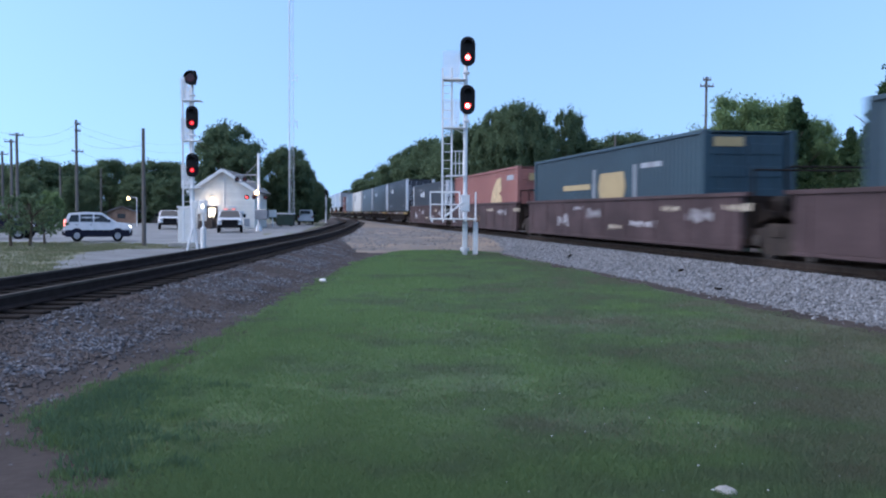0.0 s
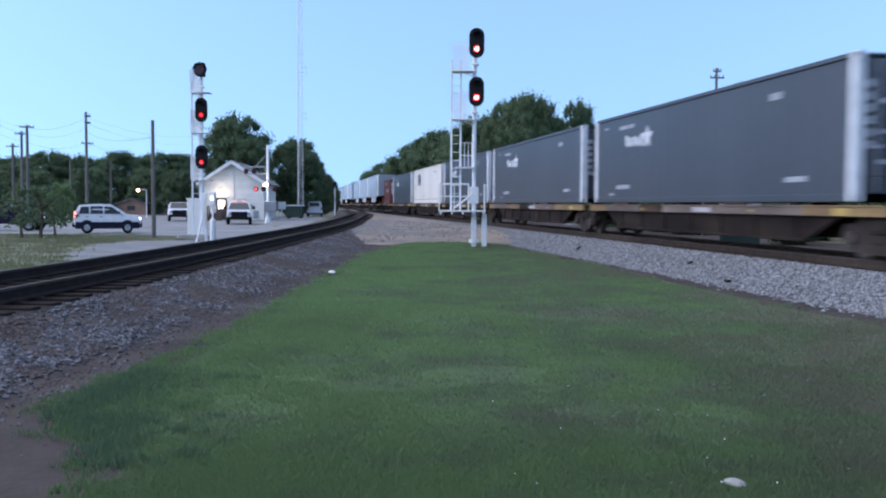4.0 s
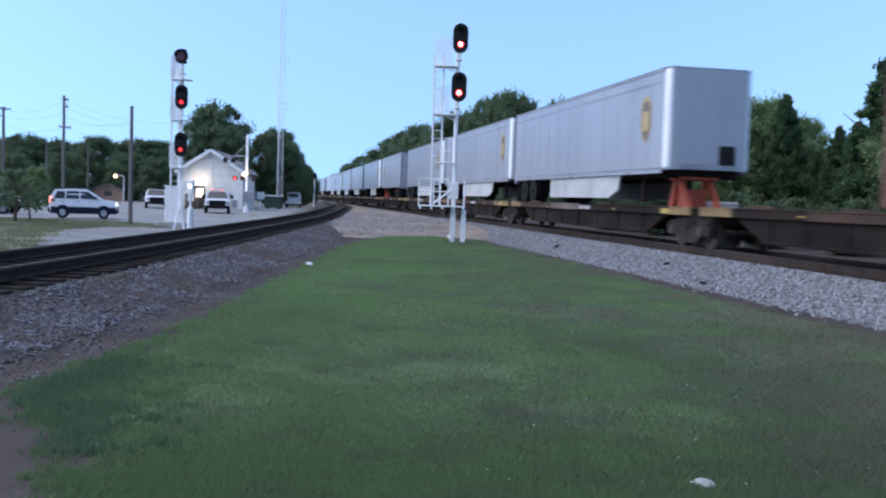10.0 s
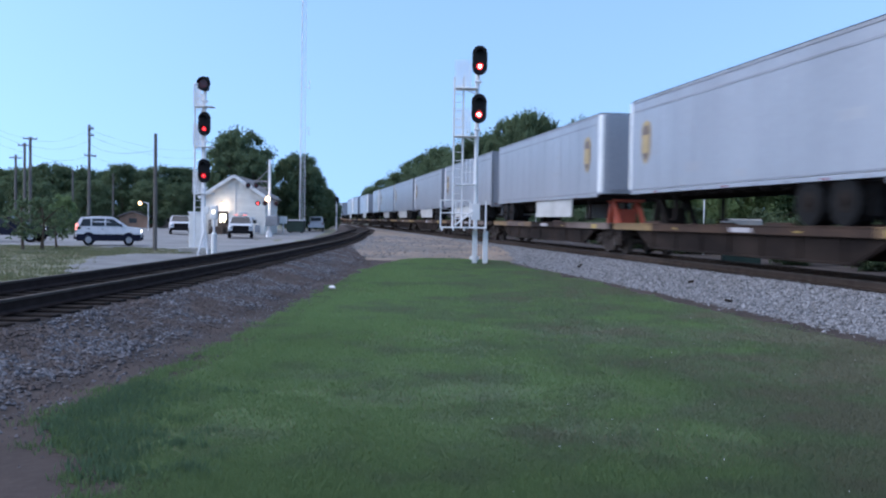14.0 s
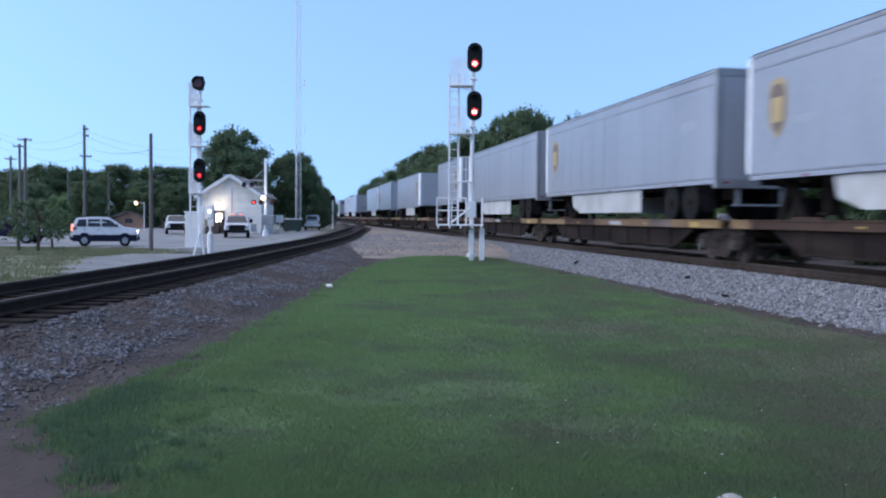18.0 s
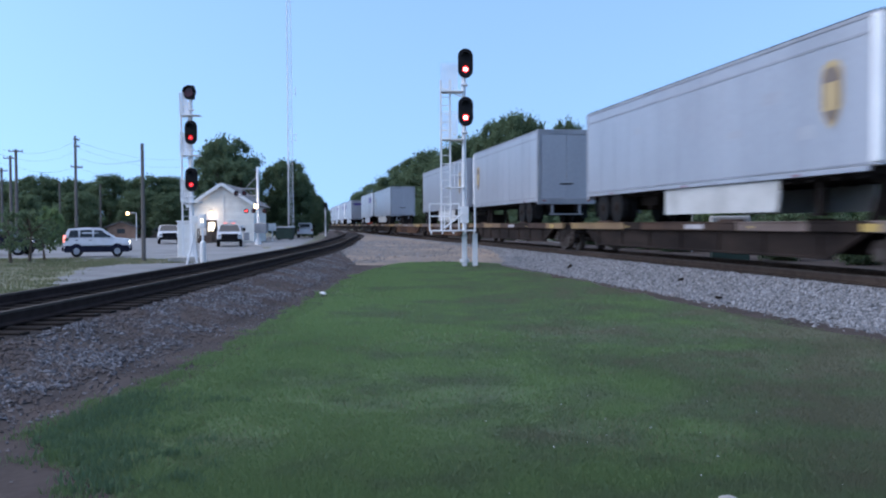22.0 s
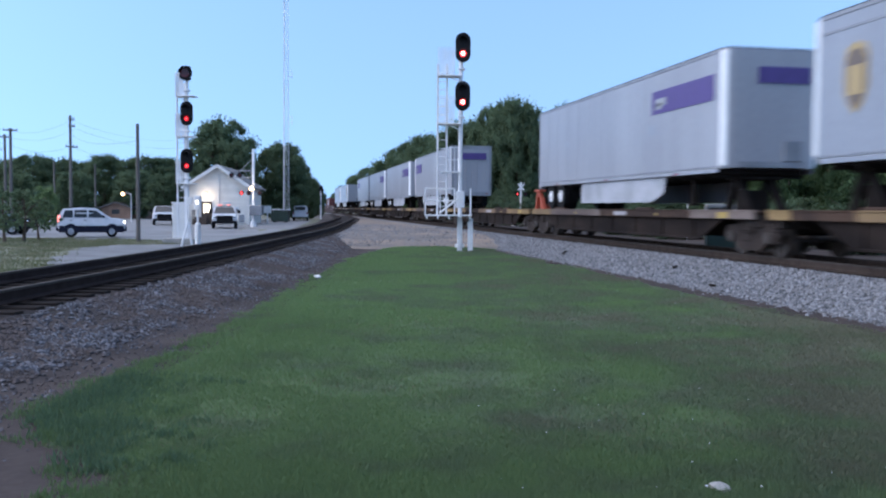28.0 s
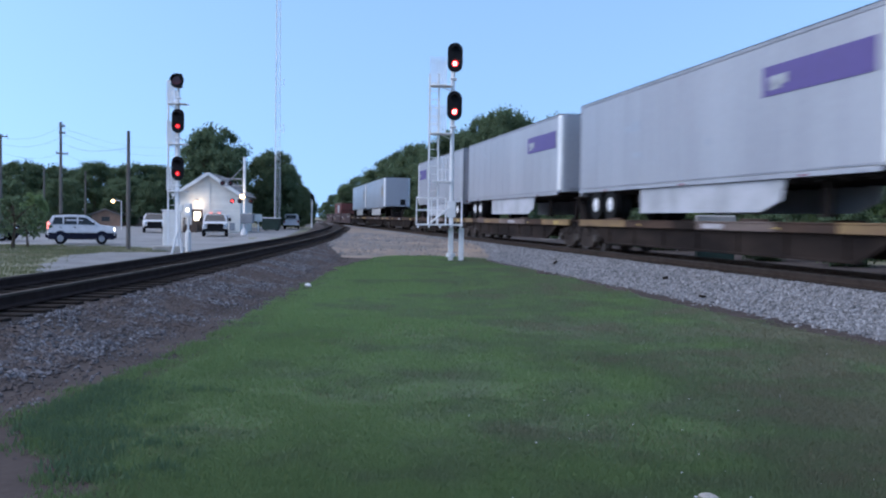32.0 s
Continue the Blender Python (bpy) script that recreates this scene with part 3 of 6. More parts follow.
track([(main_at(y), ALONG) for y in range(-30, 420, 10)], [(main_at(-9 + 0.53 * i), ALONG) for i in range(142)], "straight railway track with dark timbers, under the train", M_RAILMAIN, M_TIEMAIN)
track(BL, [b for b in branch_line(0.53) if -9 < b[0].y < 84], "curved branch railway track with dark creosoted timbers", M_RAIL, M_TIE)

# short grass: blades in two tones
def value_noise(x, y, scale, seed):
    """Smooth noise over the plan, -1 to 1, for many points at once."""
    grid = np.random.default_rng(seed).uniform(-1, 1, (64, 64))
    gx_, gy_ = x * scale + 640, y * scale + 640
    i, j = np.floor(gx_).astype(int), np.floor(gy_).astype(int)
    u, v = gx_ - i, gy_ - j
    u, v = u * u * (3 - 2 * u), v * v * (3 - 2 * v)
    at = lambda p, q: grid[p % 64, q % 64]
    return (at(i, j) * (1 - u) + at(i + 1, j) * u) * (1 - v) + (at(i, j + 1) * (1 - u) + at(i + 1, j + 1) * u) * v


def blades(name, x, y, h, w, material, label):
    """One leaning three-cornered blade at each spot, joined into one sheet of stuff."""
    n = len(x)
    a, b = NRNG.uniform(0, 6.283, n), NRNG.uniform(0, 6.283, n)
    lean = h * NRNG.uniform(0.3, 1.4, n)
    z0 = np.full(n, -0.003)
    v = np.stack([np.stack([x + w * np.cos(a), y + w * np.sin(a), z0], 1), np.stack([x - w * np.cos(a), y - w * np.sin(a), z0], 1), np.stack([x + lean * np.cos(b), y + lean * np.sin(b), h], 1)], 1)
    tagged(raw(name, v.reshape(-1, 3).tolist(), np.arange(3 * n).reshape(-1, 3).tolist(), material), label, "grass", kind="stuff")


def grass(name, count, material, label, dry):
    """Mown grass over the lawn: thick near the camera's end, thin at its ragged edges and on worn spots."""
    y = np.where(NRNG.random(count) < 0.93, 4.3 + 32.5 * NRNG.random(count) ** 2.3, NRNG.uniform(-6, 4.3, count))
    lo = np.interp(y, EDGE_Y, EDGE_X) + 0.2 * value_noise(y * 0, y, 1.1, 1) + 0.12 * value_noise(y * 0, y, 4.0, 2)
    hi = 12.27 - 0.172 * y - 0.9855 * (4.4 + 0.3 * value_noise(y * 0, y, 0.8, 3) + 0.15 * value_noise(y * 0, y, 3.1, 4))
    hi = np.minimum(hi, np.where(y > 4.3, 0.62 * y + 1, 6))
    x = lo + (hi - lo) * NRNG.random(count)
    v = value_noise(x, y, 0.4, 5) + 0.6 * value_noise(x, y, 1.4, 6)
    worn = value_noise(x, y, 0.6, 7) + 0.7 * value_noise(x, y, 2.3, 8) + 0.06 * (x - 3)
    edge = np.minimum(x - lo, hi - x)
    keep = (NRNG.random(count) < 0.2 + 1.6 * edge)
    keep &= (worn + 0.05 * x > 0.1) if dry else (worn < 0.45) | (NRNG.random(count) < 0.55)
    x, y, v = x[keep], y[keep], v[keep]
    h = NRNG.uniform(0.018, 0.042, len(x)) * (1 + 0.45 * np.clip(v, -0.9, 1.2)) * (0.8 if dry else 1) * (1 + y / 40)
    blades(name, x, y, h, (0.0014 + 0.00024 * y) * NRNG.uniform(0.7, 1.5, len(x)), material, label)


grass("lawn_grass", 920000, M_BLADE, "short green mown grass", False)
def tufts(name, spots, material, label, per, tall, wide):
    """Thicker clumps of longer grass."""
    c = np.array(spots)
    n = len(c) * per
    cc = np.repeat(c, per, 0)
    x = cc[:, 0] + NRNG.normal(0, 1, n) * cc[:, 2]
    y = cc[:, 1] + NRNG.normal(0, 1, n) * cc[:, 2]
    h = tall * NRNG.uniform(0.4, 1.2, n)
    a, b = NRNG.uniform(0, 6.283, n), NRNG.uniform(0, 6.283, n)
    w, lean = wide * NRNG.uniform(0.7, 1.4, n), h * NRNG.uniform(0.2, 0.9, n)
    z = np.full(n, -0.02)
    v = np.stack([np.stack([x + w * np.cos(a), y + w * np.sin(a), z], 1), np.stack([x - w * np.cos(a), y - w * np.sin(a), z], 1), np.stack([x + lean * np.cos(b), y + lean * np.sin(b), h], 1)], 1)
    ob = raw(name, v.reshape(-1, 3).tolist(), np.arange(3 * n).reshape(-1, 3).tolist(), material)
    tagged(ob, label, "grass", kind="stuff")


tufts("edge_grass", [(np.interp(y, EDGE_Y, EDGE_X) - abs(RNG.gauss(0, 0.13)) + 0.1, y, RNG.uniform(0.02, 0.09)) for y in [4.2 + 30 * RNG.random() ** 1.8 for k in range(260)]], M_BLADE, "ragged grass creeping over the bare dirt", 45, 0.04, 0.006)
# darker tufts along the worn edge of the lawn, rough grass beyond the branch
tufts("grass_tufts", [(float(np.interp(y, EDGE_Y, EDGE_X)) + abs(RNG.gauss(0, 0.45)) + 0.05, y, RNG.uniform(0.03, 0.1)) for y in [RNG.uniform(5.4, 8.6) for k in range(170)]], M_TUFT, "darker longer weeds at the worn corner of the lawn", 40, 0.055, 0.009)
tufts("rough_grass", [(x, y, RNG.uniform(0.15, 0.5)) for x, y in [(RNG.uniform(-34, -9.2), RNG.uniform(16, 45)) for k in range(1900)] if y < np.interp(x, [-90, -24, -17, -12, -9], [46, 46, 46, 42, 37]) - 0.3 and (y < 23.5 or x < np.interp(y, [23.5, 28.5, 35, 38, 39.5], [-10, -12.2, -13.9, -13.5, -9]))], M_ROUGH, "rough olive grass beyond the branch track", 60, 0.07, 0.014)
fl = [(RNG.uniform(0.3, 0.62 * y), y, 0.035) for y in [5 + 12 * RNG.random() ** 1.6 for k in range(60)]]
scatter("clover_flowers", np.array(fl), NRNG.uniform(0.005, 0.01, len(fl)), M_MARK, "scattered tiny white clover heads in the lawn", "flowers")
grass("dry_grass", 60000, M_DRYBLADE, "pale dry grass tufts in the lawn", True)


# ---- the train ----
def run(t):
    """How far the train has come by t seconds, along y."""
    return 15.5 * t + 9 * (1 - math.exp(-t / 8))


MOVERS = []


def on_train(ob, u):
    """Puts a thing on the train, u metres back along y, and keeps it for the motion."""
    u += 0.22
    p = main_at(u)
    ob.matrix_world = pose(p.x, p.y, RAIL_Z, 0, 0, TURN)
    MOVERS.append((ob, u))
    return ob


K = 1 / 0.9855


def marks(parent, spots, y, material=None, name="marking"):
    """Flat painted marks on the side: x, z, length, height."""
    for x, z, a, b in spots:
        bm = nb()
        bx(bm, (x - a / 2, y, z - b / 2), (x + a / 2, y + 0.006, z + b / 2))
        part(name, bm, material or M_FADED, parent)


def container(u0, u1, z0, paint, label, posts=None, h=2.95, ribs=True, spots=(), swirl=None, bars=None, script=None):
    """A steel box: ribbed sides, corner posts, rails, doors with bars at the end that comes first."""
    L, w = (u1 - u0) * K, 1.22
    c = thing("shipping_container", Matrix(), label, "container", "containers on the train")
    z1 = z0 + h
    # ribbed walls: a folded sheet on either side
    for s in (1, -1):
        bm = nb()
        xs, x, k = [], 0.2, 0
        prof = []
        pitch = 0.28 if ribs else 0.6
        d = 0.035 if ribs else 0.0012
        while x < L - 0.2 - pitch:
            prof += [(x, 0), (x + pitch * 0.35, 0), (x + pitch * 0.5, -d), (x + pitch * 0.85, -d)]
            x += pitch
        prof.append((L - 0.2, 0))
        a = [bm.verts.new((p, s * (w + q), z0 + 0.12)) for p, q in prof]
        b = [bm.verts.new((p, s * (w + q), z1 - 0.08)) for p, q in prof]
        for i in range(len(prof) - 1):
            bm.faces.new((a[i], a[i + 1], b[i + 1], b[i]))
        part("side_wall", bm, paint, c)
    bm = nb()
    bx(bm, (0.05, -w + 0.05, z1 - 0.06), (L - 0.05, w - 0.05, z1 - 0.02))
    part("roof", bm, paint, c)
    for s in (1, -1):
        for za, zb, nm in ((z0, z0 + 0.16, "bottom_rail"), (z1 - 0.1, z1, "top_rail")):
            bm = nb()
            bx(bm, (0.0, s * w - 0.05, za), (L, s * w + 0.05, zb), 0.01)
            part(nm, bm, paint, c)
        for x in (0, L - 0.22):
            bm = nb()
            bx(bm, (x, s * w - 0.16, z0), (x + 0.22, s * w + 0.06, z1 + 0.01), 0.02)
            part("corner_post", bm, posts or paint, c)
    bm = nb()
    bx(bm, (L - 0.06, -w, z0 + 0.02), (L - 0.02, w, z1 - 0.02))
    part("end_wall", bm, paint, c)
    for s in (1, -1):
        bm = nb()
        bx(bm, (0.03, min(0, s * (w - 0.14)) + 0.01, z0 + 0.16), (0.09, max(0, s * (w - 0.14)) - 0.01, z1 - 0.12), 0.01)
        d = part("door", bm, paint, c)
        for k in range(4):
            bm = nb()
            z = z0 + 0.5 + k * 0.6
            bx(bm, (0.0, min(0.08 * s, s * (w - 0.2)), z), (0.04, max(0.08 * s, s * (w - 0.2)), z + 0.3), 0.015)
            part("door_panel", bm, paint, d)
        for q in (0.3, 0.8):
            bm = nb()
            rod(bm, (-0.02, s * q, z0 + 0.2), (-0.02, s * q, z1 - 0.15), 0.022, 6)
            bx(bm, (-0.06, s * q - 0.1, z0 + 1.05), (-0.01, s * q + 0.1, z0 + 1.12))
            part("locking_bar", bm, bars or paint, d)
        for k in range(3 if bars else 0):
            bm = nb()
            za = z0 + 0.75 + 0.6 * k
            bx(bm, (-0.012, s * 0.55 - 0.22, za), (-0.004, s * 0.55 + 0.22, za + 0.09))
            part("door_marking", bm, bars, d)
        if bars and s > 0:
            for k in range(6):
                bm = nb()
                bx(bm, (-0.012, 0.88, z0 + 1.05 + 0.24 * k), (-0.004, 1.06, z0 + 1.2 + 0.24 * k))
                part("data_mark", bm, bars, d)
    if script:
        # a row of heavy strokes with a ragged star beside it, no letters
        x, z = script
        for k, (dz, sh) in enumerate(((0.0, 0.42), (-0.04, 0.3), (0.0, 0.34), (-0.02, 0.3), (0.03, 0.4))):
            bm = nb()
            xx = x + 0.75 + 0.32 * k
            prism(bm, [(xx, z + dz - sh / 2), (xx + 0.2, z + dz - sh / 2 + 0.03), (xx + 0.25, z + dz + sh / 2), (xx + 0.05, z + dz + sh / 2 - 0.04)], w + 0.002, w + 0.01)
            part("emblem_stroke", bm, M_MARK, c)
        bm = nb()
        prism(bm, [(x + 0.4 + q * math.cos(k * 0.628 + 0.3), z + 0.06 + q * math.sin(k * 0.628 + 0.3)) for k, q in enumerate((0.42, 0.2, 0.36, 0.17, 0.44, 0.2, 0.38, 0.18, 0.4, 0.22))], w + 0.002, w + 0.01)
        part("emblem_star", bm, M_MARK, c, "white ragged star emblem")
    marks(c, spots, w + 0.003)
    if swirl:
        bm = nb()
        prism(bm, swirl[0], w + 0.002, w + 0.01)
        part("emblem", bm, swirl[1], c)
    return on_train(c, u0)


def wheelpair(parent, x, y0, y1, r, z, rim, name="wheel"):
    for y in (y0, y1):
        s = 1 if y > 0 else -1
        for k in (0, 1):
            bm = nb()
            yy = y - s * 0.3 * k
            rod(bm, (x, yy - s * 0.24, z), (x, yy, z), r, 18)
            w = part(name, bm, M_RUBBER, parent)
            if k == 0:
                bm = nb()
                rod(bm, (x, yy - s * 0.03, z), (x, yy + s * 0.012, z), r * 0.5, 14, r * 0.44)
                rod(bm, (x, yy, z), (x, yy + s * 0.07, z), r * 0.2, 10)
                part("rim", bm, rim, w)


def trailer(u0, u1, nose, paint, label, emblem, band=True, end_mark=0, skirt=None, top=5.0):
    """A road semi-trailer on a railcar. nose: 0 if its front end comes first, 1 if its doors do."""
    L, w, z0, z1 = (u1 - u0) * K, 1.295, 2.04, top
    c = thing("semi_trailer", Matrix(), label, "trailer", "trailers on the train")
    fx = (lambda x: x) if nose == 0 else (lambda x: L - x)

    def span(bm, xa, xb, ya, yb, za, zb, bev=0.0):
        xa, xb = sorted((fx(xa), fx(xb)))
        return bx(bm, (xa, ya, za), (xb, yb, zb), bev)
    # shell with a rounded nose
    r = 0.3
    plan = [(r, -w), (r * 0.4, -w + r * 0.12), (0.02, -w + r * 0.6), (0, -w + r), (0, w - r), (0.02, w - r * 0.6), (r * 0.4, w - r * 0.12), (r, w), (L - 0.04, w), (L - 0.04, -w)]
    plan = [(fx(x), y) for x, y in plan]
    bm = nb()
    prism(bm, plan, z0 + 0.1, z1 - 0.03, "z")
    part("body", bm, paint, c)
    bm = nb()
    prism(bm, [(x + (0.02 if x < L / 2 else -0.02), y * 0.985) for x, y in plan], z1 - 0.03, z1, "z")
    part("roof", bm, M_BLACK, c)
    for s in (1, -1):
        bm = nb()
        span(bm, r, L - 0.06, s * w - 0.02, s * w + 0.015, z1 - 0.12, z1 - 0.035, 0.008)
        part("top_rail", bm, M_TRIM, c)
        bm = nb()
        span(bm, r, L - 0.05, s * w - 0.03, s * w + 0.018, z0 - 0.02, z0 + 0.09, 0.01)
        part("bottom_rail", bm, paint, c)
        bm = nb()
        span(bm, r, L - 0.05, s * w - 0.02, s * w + 0.01, z0 + 0.12, z0 + 0.15)
        part("rub_strip", bm, M_TRIM, c)
        for k in range(9):
            bm = nb()
            xx = r + 0.6 + k * (L - 1.6) / 8
            span(bm, xx - 0.1, xx + 0.1, s * w - 0.02, s * w + 0.022, z0 - 0.005, z0 + 0.045)
            part("reflector_strip", bm, M_TAIL if k % 3 == 1 else M_TRIM, c)
        for k in range(4):
            bm = nb()
            xx, zz = RNG.uniform(1, L - 1), RNG.uniform(z0 + 0.3, z1 - 0.8)
            a, h = RNG.uniform(0.15, 0.5), RNG.uniform(0.05, 0.16)
            span(bm, xx - a, xx + a, s * w - 0.01, s * w + 0.004, zz - h, zz + h)
            part("repair_patch", bm, M_TRAILER2 if paint is M_TRAILER else M_TRAILER, c)
        if band:
            bm = nb()
            span(bm, r, L - 0.1, s * w - 0.01, s * w + 0.012, z1 - 0.42, z1 - 0.37)
            part("side_band", bm, M_TRIM, c)
        # vertical seams
        for k in range(1, int(L / 1.25)):
            bm = nb()
            span(bm, k * 1.25, k * 1.25 + 0.025, s * w - 0.01, s * w + 0.006, z0 + 0.14, z1 - 0.14)
            part("seam", bm, paint, c)
    for s in (1, -1):
        bm = nb()
        span(bm, 0.05, 0.3, s * (w - 0.14) - 0.11, s * (w - 0.14) + 0.16, z0 + 0.08, z1 - 0.02, 0.09)
        part("corner_cap", bm, M_BRIGHT, c, "bright rounded front corner")
    bm = nb()
    span(bm, -0.015, 0.02, -0.9, 0.9, z0 + 0.1, z0 + 0.26, 0.01)
    part("nose_rail", bm, M_TRIM, c)
    bm = nb()
    span(bm, -0.05, 0.02, -0.8, -0.3, z0 + 0.25, z0 + 0.8, 0.03)
    part("nose_box", bm, M_BLACK if end_mark else M_TRIM, c)
    # rear frame and doors
    for s in (1, -1):
        bm = nb()
        span(bm, L - 0.14, L, s * (w - 0.07) - 0.08, s * (w - 0.07) + 0.08, z0 - 0.05, z1, 0.015)
        part("rear_post", bm, M_TRIM, c)
        bm = nb()
        span(bm, L - 0.05, L - 0.012, min(0.01 * s, s * (w - 0.17)), max(0.01 * s, s * (w - 0.17)), z0 + 0.12, z1 - 0.22, 0.01)
        d = part("door", bm, paint, c)
        for q in (0.35, 0.95) if emblem[0] != "shield" else ():
            bm = nb()
            rod(bm, (fx(L + 0.02), s * q, z0 + 0.1), (fx(L + 0.02), s * q, z1 - 0.25), 0.02, 6)
            part("locking_bar", bm, paint, d)
        bm = nb()
        span(bm, L - 0.02, L + 0.03, s * 1.0 - 0.07, s * 1.0 + 0.07, z0 - 0.01, z0 + 0.04, 0.01)
        part("tail_lamp", bm, M_TAIL, c)
    bm = nb()
    span(bm, L - 0.14, L, -w + 0.02, w - 0.02, z1 - 0.22, z1, 0.015)
    part("header", bm, M_TRIM, c)
    bm = nb()
    span(bm, L - 0.2, L + 0.01, -w, w, z0 - 0.14, z0 + 0.12, 0.02)
    part("rear_sill", bm, M_TRIM, c)
    bm = nb()
    span(bm, L - 0.14, L - 0.04, -0.75, 0.75, 1.44, 1.5, 0.01)
    for s in (-0.62, 0.62):
        span(bm, L - 0.14, L - 0.05, s - 0.05, s + 0.05, 1.5, z0 - 0.1)
    part("bumper_guard", bm, M_TRIM if emblem[0] == "shield" else M_UNDER, c)
    if emblem[0] == "shield":
        bm = nb()
        span(bm, L - 0.012, L + 0.01, -0.3, 0.3, z0 + 0.72, z0 + 0.78, 0.004)
        part("door_handle", bm, M_BLACK, c)
    # underside: two long rails, cross members, wheels, legs, side skirt
    bm = nb()
    span(bm, 0.4, L - 0.3, -1.1, 1.1, z0 - 0.05, z0 + 0.09)
    for s in (-0.5, 0.5):
        span(bm, L - 4.6, L - 0.3, s - 0.06, s + 0.06, z0 - 0.4, z0 - 0.04)
    part("floor_frame", bm, M_UNDER, c)
    for k in range(int(L / 0.9)):
        bm = nb()
        span(bm, 0.6 + k * 0.9, 0.68 + k * 0.9, -1.2, 1.2, z0 - 0.14, z0 - 0.052)
        part("cross_member", bm, M_UNDER, c)
    bm = nb()
    span(bm, L - 4.9, L - 4.2, -1.05, -0.35, 1.45, z0 - 0.06, 0.04)
    span(bm, L - 4.0, L - 3.7, -0.5, 0.5, 1.5, z0 - 0.06, 0.03)
    part("air_tank", bm, M_UNDER, c)
    for s in (-1.22, 1.22):
        bm = nb()
        span(bm, L - 0.75, L - 0.72, s - 0.3 if s > 0 else s, s if s > 0 else s + 0.3, 1.3, z0 - 0.05)
        part("mud_flap", bm, M_RUBBER, c)
    long_one = L > 11
    ax = (L - 1.6, L - 2.9) if long_one else (L - 1.2,)
    for k, x in enumerate(ax):
        bm = nb()
        rod(bm, (fx(x), -1.0, 1.59), (fx(x), 1.0, 1.59), 0.07, 8)
        part("axle", bm, M_UNDER, c)
        wheelpair(c, fx(x), -1.25, 1.25, 0.51, 1.59, M_UNDER if emblem[0] == "shield" else M_GALV)
    lx = 2.7 if long_one else 1.9
    for s in (-0.75, 0.75):
        bm = nb()
        span(bm, lx - 0.08, lx + 0.08, s - 0.07, s + 0.07, 1.25, z0, 0.01)
        span(bm, lx - 0.14, lx + 0.14, s - 0.14, s + 0.14, 1.2, 1.26)
        part("landing_leg", bm, M_UNDER, c)
    if long_one and skirt != 0:
        for s in (-1, 1):
            bm = nb()
            xa, xb = fx(3.6), fx(skirt or L - 5.3)
            q = (xa - xb) / abs(xa - xb)
            prism(bm, [(xa, z0 - 0.03), (xb, z0 - 0.03), (xb, 1.3), (xa - q * (0.1 if skirt else 1.0), 1.3), (xa - q * (0.02 if skirt else 0.15), 1.55)], s * 1.2 - 0.02, s * 1.2 + 0.02)
            part("side_skirt", bm, M_SKIRT if emblem[0] == "shield" else M_GREYSK, c, "dusty pale panel below the floor")
    # painted marks
    e = 1 if emblem[0] == "shield" else 0
    if e:
        x = fx(emblem[1])
        out = [(-0.42, 0.45), (-0.3, 0.66), (0, 0.76), (0.3, 0.66), (0.42, 0.45), (0.42, -0.25), (0.25, -0.55), (0, -0.75), (-0.25, -0.55), (-0.42, -0.25)]
        for s in (1, -1):
            for k, (sc, m, dz) in enumerate(((0.88, M_GOLD, 0), (0.74, M_EMBLEM, -0.02))):
                bm = nb()
                y = s * (w + 0.018 + 0.006 * k)
                prism(bm, [(x + a * sc, 3.62 + b * sc * 1.05 + dz) for a, b in out], min(y, y - s * 0.01), max(y, y - s * 0.01))
                part("emblem", bm, m, c, "gold and brown shield")
            bm = nb()
            y = s * (w + 0.03)
            bx(bm, (x - 0.24, min(y, y - s * 0.008), 3.3), (x + 0.24, max(y, y - s * 0.008), 3.86), 0.0)
            part("emblem_panel", bm, M_GOLD, c)
    else:
        xa, xb = fx(emblem[1]), fx(emblem[1] + emblem[2])
        xa, xb = min(xa, xb), max(xa, xb)
        for s in (1, -1):
            bm = nb()
            bx(bm, (xa, s * w - 0.006, 3.86), (xb, s * w + 0.018, 4.52))
            part("banner", bm, M_VIOLET, c, "violet rectangular banner")
            marks(c, [(xb - 0.62, 4.18, 0.75, 0.22), (xb - 0.5, 4.08, 0.5, 0.2)], s * w + 0.02 if s > 0 else -w - 0.026)
        for x, ya, yb in ((fx(-0.028), -1.0, 0.4), (fx(L + 0.055), -0.95, 0.95)):
            bm = nb()
            bx(bm, (x - 0.01, ya, 4.25), (x + 0.01, yb, 4.66))
            part("end_banner", bm, M_VIOLET, c)
    return on_train(c, u0)


FRAME_SIDE = [(-1.28, 0.50), (-1.12, 0.7), (-0.7, 0.74), (-0.45, 0.84), (0.45, 0.84), (0.7, 0.74), (1.12, 0.7), (1.28, 0.50), (1.08, 0.3), (0.75, 0.34), (0.48, 0.13), (-0.48, 0.13), (-0.75, 0.34), (-1.08, 0.3)]
BOGIES = []
WHEELSETS = []


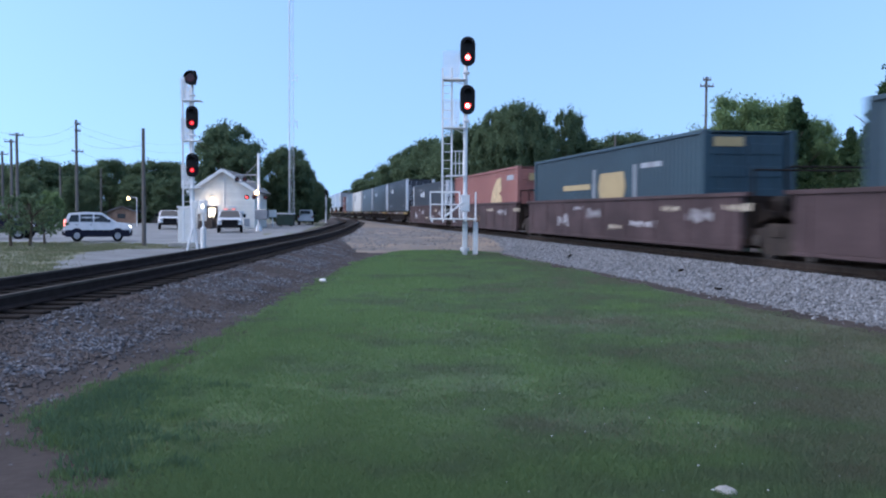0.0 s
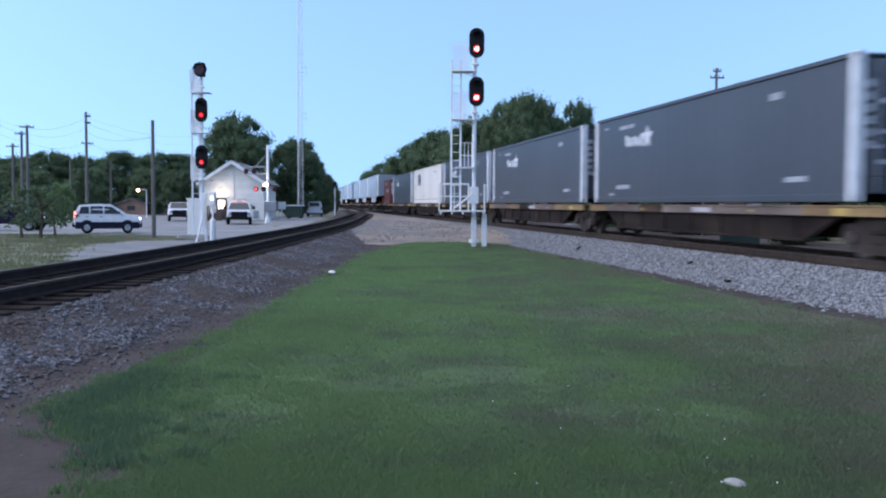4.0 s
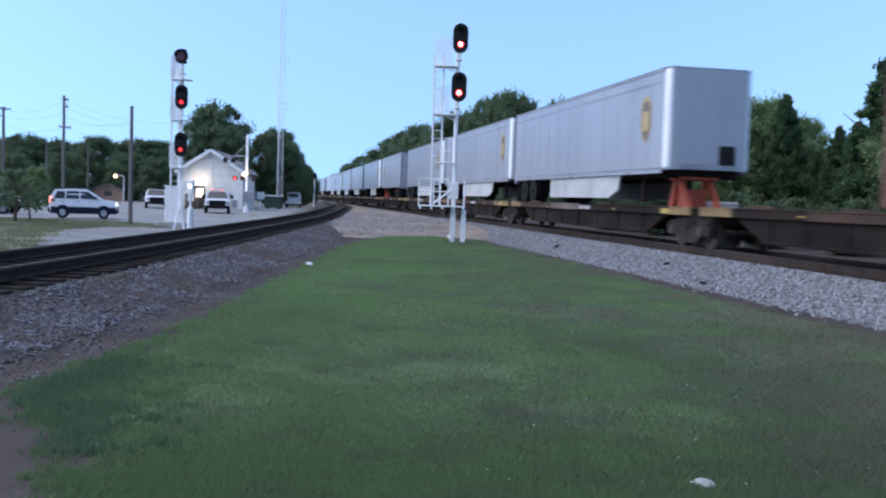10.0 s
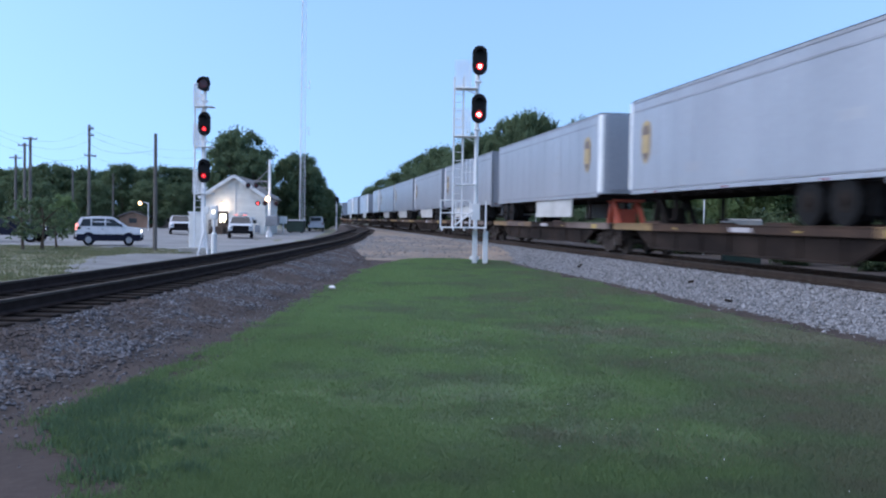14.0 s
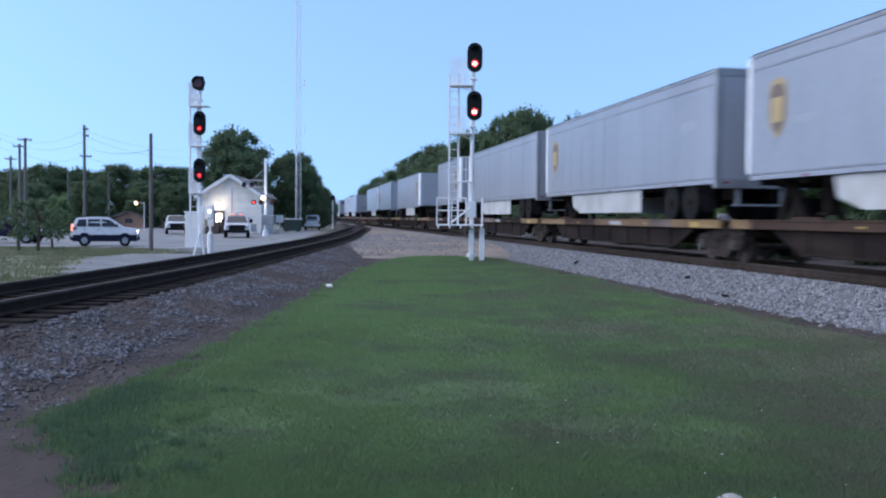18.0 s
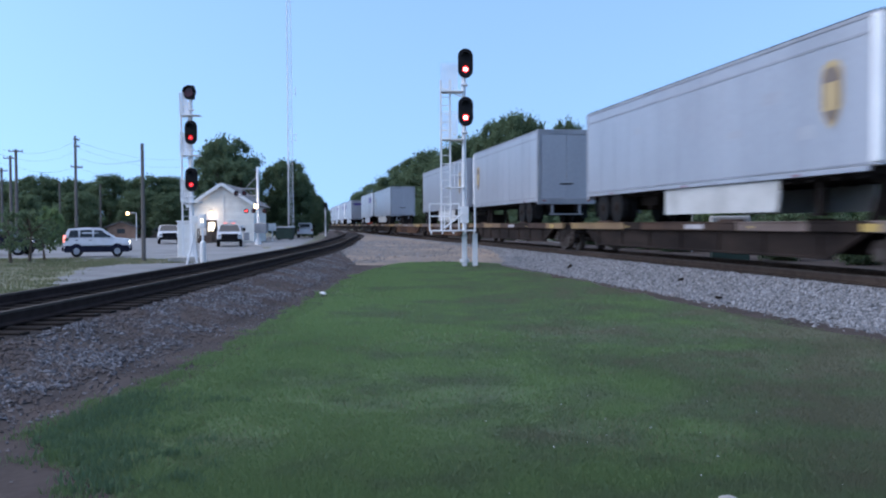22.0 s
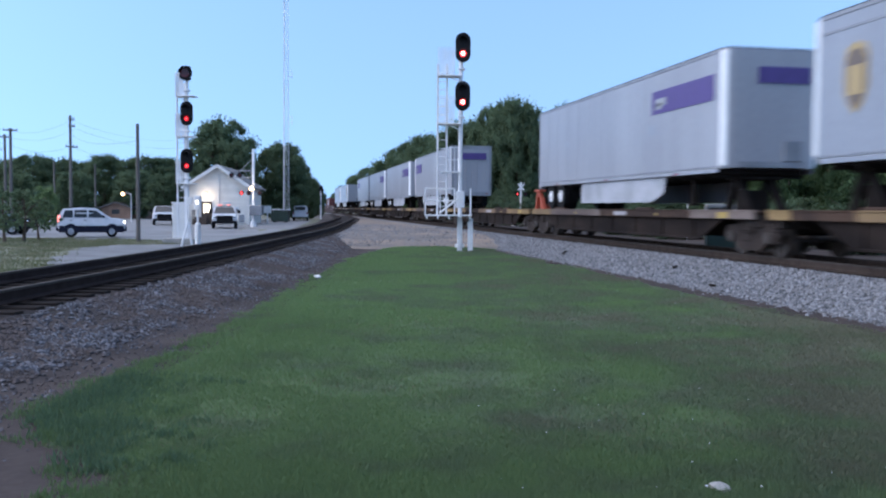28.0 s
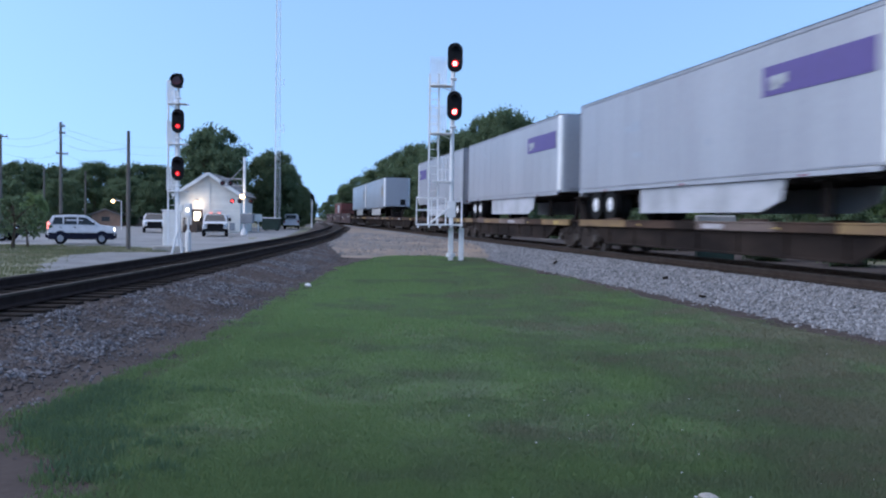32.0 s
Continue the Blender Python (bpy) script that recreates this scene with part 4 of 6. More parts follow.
def bogie(car, x):
    if BOGIES:
        b = BOGIES[0]
        t = share("truck", b, pose(x, 0, 0), car)
        for ch in b.children:
            k = share(ch.name.split(".")[0], ch, ch.matrix_basis.copy(), t)
            if ch.name.startswith("wheelset"):
                WHEELSETS.append(k)
        return
    bm = nb()
    for y in (-1.0, 1.0):
        prism(bm, FRAME_SIDE, y - 0.09, y + 0.09)
    bx(bm, (-0.22, -1.15, 0.52), (0.22, 1.15, 0.82), 0.03)
    t = part("truck", bm, M_TRUCK, car, "cast steel truck")
    t.matrix_basis = pose(x, 0, 0)
    BOGIES.append(t)
    for wx in (-0.86, 0.86):
        bm = nb()
        for s in (-1, 1):
            rod(bm, (0, s * 0.70, 0), (0, s * 0.83, 0), 0.42, 20)
            rod(bm, (0, s * 0.66, 0), (0, s * 0.70, 0), 0.445, 20)
            rod(bm, (0, s * 0.83, 0), (0, s * 0.86, 0), 0.14, 10)
            for k in range(4):
                a = k * math.pi / 2
                bx(bm, (-0.05, s * 0.845 - 0.012, 0.15), (0.05, s * 0.845 + 0.012, 0.33), 0.0, Matrix.Rotation(a, 4, "Y"))
        rod(bm, (0, -0.95, 0), (0, 0.95, 0), 0.075, 8)
        k = part("wheelset", bm, M_WHEEL, t)
        k.matrix_basis = pose(wx, 0, 0.425)
        WHEELSETS.append(k)
    for y in (-1.0, 1.0):
        for wx in (-0.86, 0.86):
            bm = nb()
            rod(bm, (wx, y + 0.1, 0.44) if y > 0 else (wx, y - 0.1, 0.44), (wx, y + 0.17, 0.44) if y > 0 else (wx, y - 0.17, 0.44), 0.13, 12)
            part("bearing_cap", bm, M_WHEEL, t)
        bm = nb()
        for q in (-0.22, -0.07, 0.08, 0.23):
            rod(bm, (q, y, 0.3), (q, y, 0.58), 0.07, 8)
        part("spring_nest", bm, M_UNDER, t)


def car_base(label, u0, u1):
    c = thing("intermodal_rail_car", Matrix(), label, "railcar", "cars of the train")
    return c, (u1 - u0) * K


def well_car(u0, u1, label, tags=()):
    """A low well between two ends, with tall pressed sides."""
    c, L = car_base(label, u0, u1)
    a, b = 1.15, L - 1.15
    for s in (1, -1):
        bm = nb()
        bx(bm, (a, s * 1.36 - 0.05, 0.26), (b, s * 1.36 + 0.05, 1.48), 0.01)
        side = part("well_side", bm, M_WELL, c)
        bm = nb()
        bx(bm, (a - 0.3, s * 1.36 - 0.1, 1.48), (b + 0.3, s * 1.36 + 0.1, 1.58), 0.01)
        part("top_chord", bm, M_WELL, side)
        bm = nb()
        bx(bm, (a, s * 1.36 - 0.09, 0.18), (b, s * 1.36 + 0.09, 0.26), 0.01)
        part("bottom_chord", bm, M_WELL, side)
        for k in range(9):
            bm = nb()
            x = a + 0.6 + k * (b - a - 1.2) / 8
            bx(bm, (x - 0.05, s * 1.36 - 0.07, 0.32), (x + 0.05, s * 1.36 + 0.075, 1.47), 0.015)
            part("stiffener", bm, M_WELL, side)
        if s > 0:
            for x, z, l, h, m in tags:
                for q in range(7):
                    bm = nb()
                    lo, hi = z - h * RNG.uniform(0.2, 0.6), z + h * RNG.uniform(0.15, 0.6)
                    xa = x + l * q / 7
                    xb, k = xa + l * RNG.uniform(0.05, 0.12), RNG.uniform(-.08, .08)
                    prism(bm, [(xa, lo), (xb, lo + k * 0.4), (xb + k, hi), (xa + k, hi - k * 0.5)], 1.412, 1.418)
                    if q % 3 == 1:
                        bx(bm, (xb, 1.411, z - 0.03), (xb + l * 0.1, 1.417, z + 0.04))
                    part("graffiti", bm, m, side)
    bm = nb()
    bx(bm, (a, -1.36, 0.24), (b, 1.36, 0.33))
    part("well_floor", bm, M_UNDER, c)
    for x in (a - 0.06, b + 0.06):
        bm = nb()
        bx(bm, (x - 0.05, -1.3, 0.3), (x + 0.05, 1.3, 1.5), 0.01)
        part("bulkhead", bm, M_WEB, c)
    for x0, x1, t in ((0.35, a, 0.0), (b, L - 0.35, 1.0)):
        bm = nb()
        bx(bm, (x0, -0.4, 0.82), (x1, 0.4, 1.2), 0.03)
        q = a if t == 0 else b
        o = x0 if t == 0 else x1
        prism(bm, [(q, 1.42), (q, 0.9), ((q + o) / 2, 0.86), (o, 1.0), (o, 1.25), ((q + o) / 2, 1.36)], -0.75, 0.75)
        part("end_platform", bm, M_WEB, c)
        bm = nb()
        for y in (-1.3, 1.3):
            rod(bm, ((q + o) / 2, y, 1.3), ((q + o) / 2, y, 2.1), 0.025, 6)
        rod(bm, ((q + o) / 2, -1.3, 2.1), ((q + o) / 2, 1.3, 2.1), 0.025, 6)
        part("hand_rail", bm, M_UNDER, c)
        for y in (-1.0, 1.0):
            bm = nb()
            prism(bm, [(q, 1.4), (q, 0.75), ((q + o) / 2, 0.9), (o, 0.98), (o, 1.12), ((q + o) / 2, 1.16)], y - 0.06, y + 0.06)
            part("end_arm", bm, M_WEB, c)
        bm = nb()
        rod(bm, ((q + o) / 2 - 0.4, 0.55, 1.3), ((q + o) / 2 + 0.4, 0.55, 1.3), 0.2, 10)
        part("brake_reservoir", bm, M_UNDER, c)
    bogie(c, 0.0)
    return on_train(c, u0)


def flat_car(u0, u1, label, near=True, far=False, hitch=None, hitch_paint=None, web=None):
    """A low flat car: deck, side channels, deep middle sill, trucks, hitch stand."""
    c, L = car_base(label, u0, u1)
    bm = nb()
    bx(bm, (0.25, -1.28, 1.0), (L - 0.25, 1.28, 1.06), 0.01)
    part("deck", bm, M_DECK, c)
    cut, cuts = 0.3, []
    while cut < L - 1.0:
        nxt = min(L - 0.3, cut + RNG.uniform(1.2, 4.5))
        cuts.append((cut, nxt, RNG.choice((M_TAND, M_PINKD, M_PINKD, M_DECK, M_DECK, M_WEB))))
        cut = nxt + 0.02
    cuts[-1] = (*cuts[-1][:2], M_OCHRE)
    if RNG.random() < 0.5:
        cuts[0] = (*cuts[0][:2], M_OCHRE)
    for s in (1, -1):
        for xa, xb, own in cuts:
            bm = nb()
            bx(bm, (xa, s * 1.32 - 0.05, 0.86), (xb, s * 1.32 + 0.05, 1.08), 0.015)
            bx(bm, (xa, s * 1.32 - 0.09, 1.05), (xb, s * 1.32 + 0.07, 1.085), 0.008)
            part("side_channel", bm, own if web is None or own not in (M_WEB, M_DECK) else M_PINKD, c)
        for k in range(6):
            x = 1.2 + k * (L - 2.4) / 5
            bm = nb()
            prism(bm, [(0.4 * s, 0.55), (1.28 * s, 0.84), (1.28 * s, 1.0), (0.4 * s, 1.0)], x - 0.06, x + 0.06, "x")
            part("bracket", bm, M_WEB, c)
    bm = nb()
    prism(bm, [(0.4, 1.0), (0.4, 0.78), (2.2, 0.74), (3.4, 0.38), (L - 3.4, 0.38), (L - 2.2, 0.74), (L - 0.4, 0.78), (L - 0.4, 1.0)], -0.42, 0.42)
    part("centre_sill", bm, web or M_WEB, c)
    for s in (1, -1):
        bm = nb()
        prism(bm, [(2.0, 0.99), (2.1, 0.82), (3.2, 0.36), (L - 3.2, 0.36), (L - 2.1, 0.82), (L - 2.0, 0.99)], s * 1.2 - 0.03, s * 1.2 + 0.03)
        plate = part("side_web", bm, web or M_WEB, c)
        bm = nb()
        bx(bm, (3.2, s * 1.2 - 0.08, 0.3), (L - 3.2, s * 1.2 + 0.08, 0.36), 0.01)
        part("bottom_flange", bm, web or M_WEB, plate)
        for k in range(7):
            bm = nb()
            xx = 3.6 + k * (L - 7.2) / 6
            bx(bm, (xx - 0.03, s * 1.2 - 0.07, 0.37), (xx + 0.03, s * 1.2 + 0.075, 0.85), 0.008)
            part("web_stiffener", bm, web or M_WEB, plate)
        bm = nb()
        bx(bm, (L * 0.42, s * 1.372 - 0.002, 0.9), (L * 0.42 + 1.1, s * 1.372 + 0.003, 1.02))
        part("stencil", bm, M_GRAFF, c)
        for x in (L * 0.3, L * 0.68):
            bm = nb()
            bx(bm, (x - 0.1, s * 1.375, 0.93), (x + 0.1, s * 1.382, 0.97))
            part("reflector", bm, M_YELLOW, c)
        bm = nb()
        bx(bm, (1.5, s * 1.372 - 0.002, 0.88), (2.05, s * 1.372 + 0.003, 1.03))
        part("yellow_patch", bm, M_YELLOW, c)
        for x in (0.45, L - 0.9):
            bm = nb()
            for q in (0, 0.45):
                rod(bm, (x + q, s * 1.3, 0.35), (x + q, s * 1.3, 0.95), 0.018, 5)
            for z in (0.36, 0.6):
                rod(bm, (x, s * 1.3, z), (x + 0.45, s * 1.3, z), 0.018, 5)
            part("step", bm, M_UNDER, c)
    for x in (0.02, L - 0.28):
        bm = nb()
        bx(bm, (x - 0.3, -0.14, 0.66), (x + 0.5, 0.14, 0.92), 0.04)
        part("coupler", bm, M_UNDER, c)
    for x in (0.3, L - 0.62):
        bm = nb()
        bx(bm, (x, -1.2, 0.66), (x + 0.3, 1.2, 0.98), 0.03)
        part("end_sill", bm, M_TRUCK, c)
        bm = nb()
        for p, q in (((x, 0.5, 0.7), (x - 0.12, 0.5, 0.4)), ((x - 0.12, 0.5, 0.4), (x - 0.3, 0.5, 0.34))):
            rod(bm, p, q, 0.03, 6)
        part("air_hose", bm, M_UNDER, c)
    for x in hitch or ():
        bm = nb()
        for s in (-0.45, 0.45):
            prism(bm, [(x - 0.7, 1.06), (x - 0.5, 1.06), (x + 0.12, 1.86), (x + 0.4, 1.06), (x + 0.6, 1.06), (x + 0.25, 1.96), (x - 0.05, 1.96)], s - 0.07, s + 0.07)
        bx(bm, (x - 0.35, -0.6, 1.86), (x + 0.45, 0.6, 1.96), 0.02)
        bx(bm, (x - 0.1, -0.38, 1.06), (x + 0.3, 0.38, 1.6), 0.03)
        part("hitch", bm, hitch_paint or M_UNDER, c, "trailer hitch stand")
    for x in (L * 0.36, L * 0.8):
        for s in (1, -1):
            bm = nb()
            bx(bm, (x - 0.6, s * 1.22 - 0.06, 1.06), (x + 0.6, s * 1.22 + 0.06, 1.15), 0.02)
            part("guide_rail", bm, M_DECK, c)
    if near:
        bogie(c, 0.9)
    if far:
        bogie(c, L - 1.1)
    return on_train(c, u0)


SWIRL = [(5.9, 1.3), (5.75, 1.8), (5.3, 2.35), (4.5, 2.78), (3.5, 2.88), (3.45, 2.2), (3.9, 2.05), (3.4, 1.85), (3.45, 1.3)]
GREY = "slate grey domestic container with pale end posts"
DSPOT = [(3.1, 2.42, 0.5, 0.16), (12.6, 2.5, 1.3, 0.12), (14.6, 2.58, 0.35, 0.07), (2.2, 0.5, 0.9, 0.12), (12.9, 0.52, 1.2, 0.14), (14.0, 0.28, 0.5, 0.07)]


def lift(spots, z):
    return [(x, a + z, l, h) for x, a, l, h in spots]


WZ, SZ = 0.34, 1.155
container(0.7, 17.3, WZ, M_TEALBOX, "dusty teal steel container low in a well car", spots=lift(DSPOT[:1], WZ))
container(24.0, 40.3, WZ, M_TEALBOX, "dusty teal steel container with a yellow emblem", spots=lift([(4.9, 1.65, 0.22, 1.25), (8.75, 1.65, 0.22, 1.25), (3.6, 2.2, 1.6, 0.16)], WZ), swirl=([(5.9, 1.2 + WZ), (8.1, 1.2 + WZ), (8.3, 1.6 + WZ), (8.1, 2.1 + WZ), (5.9, 2.1 + WZ), (5.7, 1.6 + WZ)], M_GOLD))
marks(MOVERS[-1][0], [(10.8, 2.02, 3.2, 0.2)], 1.223, M_GOLD)
bm = nb()
bx(bm, (-0.045, 0.15, 2.85), (-0.035, 1.0, 3.1))
part("door_label", bm, M_GOLD, MOVERS[-1][0], "yellow label")
container(43.3, 59.3, WZ, M_ORANGEBOX, "faded orange steel container with a pale swirl emblem", spots=lift([(1.6, 2.45, 1.4, 0.25)], WZ), swirl=(SWIRL, mat("pale_yellow_swirl", (0.62, 0.45, 0.25), 0.6)))
bm = nb()
bx(bm, (-0.045, -0.4, 2.6), (-0.035, 0.7, 2.95))
part("door_label", bm, M_GOLD, MOVERS[-1][0], "yellow label")
container(62.4, 78.7, WZ, M_GREYBOX, "slate grey container with pale end posts in a well car", M_MARK, ribs=False, spots=lift(DSPOT, WZ), bars=M_FADED, script=(10.4, 2.1 + WZ))
container(83.5, 98.9, SZ, M_GREYBOX, GREY, M_MARK, ribs=False, spots=lift(DSPOT, SZ), bars=M_FADED, script=(10.4, 2.0 + SZ))
container(100.4, 116.1, SZ, M_GREYBOX, GREY, M_MARK, ribs=False, spots=lift(DSPOT, SZ), bars=M_FADED, script=(10.4, 2.0 + SZ))
container(117.5, 132.7, SZ, M_GREYBOX, GREY, M_MARK, ribs=False, spots=lift(DSPOT, SZ), bars=M_FADED, script=(10.4, 2.0 + SZ))
container(134.2, 150.1, SZ, M_WHITEBOX, "dirty white refrigerated container with a grey panel", M_WHITEBOX, ribs=False, spots=lift([(3.6, 2.5, 1.3, 0.1), (2.9, 2.34, 0.6, 0.06)], SZ), swirl=([(11.4, 1.55 + SZ), (13.5, 1.55 + SZ), (13.5, 2.55 + SZ), (11.4, 2.55 + SZ)], M_TRIM))
reefer = MOVERS[-1][0]
for xa, xb, za, zb in ((11.6, 12.3, 1.8, 2.3), (12.4, 13.3, 1.75, 2.1), (12.5, 13.2, 2.2, 2.42), (11.6, 13.3, 1.62, 1.7)):
    bm = nb()
    prism(bm, [(xa, za + SZ), (xb, za + SZ + 0.05), (xb - 0.1, zb + SZ), (xa + 0.1, zb + SZ - 0.04)], 1.229, 1.236)
    part("panel_mark", bm, M_GREYBOX, reefer)
for x, z, r in ((14.5, 2.3, 0.24), (14.9, 1.5, 0.34), (9.6, 0.62, 0.2)):
    bm = nb()
    prism(bm, [(x + r * (1 + 0.3 * math.sin(3.1 * k + x)) * math.cos(k * 0.698), z + SZ + r * (1 + 0.3 * math.sin(2.3 * k)) * math.sin(k * 0.698)) for k in range(9)], 1.221, 1.226)
    part("rust_stain", bm, M_SKIRT, reefer)
for za, zb, pm in ((3.55, 3.85, M_BLACK), (3.05, 3.4, M_TRIM), (2.2, 2.9, M_PINKD), (1.5, 2.05, M_PINKD)):
    bm = nb()
    bx(bm, (-0.06, -0.85, za), (-0.03, 0.85, zb), 0.01)
    part("vent_panel", bm, pm, reefer)
bm = nb()
bx(bm, (0.3, 1.221, SZ + 0.3), (15.8, 1.227, SZ + 0.33))
part("side_stripe", bm, M_PINKD, reefer)
container(152.0, 167.6, SZ, M_GREYBOX, GREY, M_MARK, ribs=False, spots=lift(DSPOT, SZ), bars=M_FADED, script=(10.4, 2.0 + SZ))
container(171.7, 177.8, SZ, M_REDBOX, "short oxide red steel container", h=2.75, bars=M_MARK, spots=lift([(2.0 + 0.37 * k, 1.46 + 0.03 * (k % 2), 0.28, 0.4 - 0.06 * (k % 3)) for k in range(6)] + [(3.0, 1.34, 2.2, 0.07), (5.0, 2.35, 1.7, 0.16), (2.4, 0.3, 0.5, 0.1)], SZ))
SH = "pale grey semi-trailer with a gold and brown shield"
TRAILERS = [(187.0, 203.1, 0), (204.0, 220.1, 0), (221.4, 237.0, 0), (241.2, 254.6, 1), (257.4, 273.9, 0), (275.8, 292.0, 1), (293.5, 309.2, 1), (310.7, 326.6, 1), (328.0, 344.0, 1), (346.9, 355.9, 0), (366.2, 382.5, 0), (388.95, 402.6, 1), (405.2, 422.0, 0), (444.6, 461.6, 1)]
for a, b, nose in TRAILERS:
    short = b - a < 10
    trailer(a, b, nose, M_TRAILER, SH if not short else "short pale grey trailer with a shield, single axle", ("shield", 1.5 if not short else 1.4), True, int(a) in (187, 366, 257), {366: 9.8, 241: 0, 388: 0, 405: 10.0, 257: 9.1}.get(int(a)), {388: 5.16, 405: 5.13, 241: 5.07, 346: 5.1, 257: 5.06}.get(int(a), 5.02))
VI = "white-grey semi-trailer with a violet banner"
for a, b, nose in ((465.3, 481.4, 0), (501.3, 517.4, 1), (520.8, 537.3, 0), (539.6, 555.8, 0), (557.3, 573.4, 1)):
    trailer(a, b, nose, M_TRAILER2, VI, ("banner", 0.55, 3.9) if nose == 0 else ("banner", 0.5, 3.0), False, top=5.13)
for a, b, nose in ((594.3, 611.0, 0), (612.5, 629.0, 0)):
    trailer(a, b, nose, M_TRAILER, SH, ("shield", 1.7), True, 1)
container(650, 665, WZ, M_REDBOX, "oxide red container low in a well car", spots=lift([(7, 2.0, 4, 1.2)], WZ))

TAGS1 = [(0.6, 1.22, 1.5, 0.18, M_CREAM), (4.6, 1.2, 1.3, 0.16, M_CREAM), (9.0, 0.62, 1.2, 0.2, M_CREAM), (12.9, 1.25, 1.1, 0.14, M_GRAFF), (2.6, 1.0, 1.6, 0.35, M_GRAFF), (6.2, 0.75, 2.2, 0.2, M_GRAFF), (11.0, 1.05, 1.5, 0.3, M_GRAFF), (14.6, 0.8, 1.4, 0.5, M_GRAFF)]
TAGS2 = [(0.5, 1.2, 1.3, 0.2, M_CREAM), (6.1, 1.2, 1.8, 0.15, M_CREAM), (12.2, 0.7, 1.2, 0.25, M_CREAM), (3.2, 1.1, 1.9, 0.25, M_GRAFF), (9.4, 0.7, 2.8, 0.4, M_TAND), (14.2, 1.0, 1.6, 0.4, M_GRAFF)]
WELL = "faded maroon well car with pale graffiti on its side"
well_car(1.2 - 3.2, 20.6, WELL, TAGS1)
well_car(20.6, 41.8, WELL, TAGS1)
well_car(41.8, 60.9, WELL, TAGS2)
well_car(60.9, 80.9, WELL, TAGS1)
FL = "rust-brown spine car with ochre deck edges"
SP = [82.0, 99.7, 116.8, 133.5, 151.1, 169.4]
for i in range(len(SP) - 1):
    flat_car(SP[i], SP[i + 1], FL + " under a container", near=True, far=i == len(SP) - 2)
flat_car(169.8, 185.0, FL + ", half empty", near=True, far=False)
TP = [185.0, 203.6, 220.8, 239.2, 256.0, 274.9, 292.8, 310.0, 327.3, 345.4, 364.6, 384.9, 403.8, 423.0, 443.0, 463.4, 482.5]
for i in range(len(TP) - 1):
    L = (TP[i + 1] - TP[i]) * K
    hit = None
    for a, b, nose in TRAILERS + [(465.3, 481.4, 0)]:
        if TP[i] <= a < TP[i + 1]:
            hit = [(a - TP[i]) * K + 0.8] if nose == 0 else [(b - TP[i]) * K - 0.8]
    empty = hit is None
    flat_car(TP[i], TP[i + 1], FL + (", empty" if empty else " under a trailer"), True, i == len(TP) - 2, hit or [L - 1.4], hitch_paint=M_HITCH if i in (0, 2, 4) else None, web=M_RUSTWEB if i in (12, 13) else None)
FP = [482.5, 500.3, 518.6, 538.0, 556.5, 575.0, 593.2, 611.8, 631.0]
for i in range(len(FP) - 1):
    flat_car(FP[i], FP[i + 1], "long rust-brown flat car with timber-brown deck edge", True, True, [1.6] if i not in (1,) else [(FP[i + 1] - FP[i]) * K - 1.8], hitch_paint=M_HITCH if i == 0 else None)
for a in (631.0, 650.0, 669.0):
    well_car(a, a + 19, WELL, TAGS2)


# ---- trees and shrubs ----
def leaf_mesh(name, clumps, per, size, material, flat=1.0):
    """A crown of many small leaves round clump centres: x, y, z, radius."""
    c = np.array(clumps)
    n = len(c) * per
    d = NRNG.normal(0, 1, (n, 3))
    d /= np.linalg.norm(d, axis=1)[:, None]
    r = np.minimum(np.abs(NRNG.normal(0, 0.72, n)), 1.7)
    cc = np.repeat(c, per, 0)
    p = cc[:, :3] + d * (r * cc[:, 3])[:, None] * np.array([1, 1, 0.75 * flat])
    u = NRNG.normal(0, 1, (n, 3))
    u /= np.linalg.norm(u, axis=1)[:, None]
    w = np.cross(u, d + NRNG.normal(0, 0.5, (n, 3)))
    w /= np.linalg.norm(w, axis=1)[:, None]
    s = (size * NRNG.uniform(0.6, 1.4, n))[:, None]
    v = np.stack([p - u * s, p - w * s * 0.5, p + u * s, p + w * s * 0.5], 1).reshape(-1, 3)
    me = bpy.data.meshes.new(name)
    me.from_pydata(v.tolist(), [], np.arange(4 * n).reshape(-1, 4).tolist())
    me.materials.append(material)
    return me


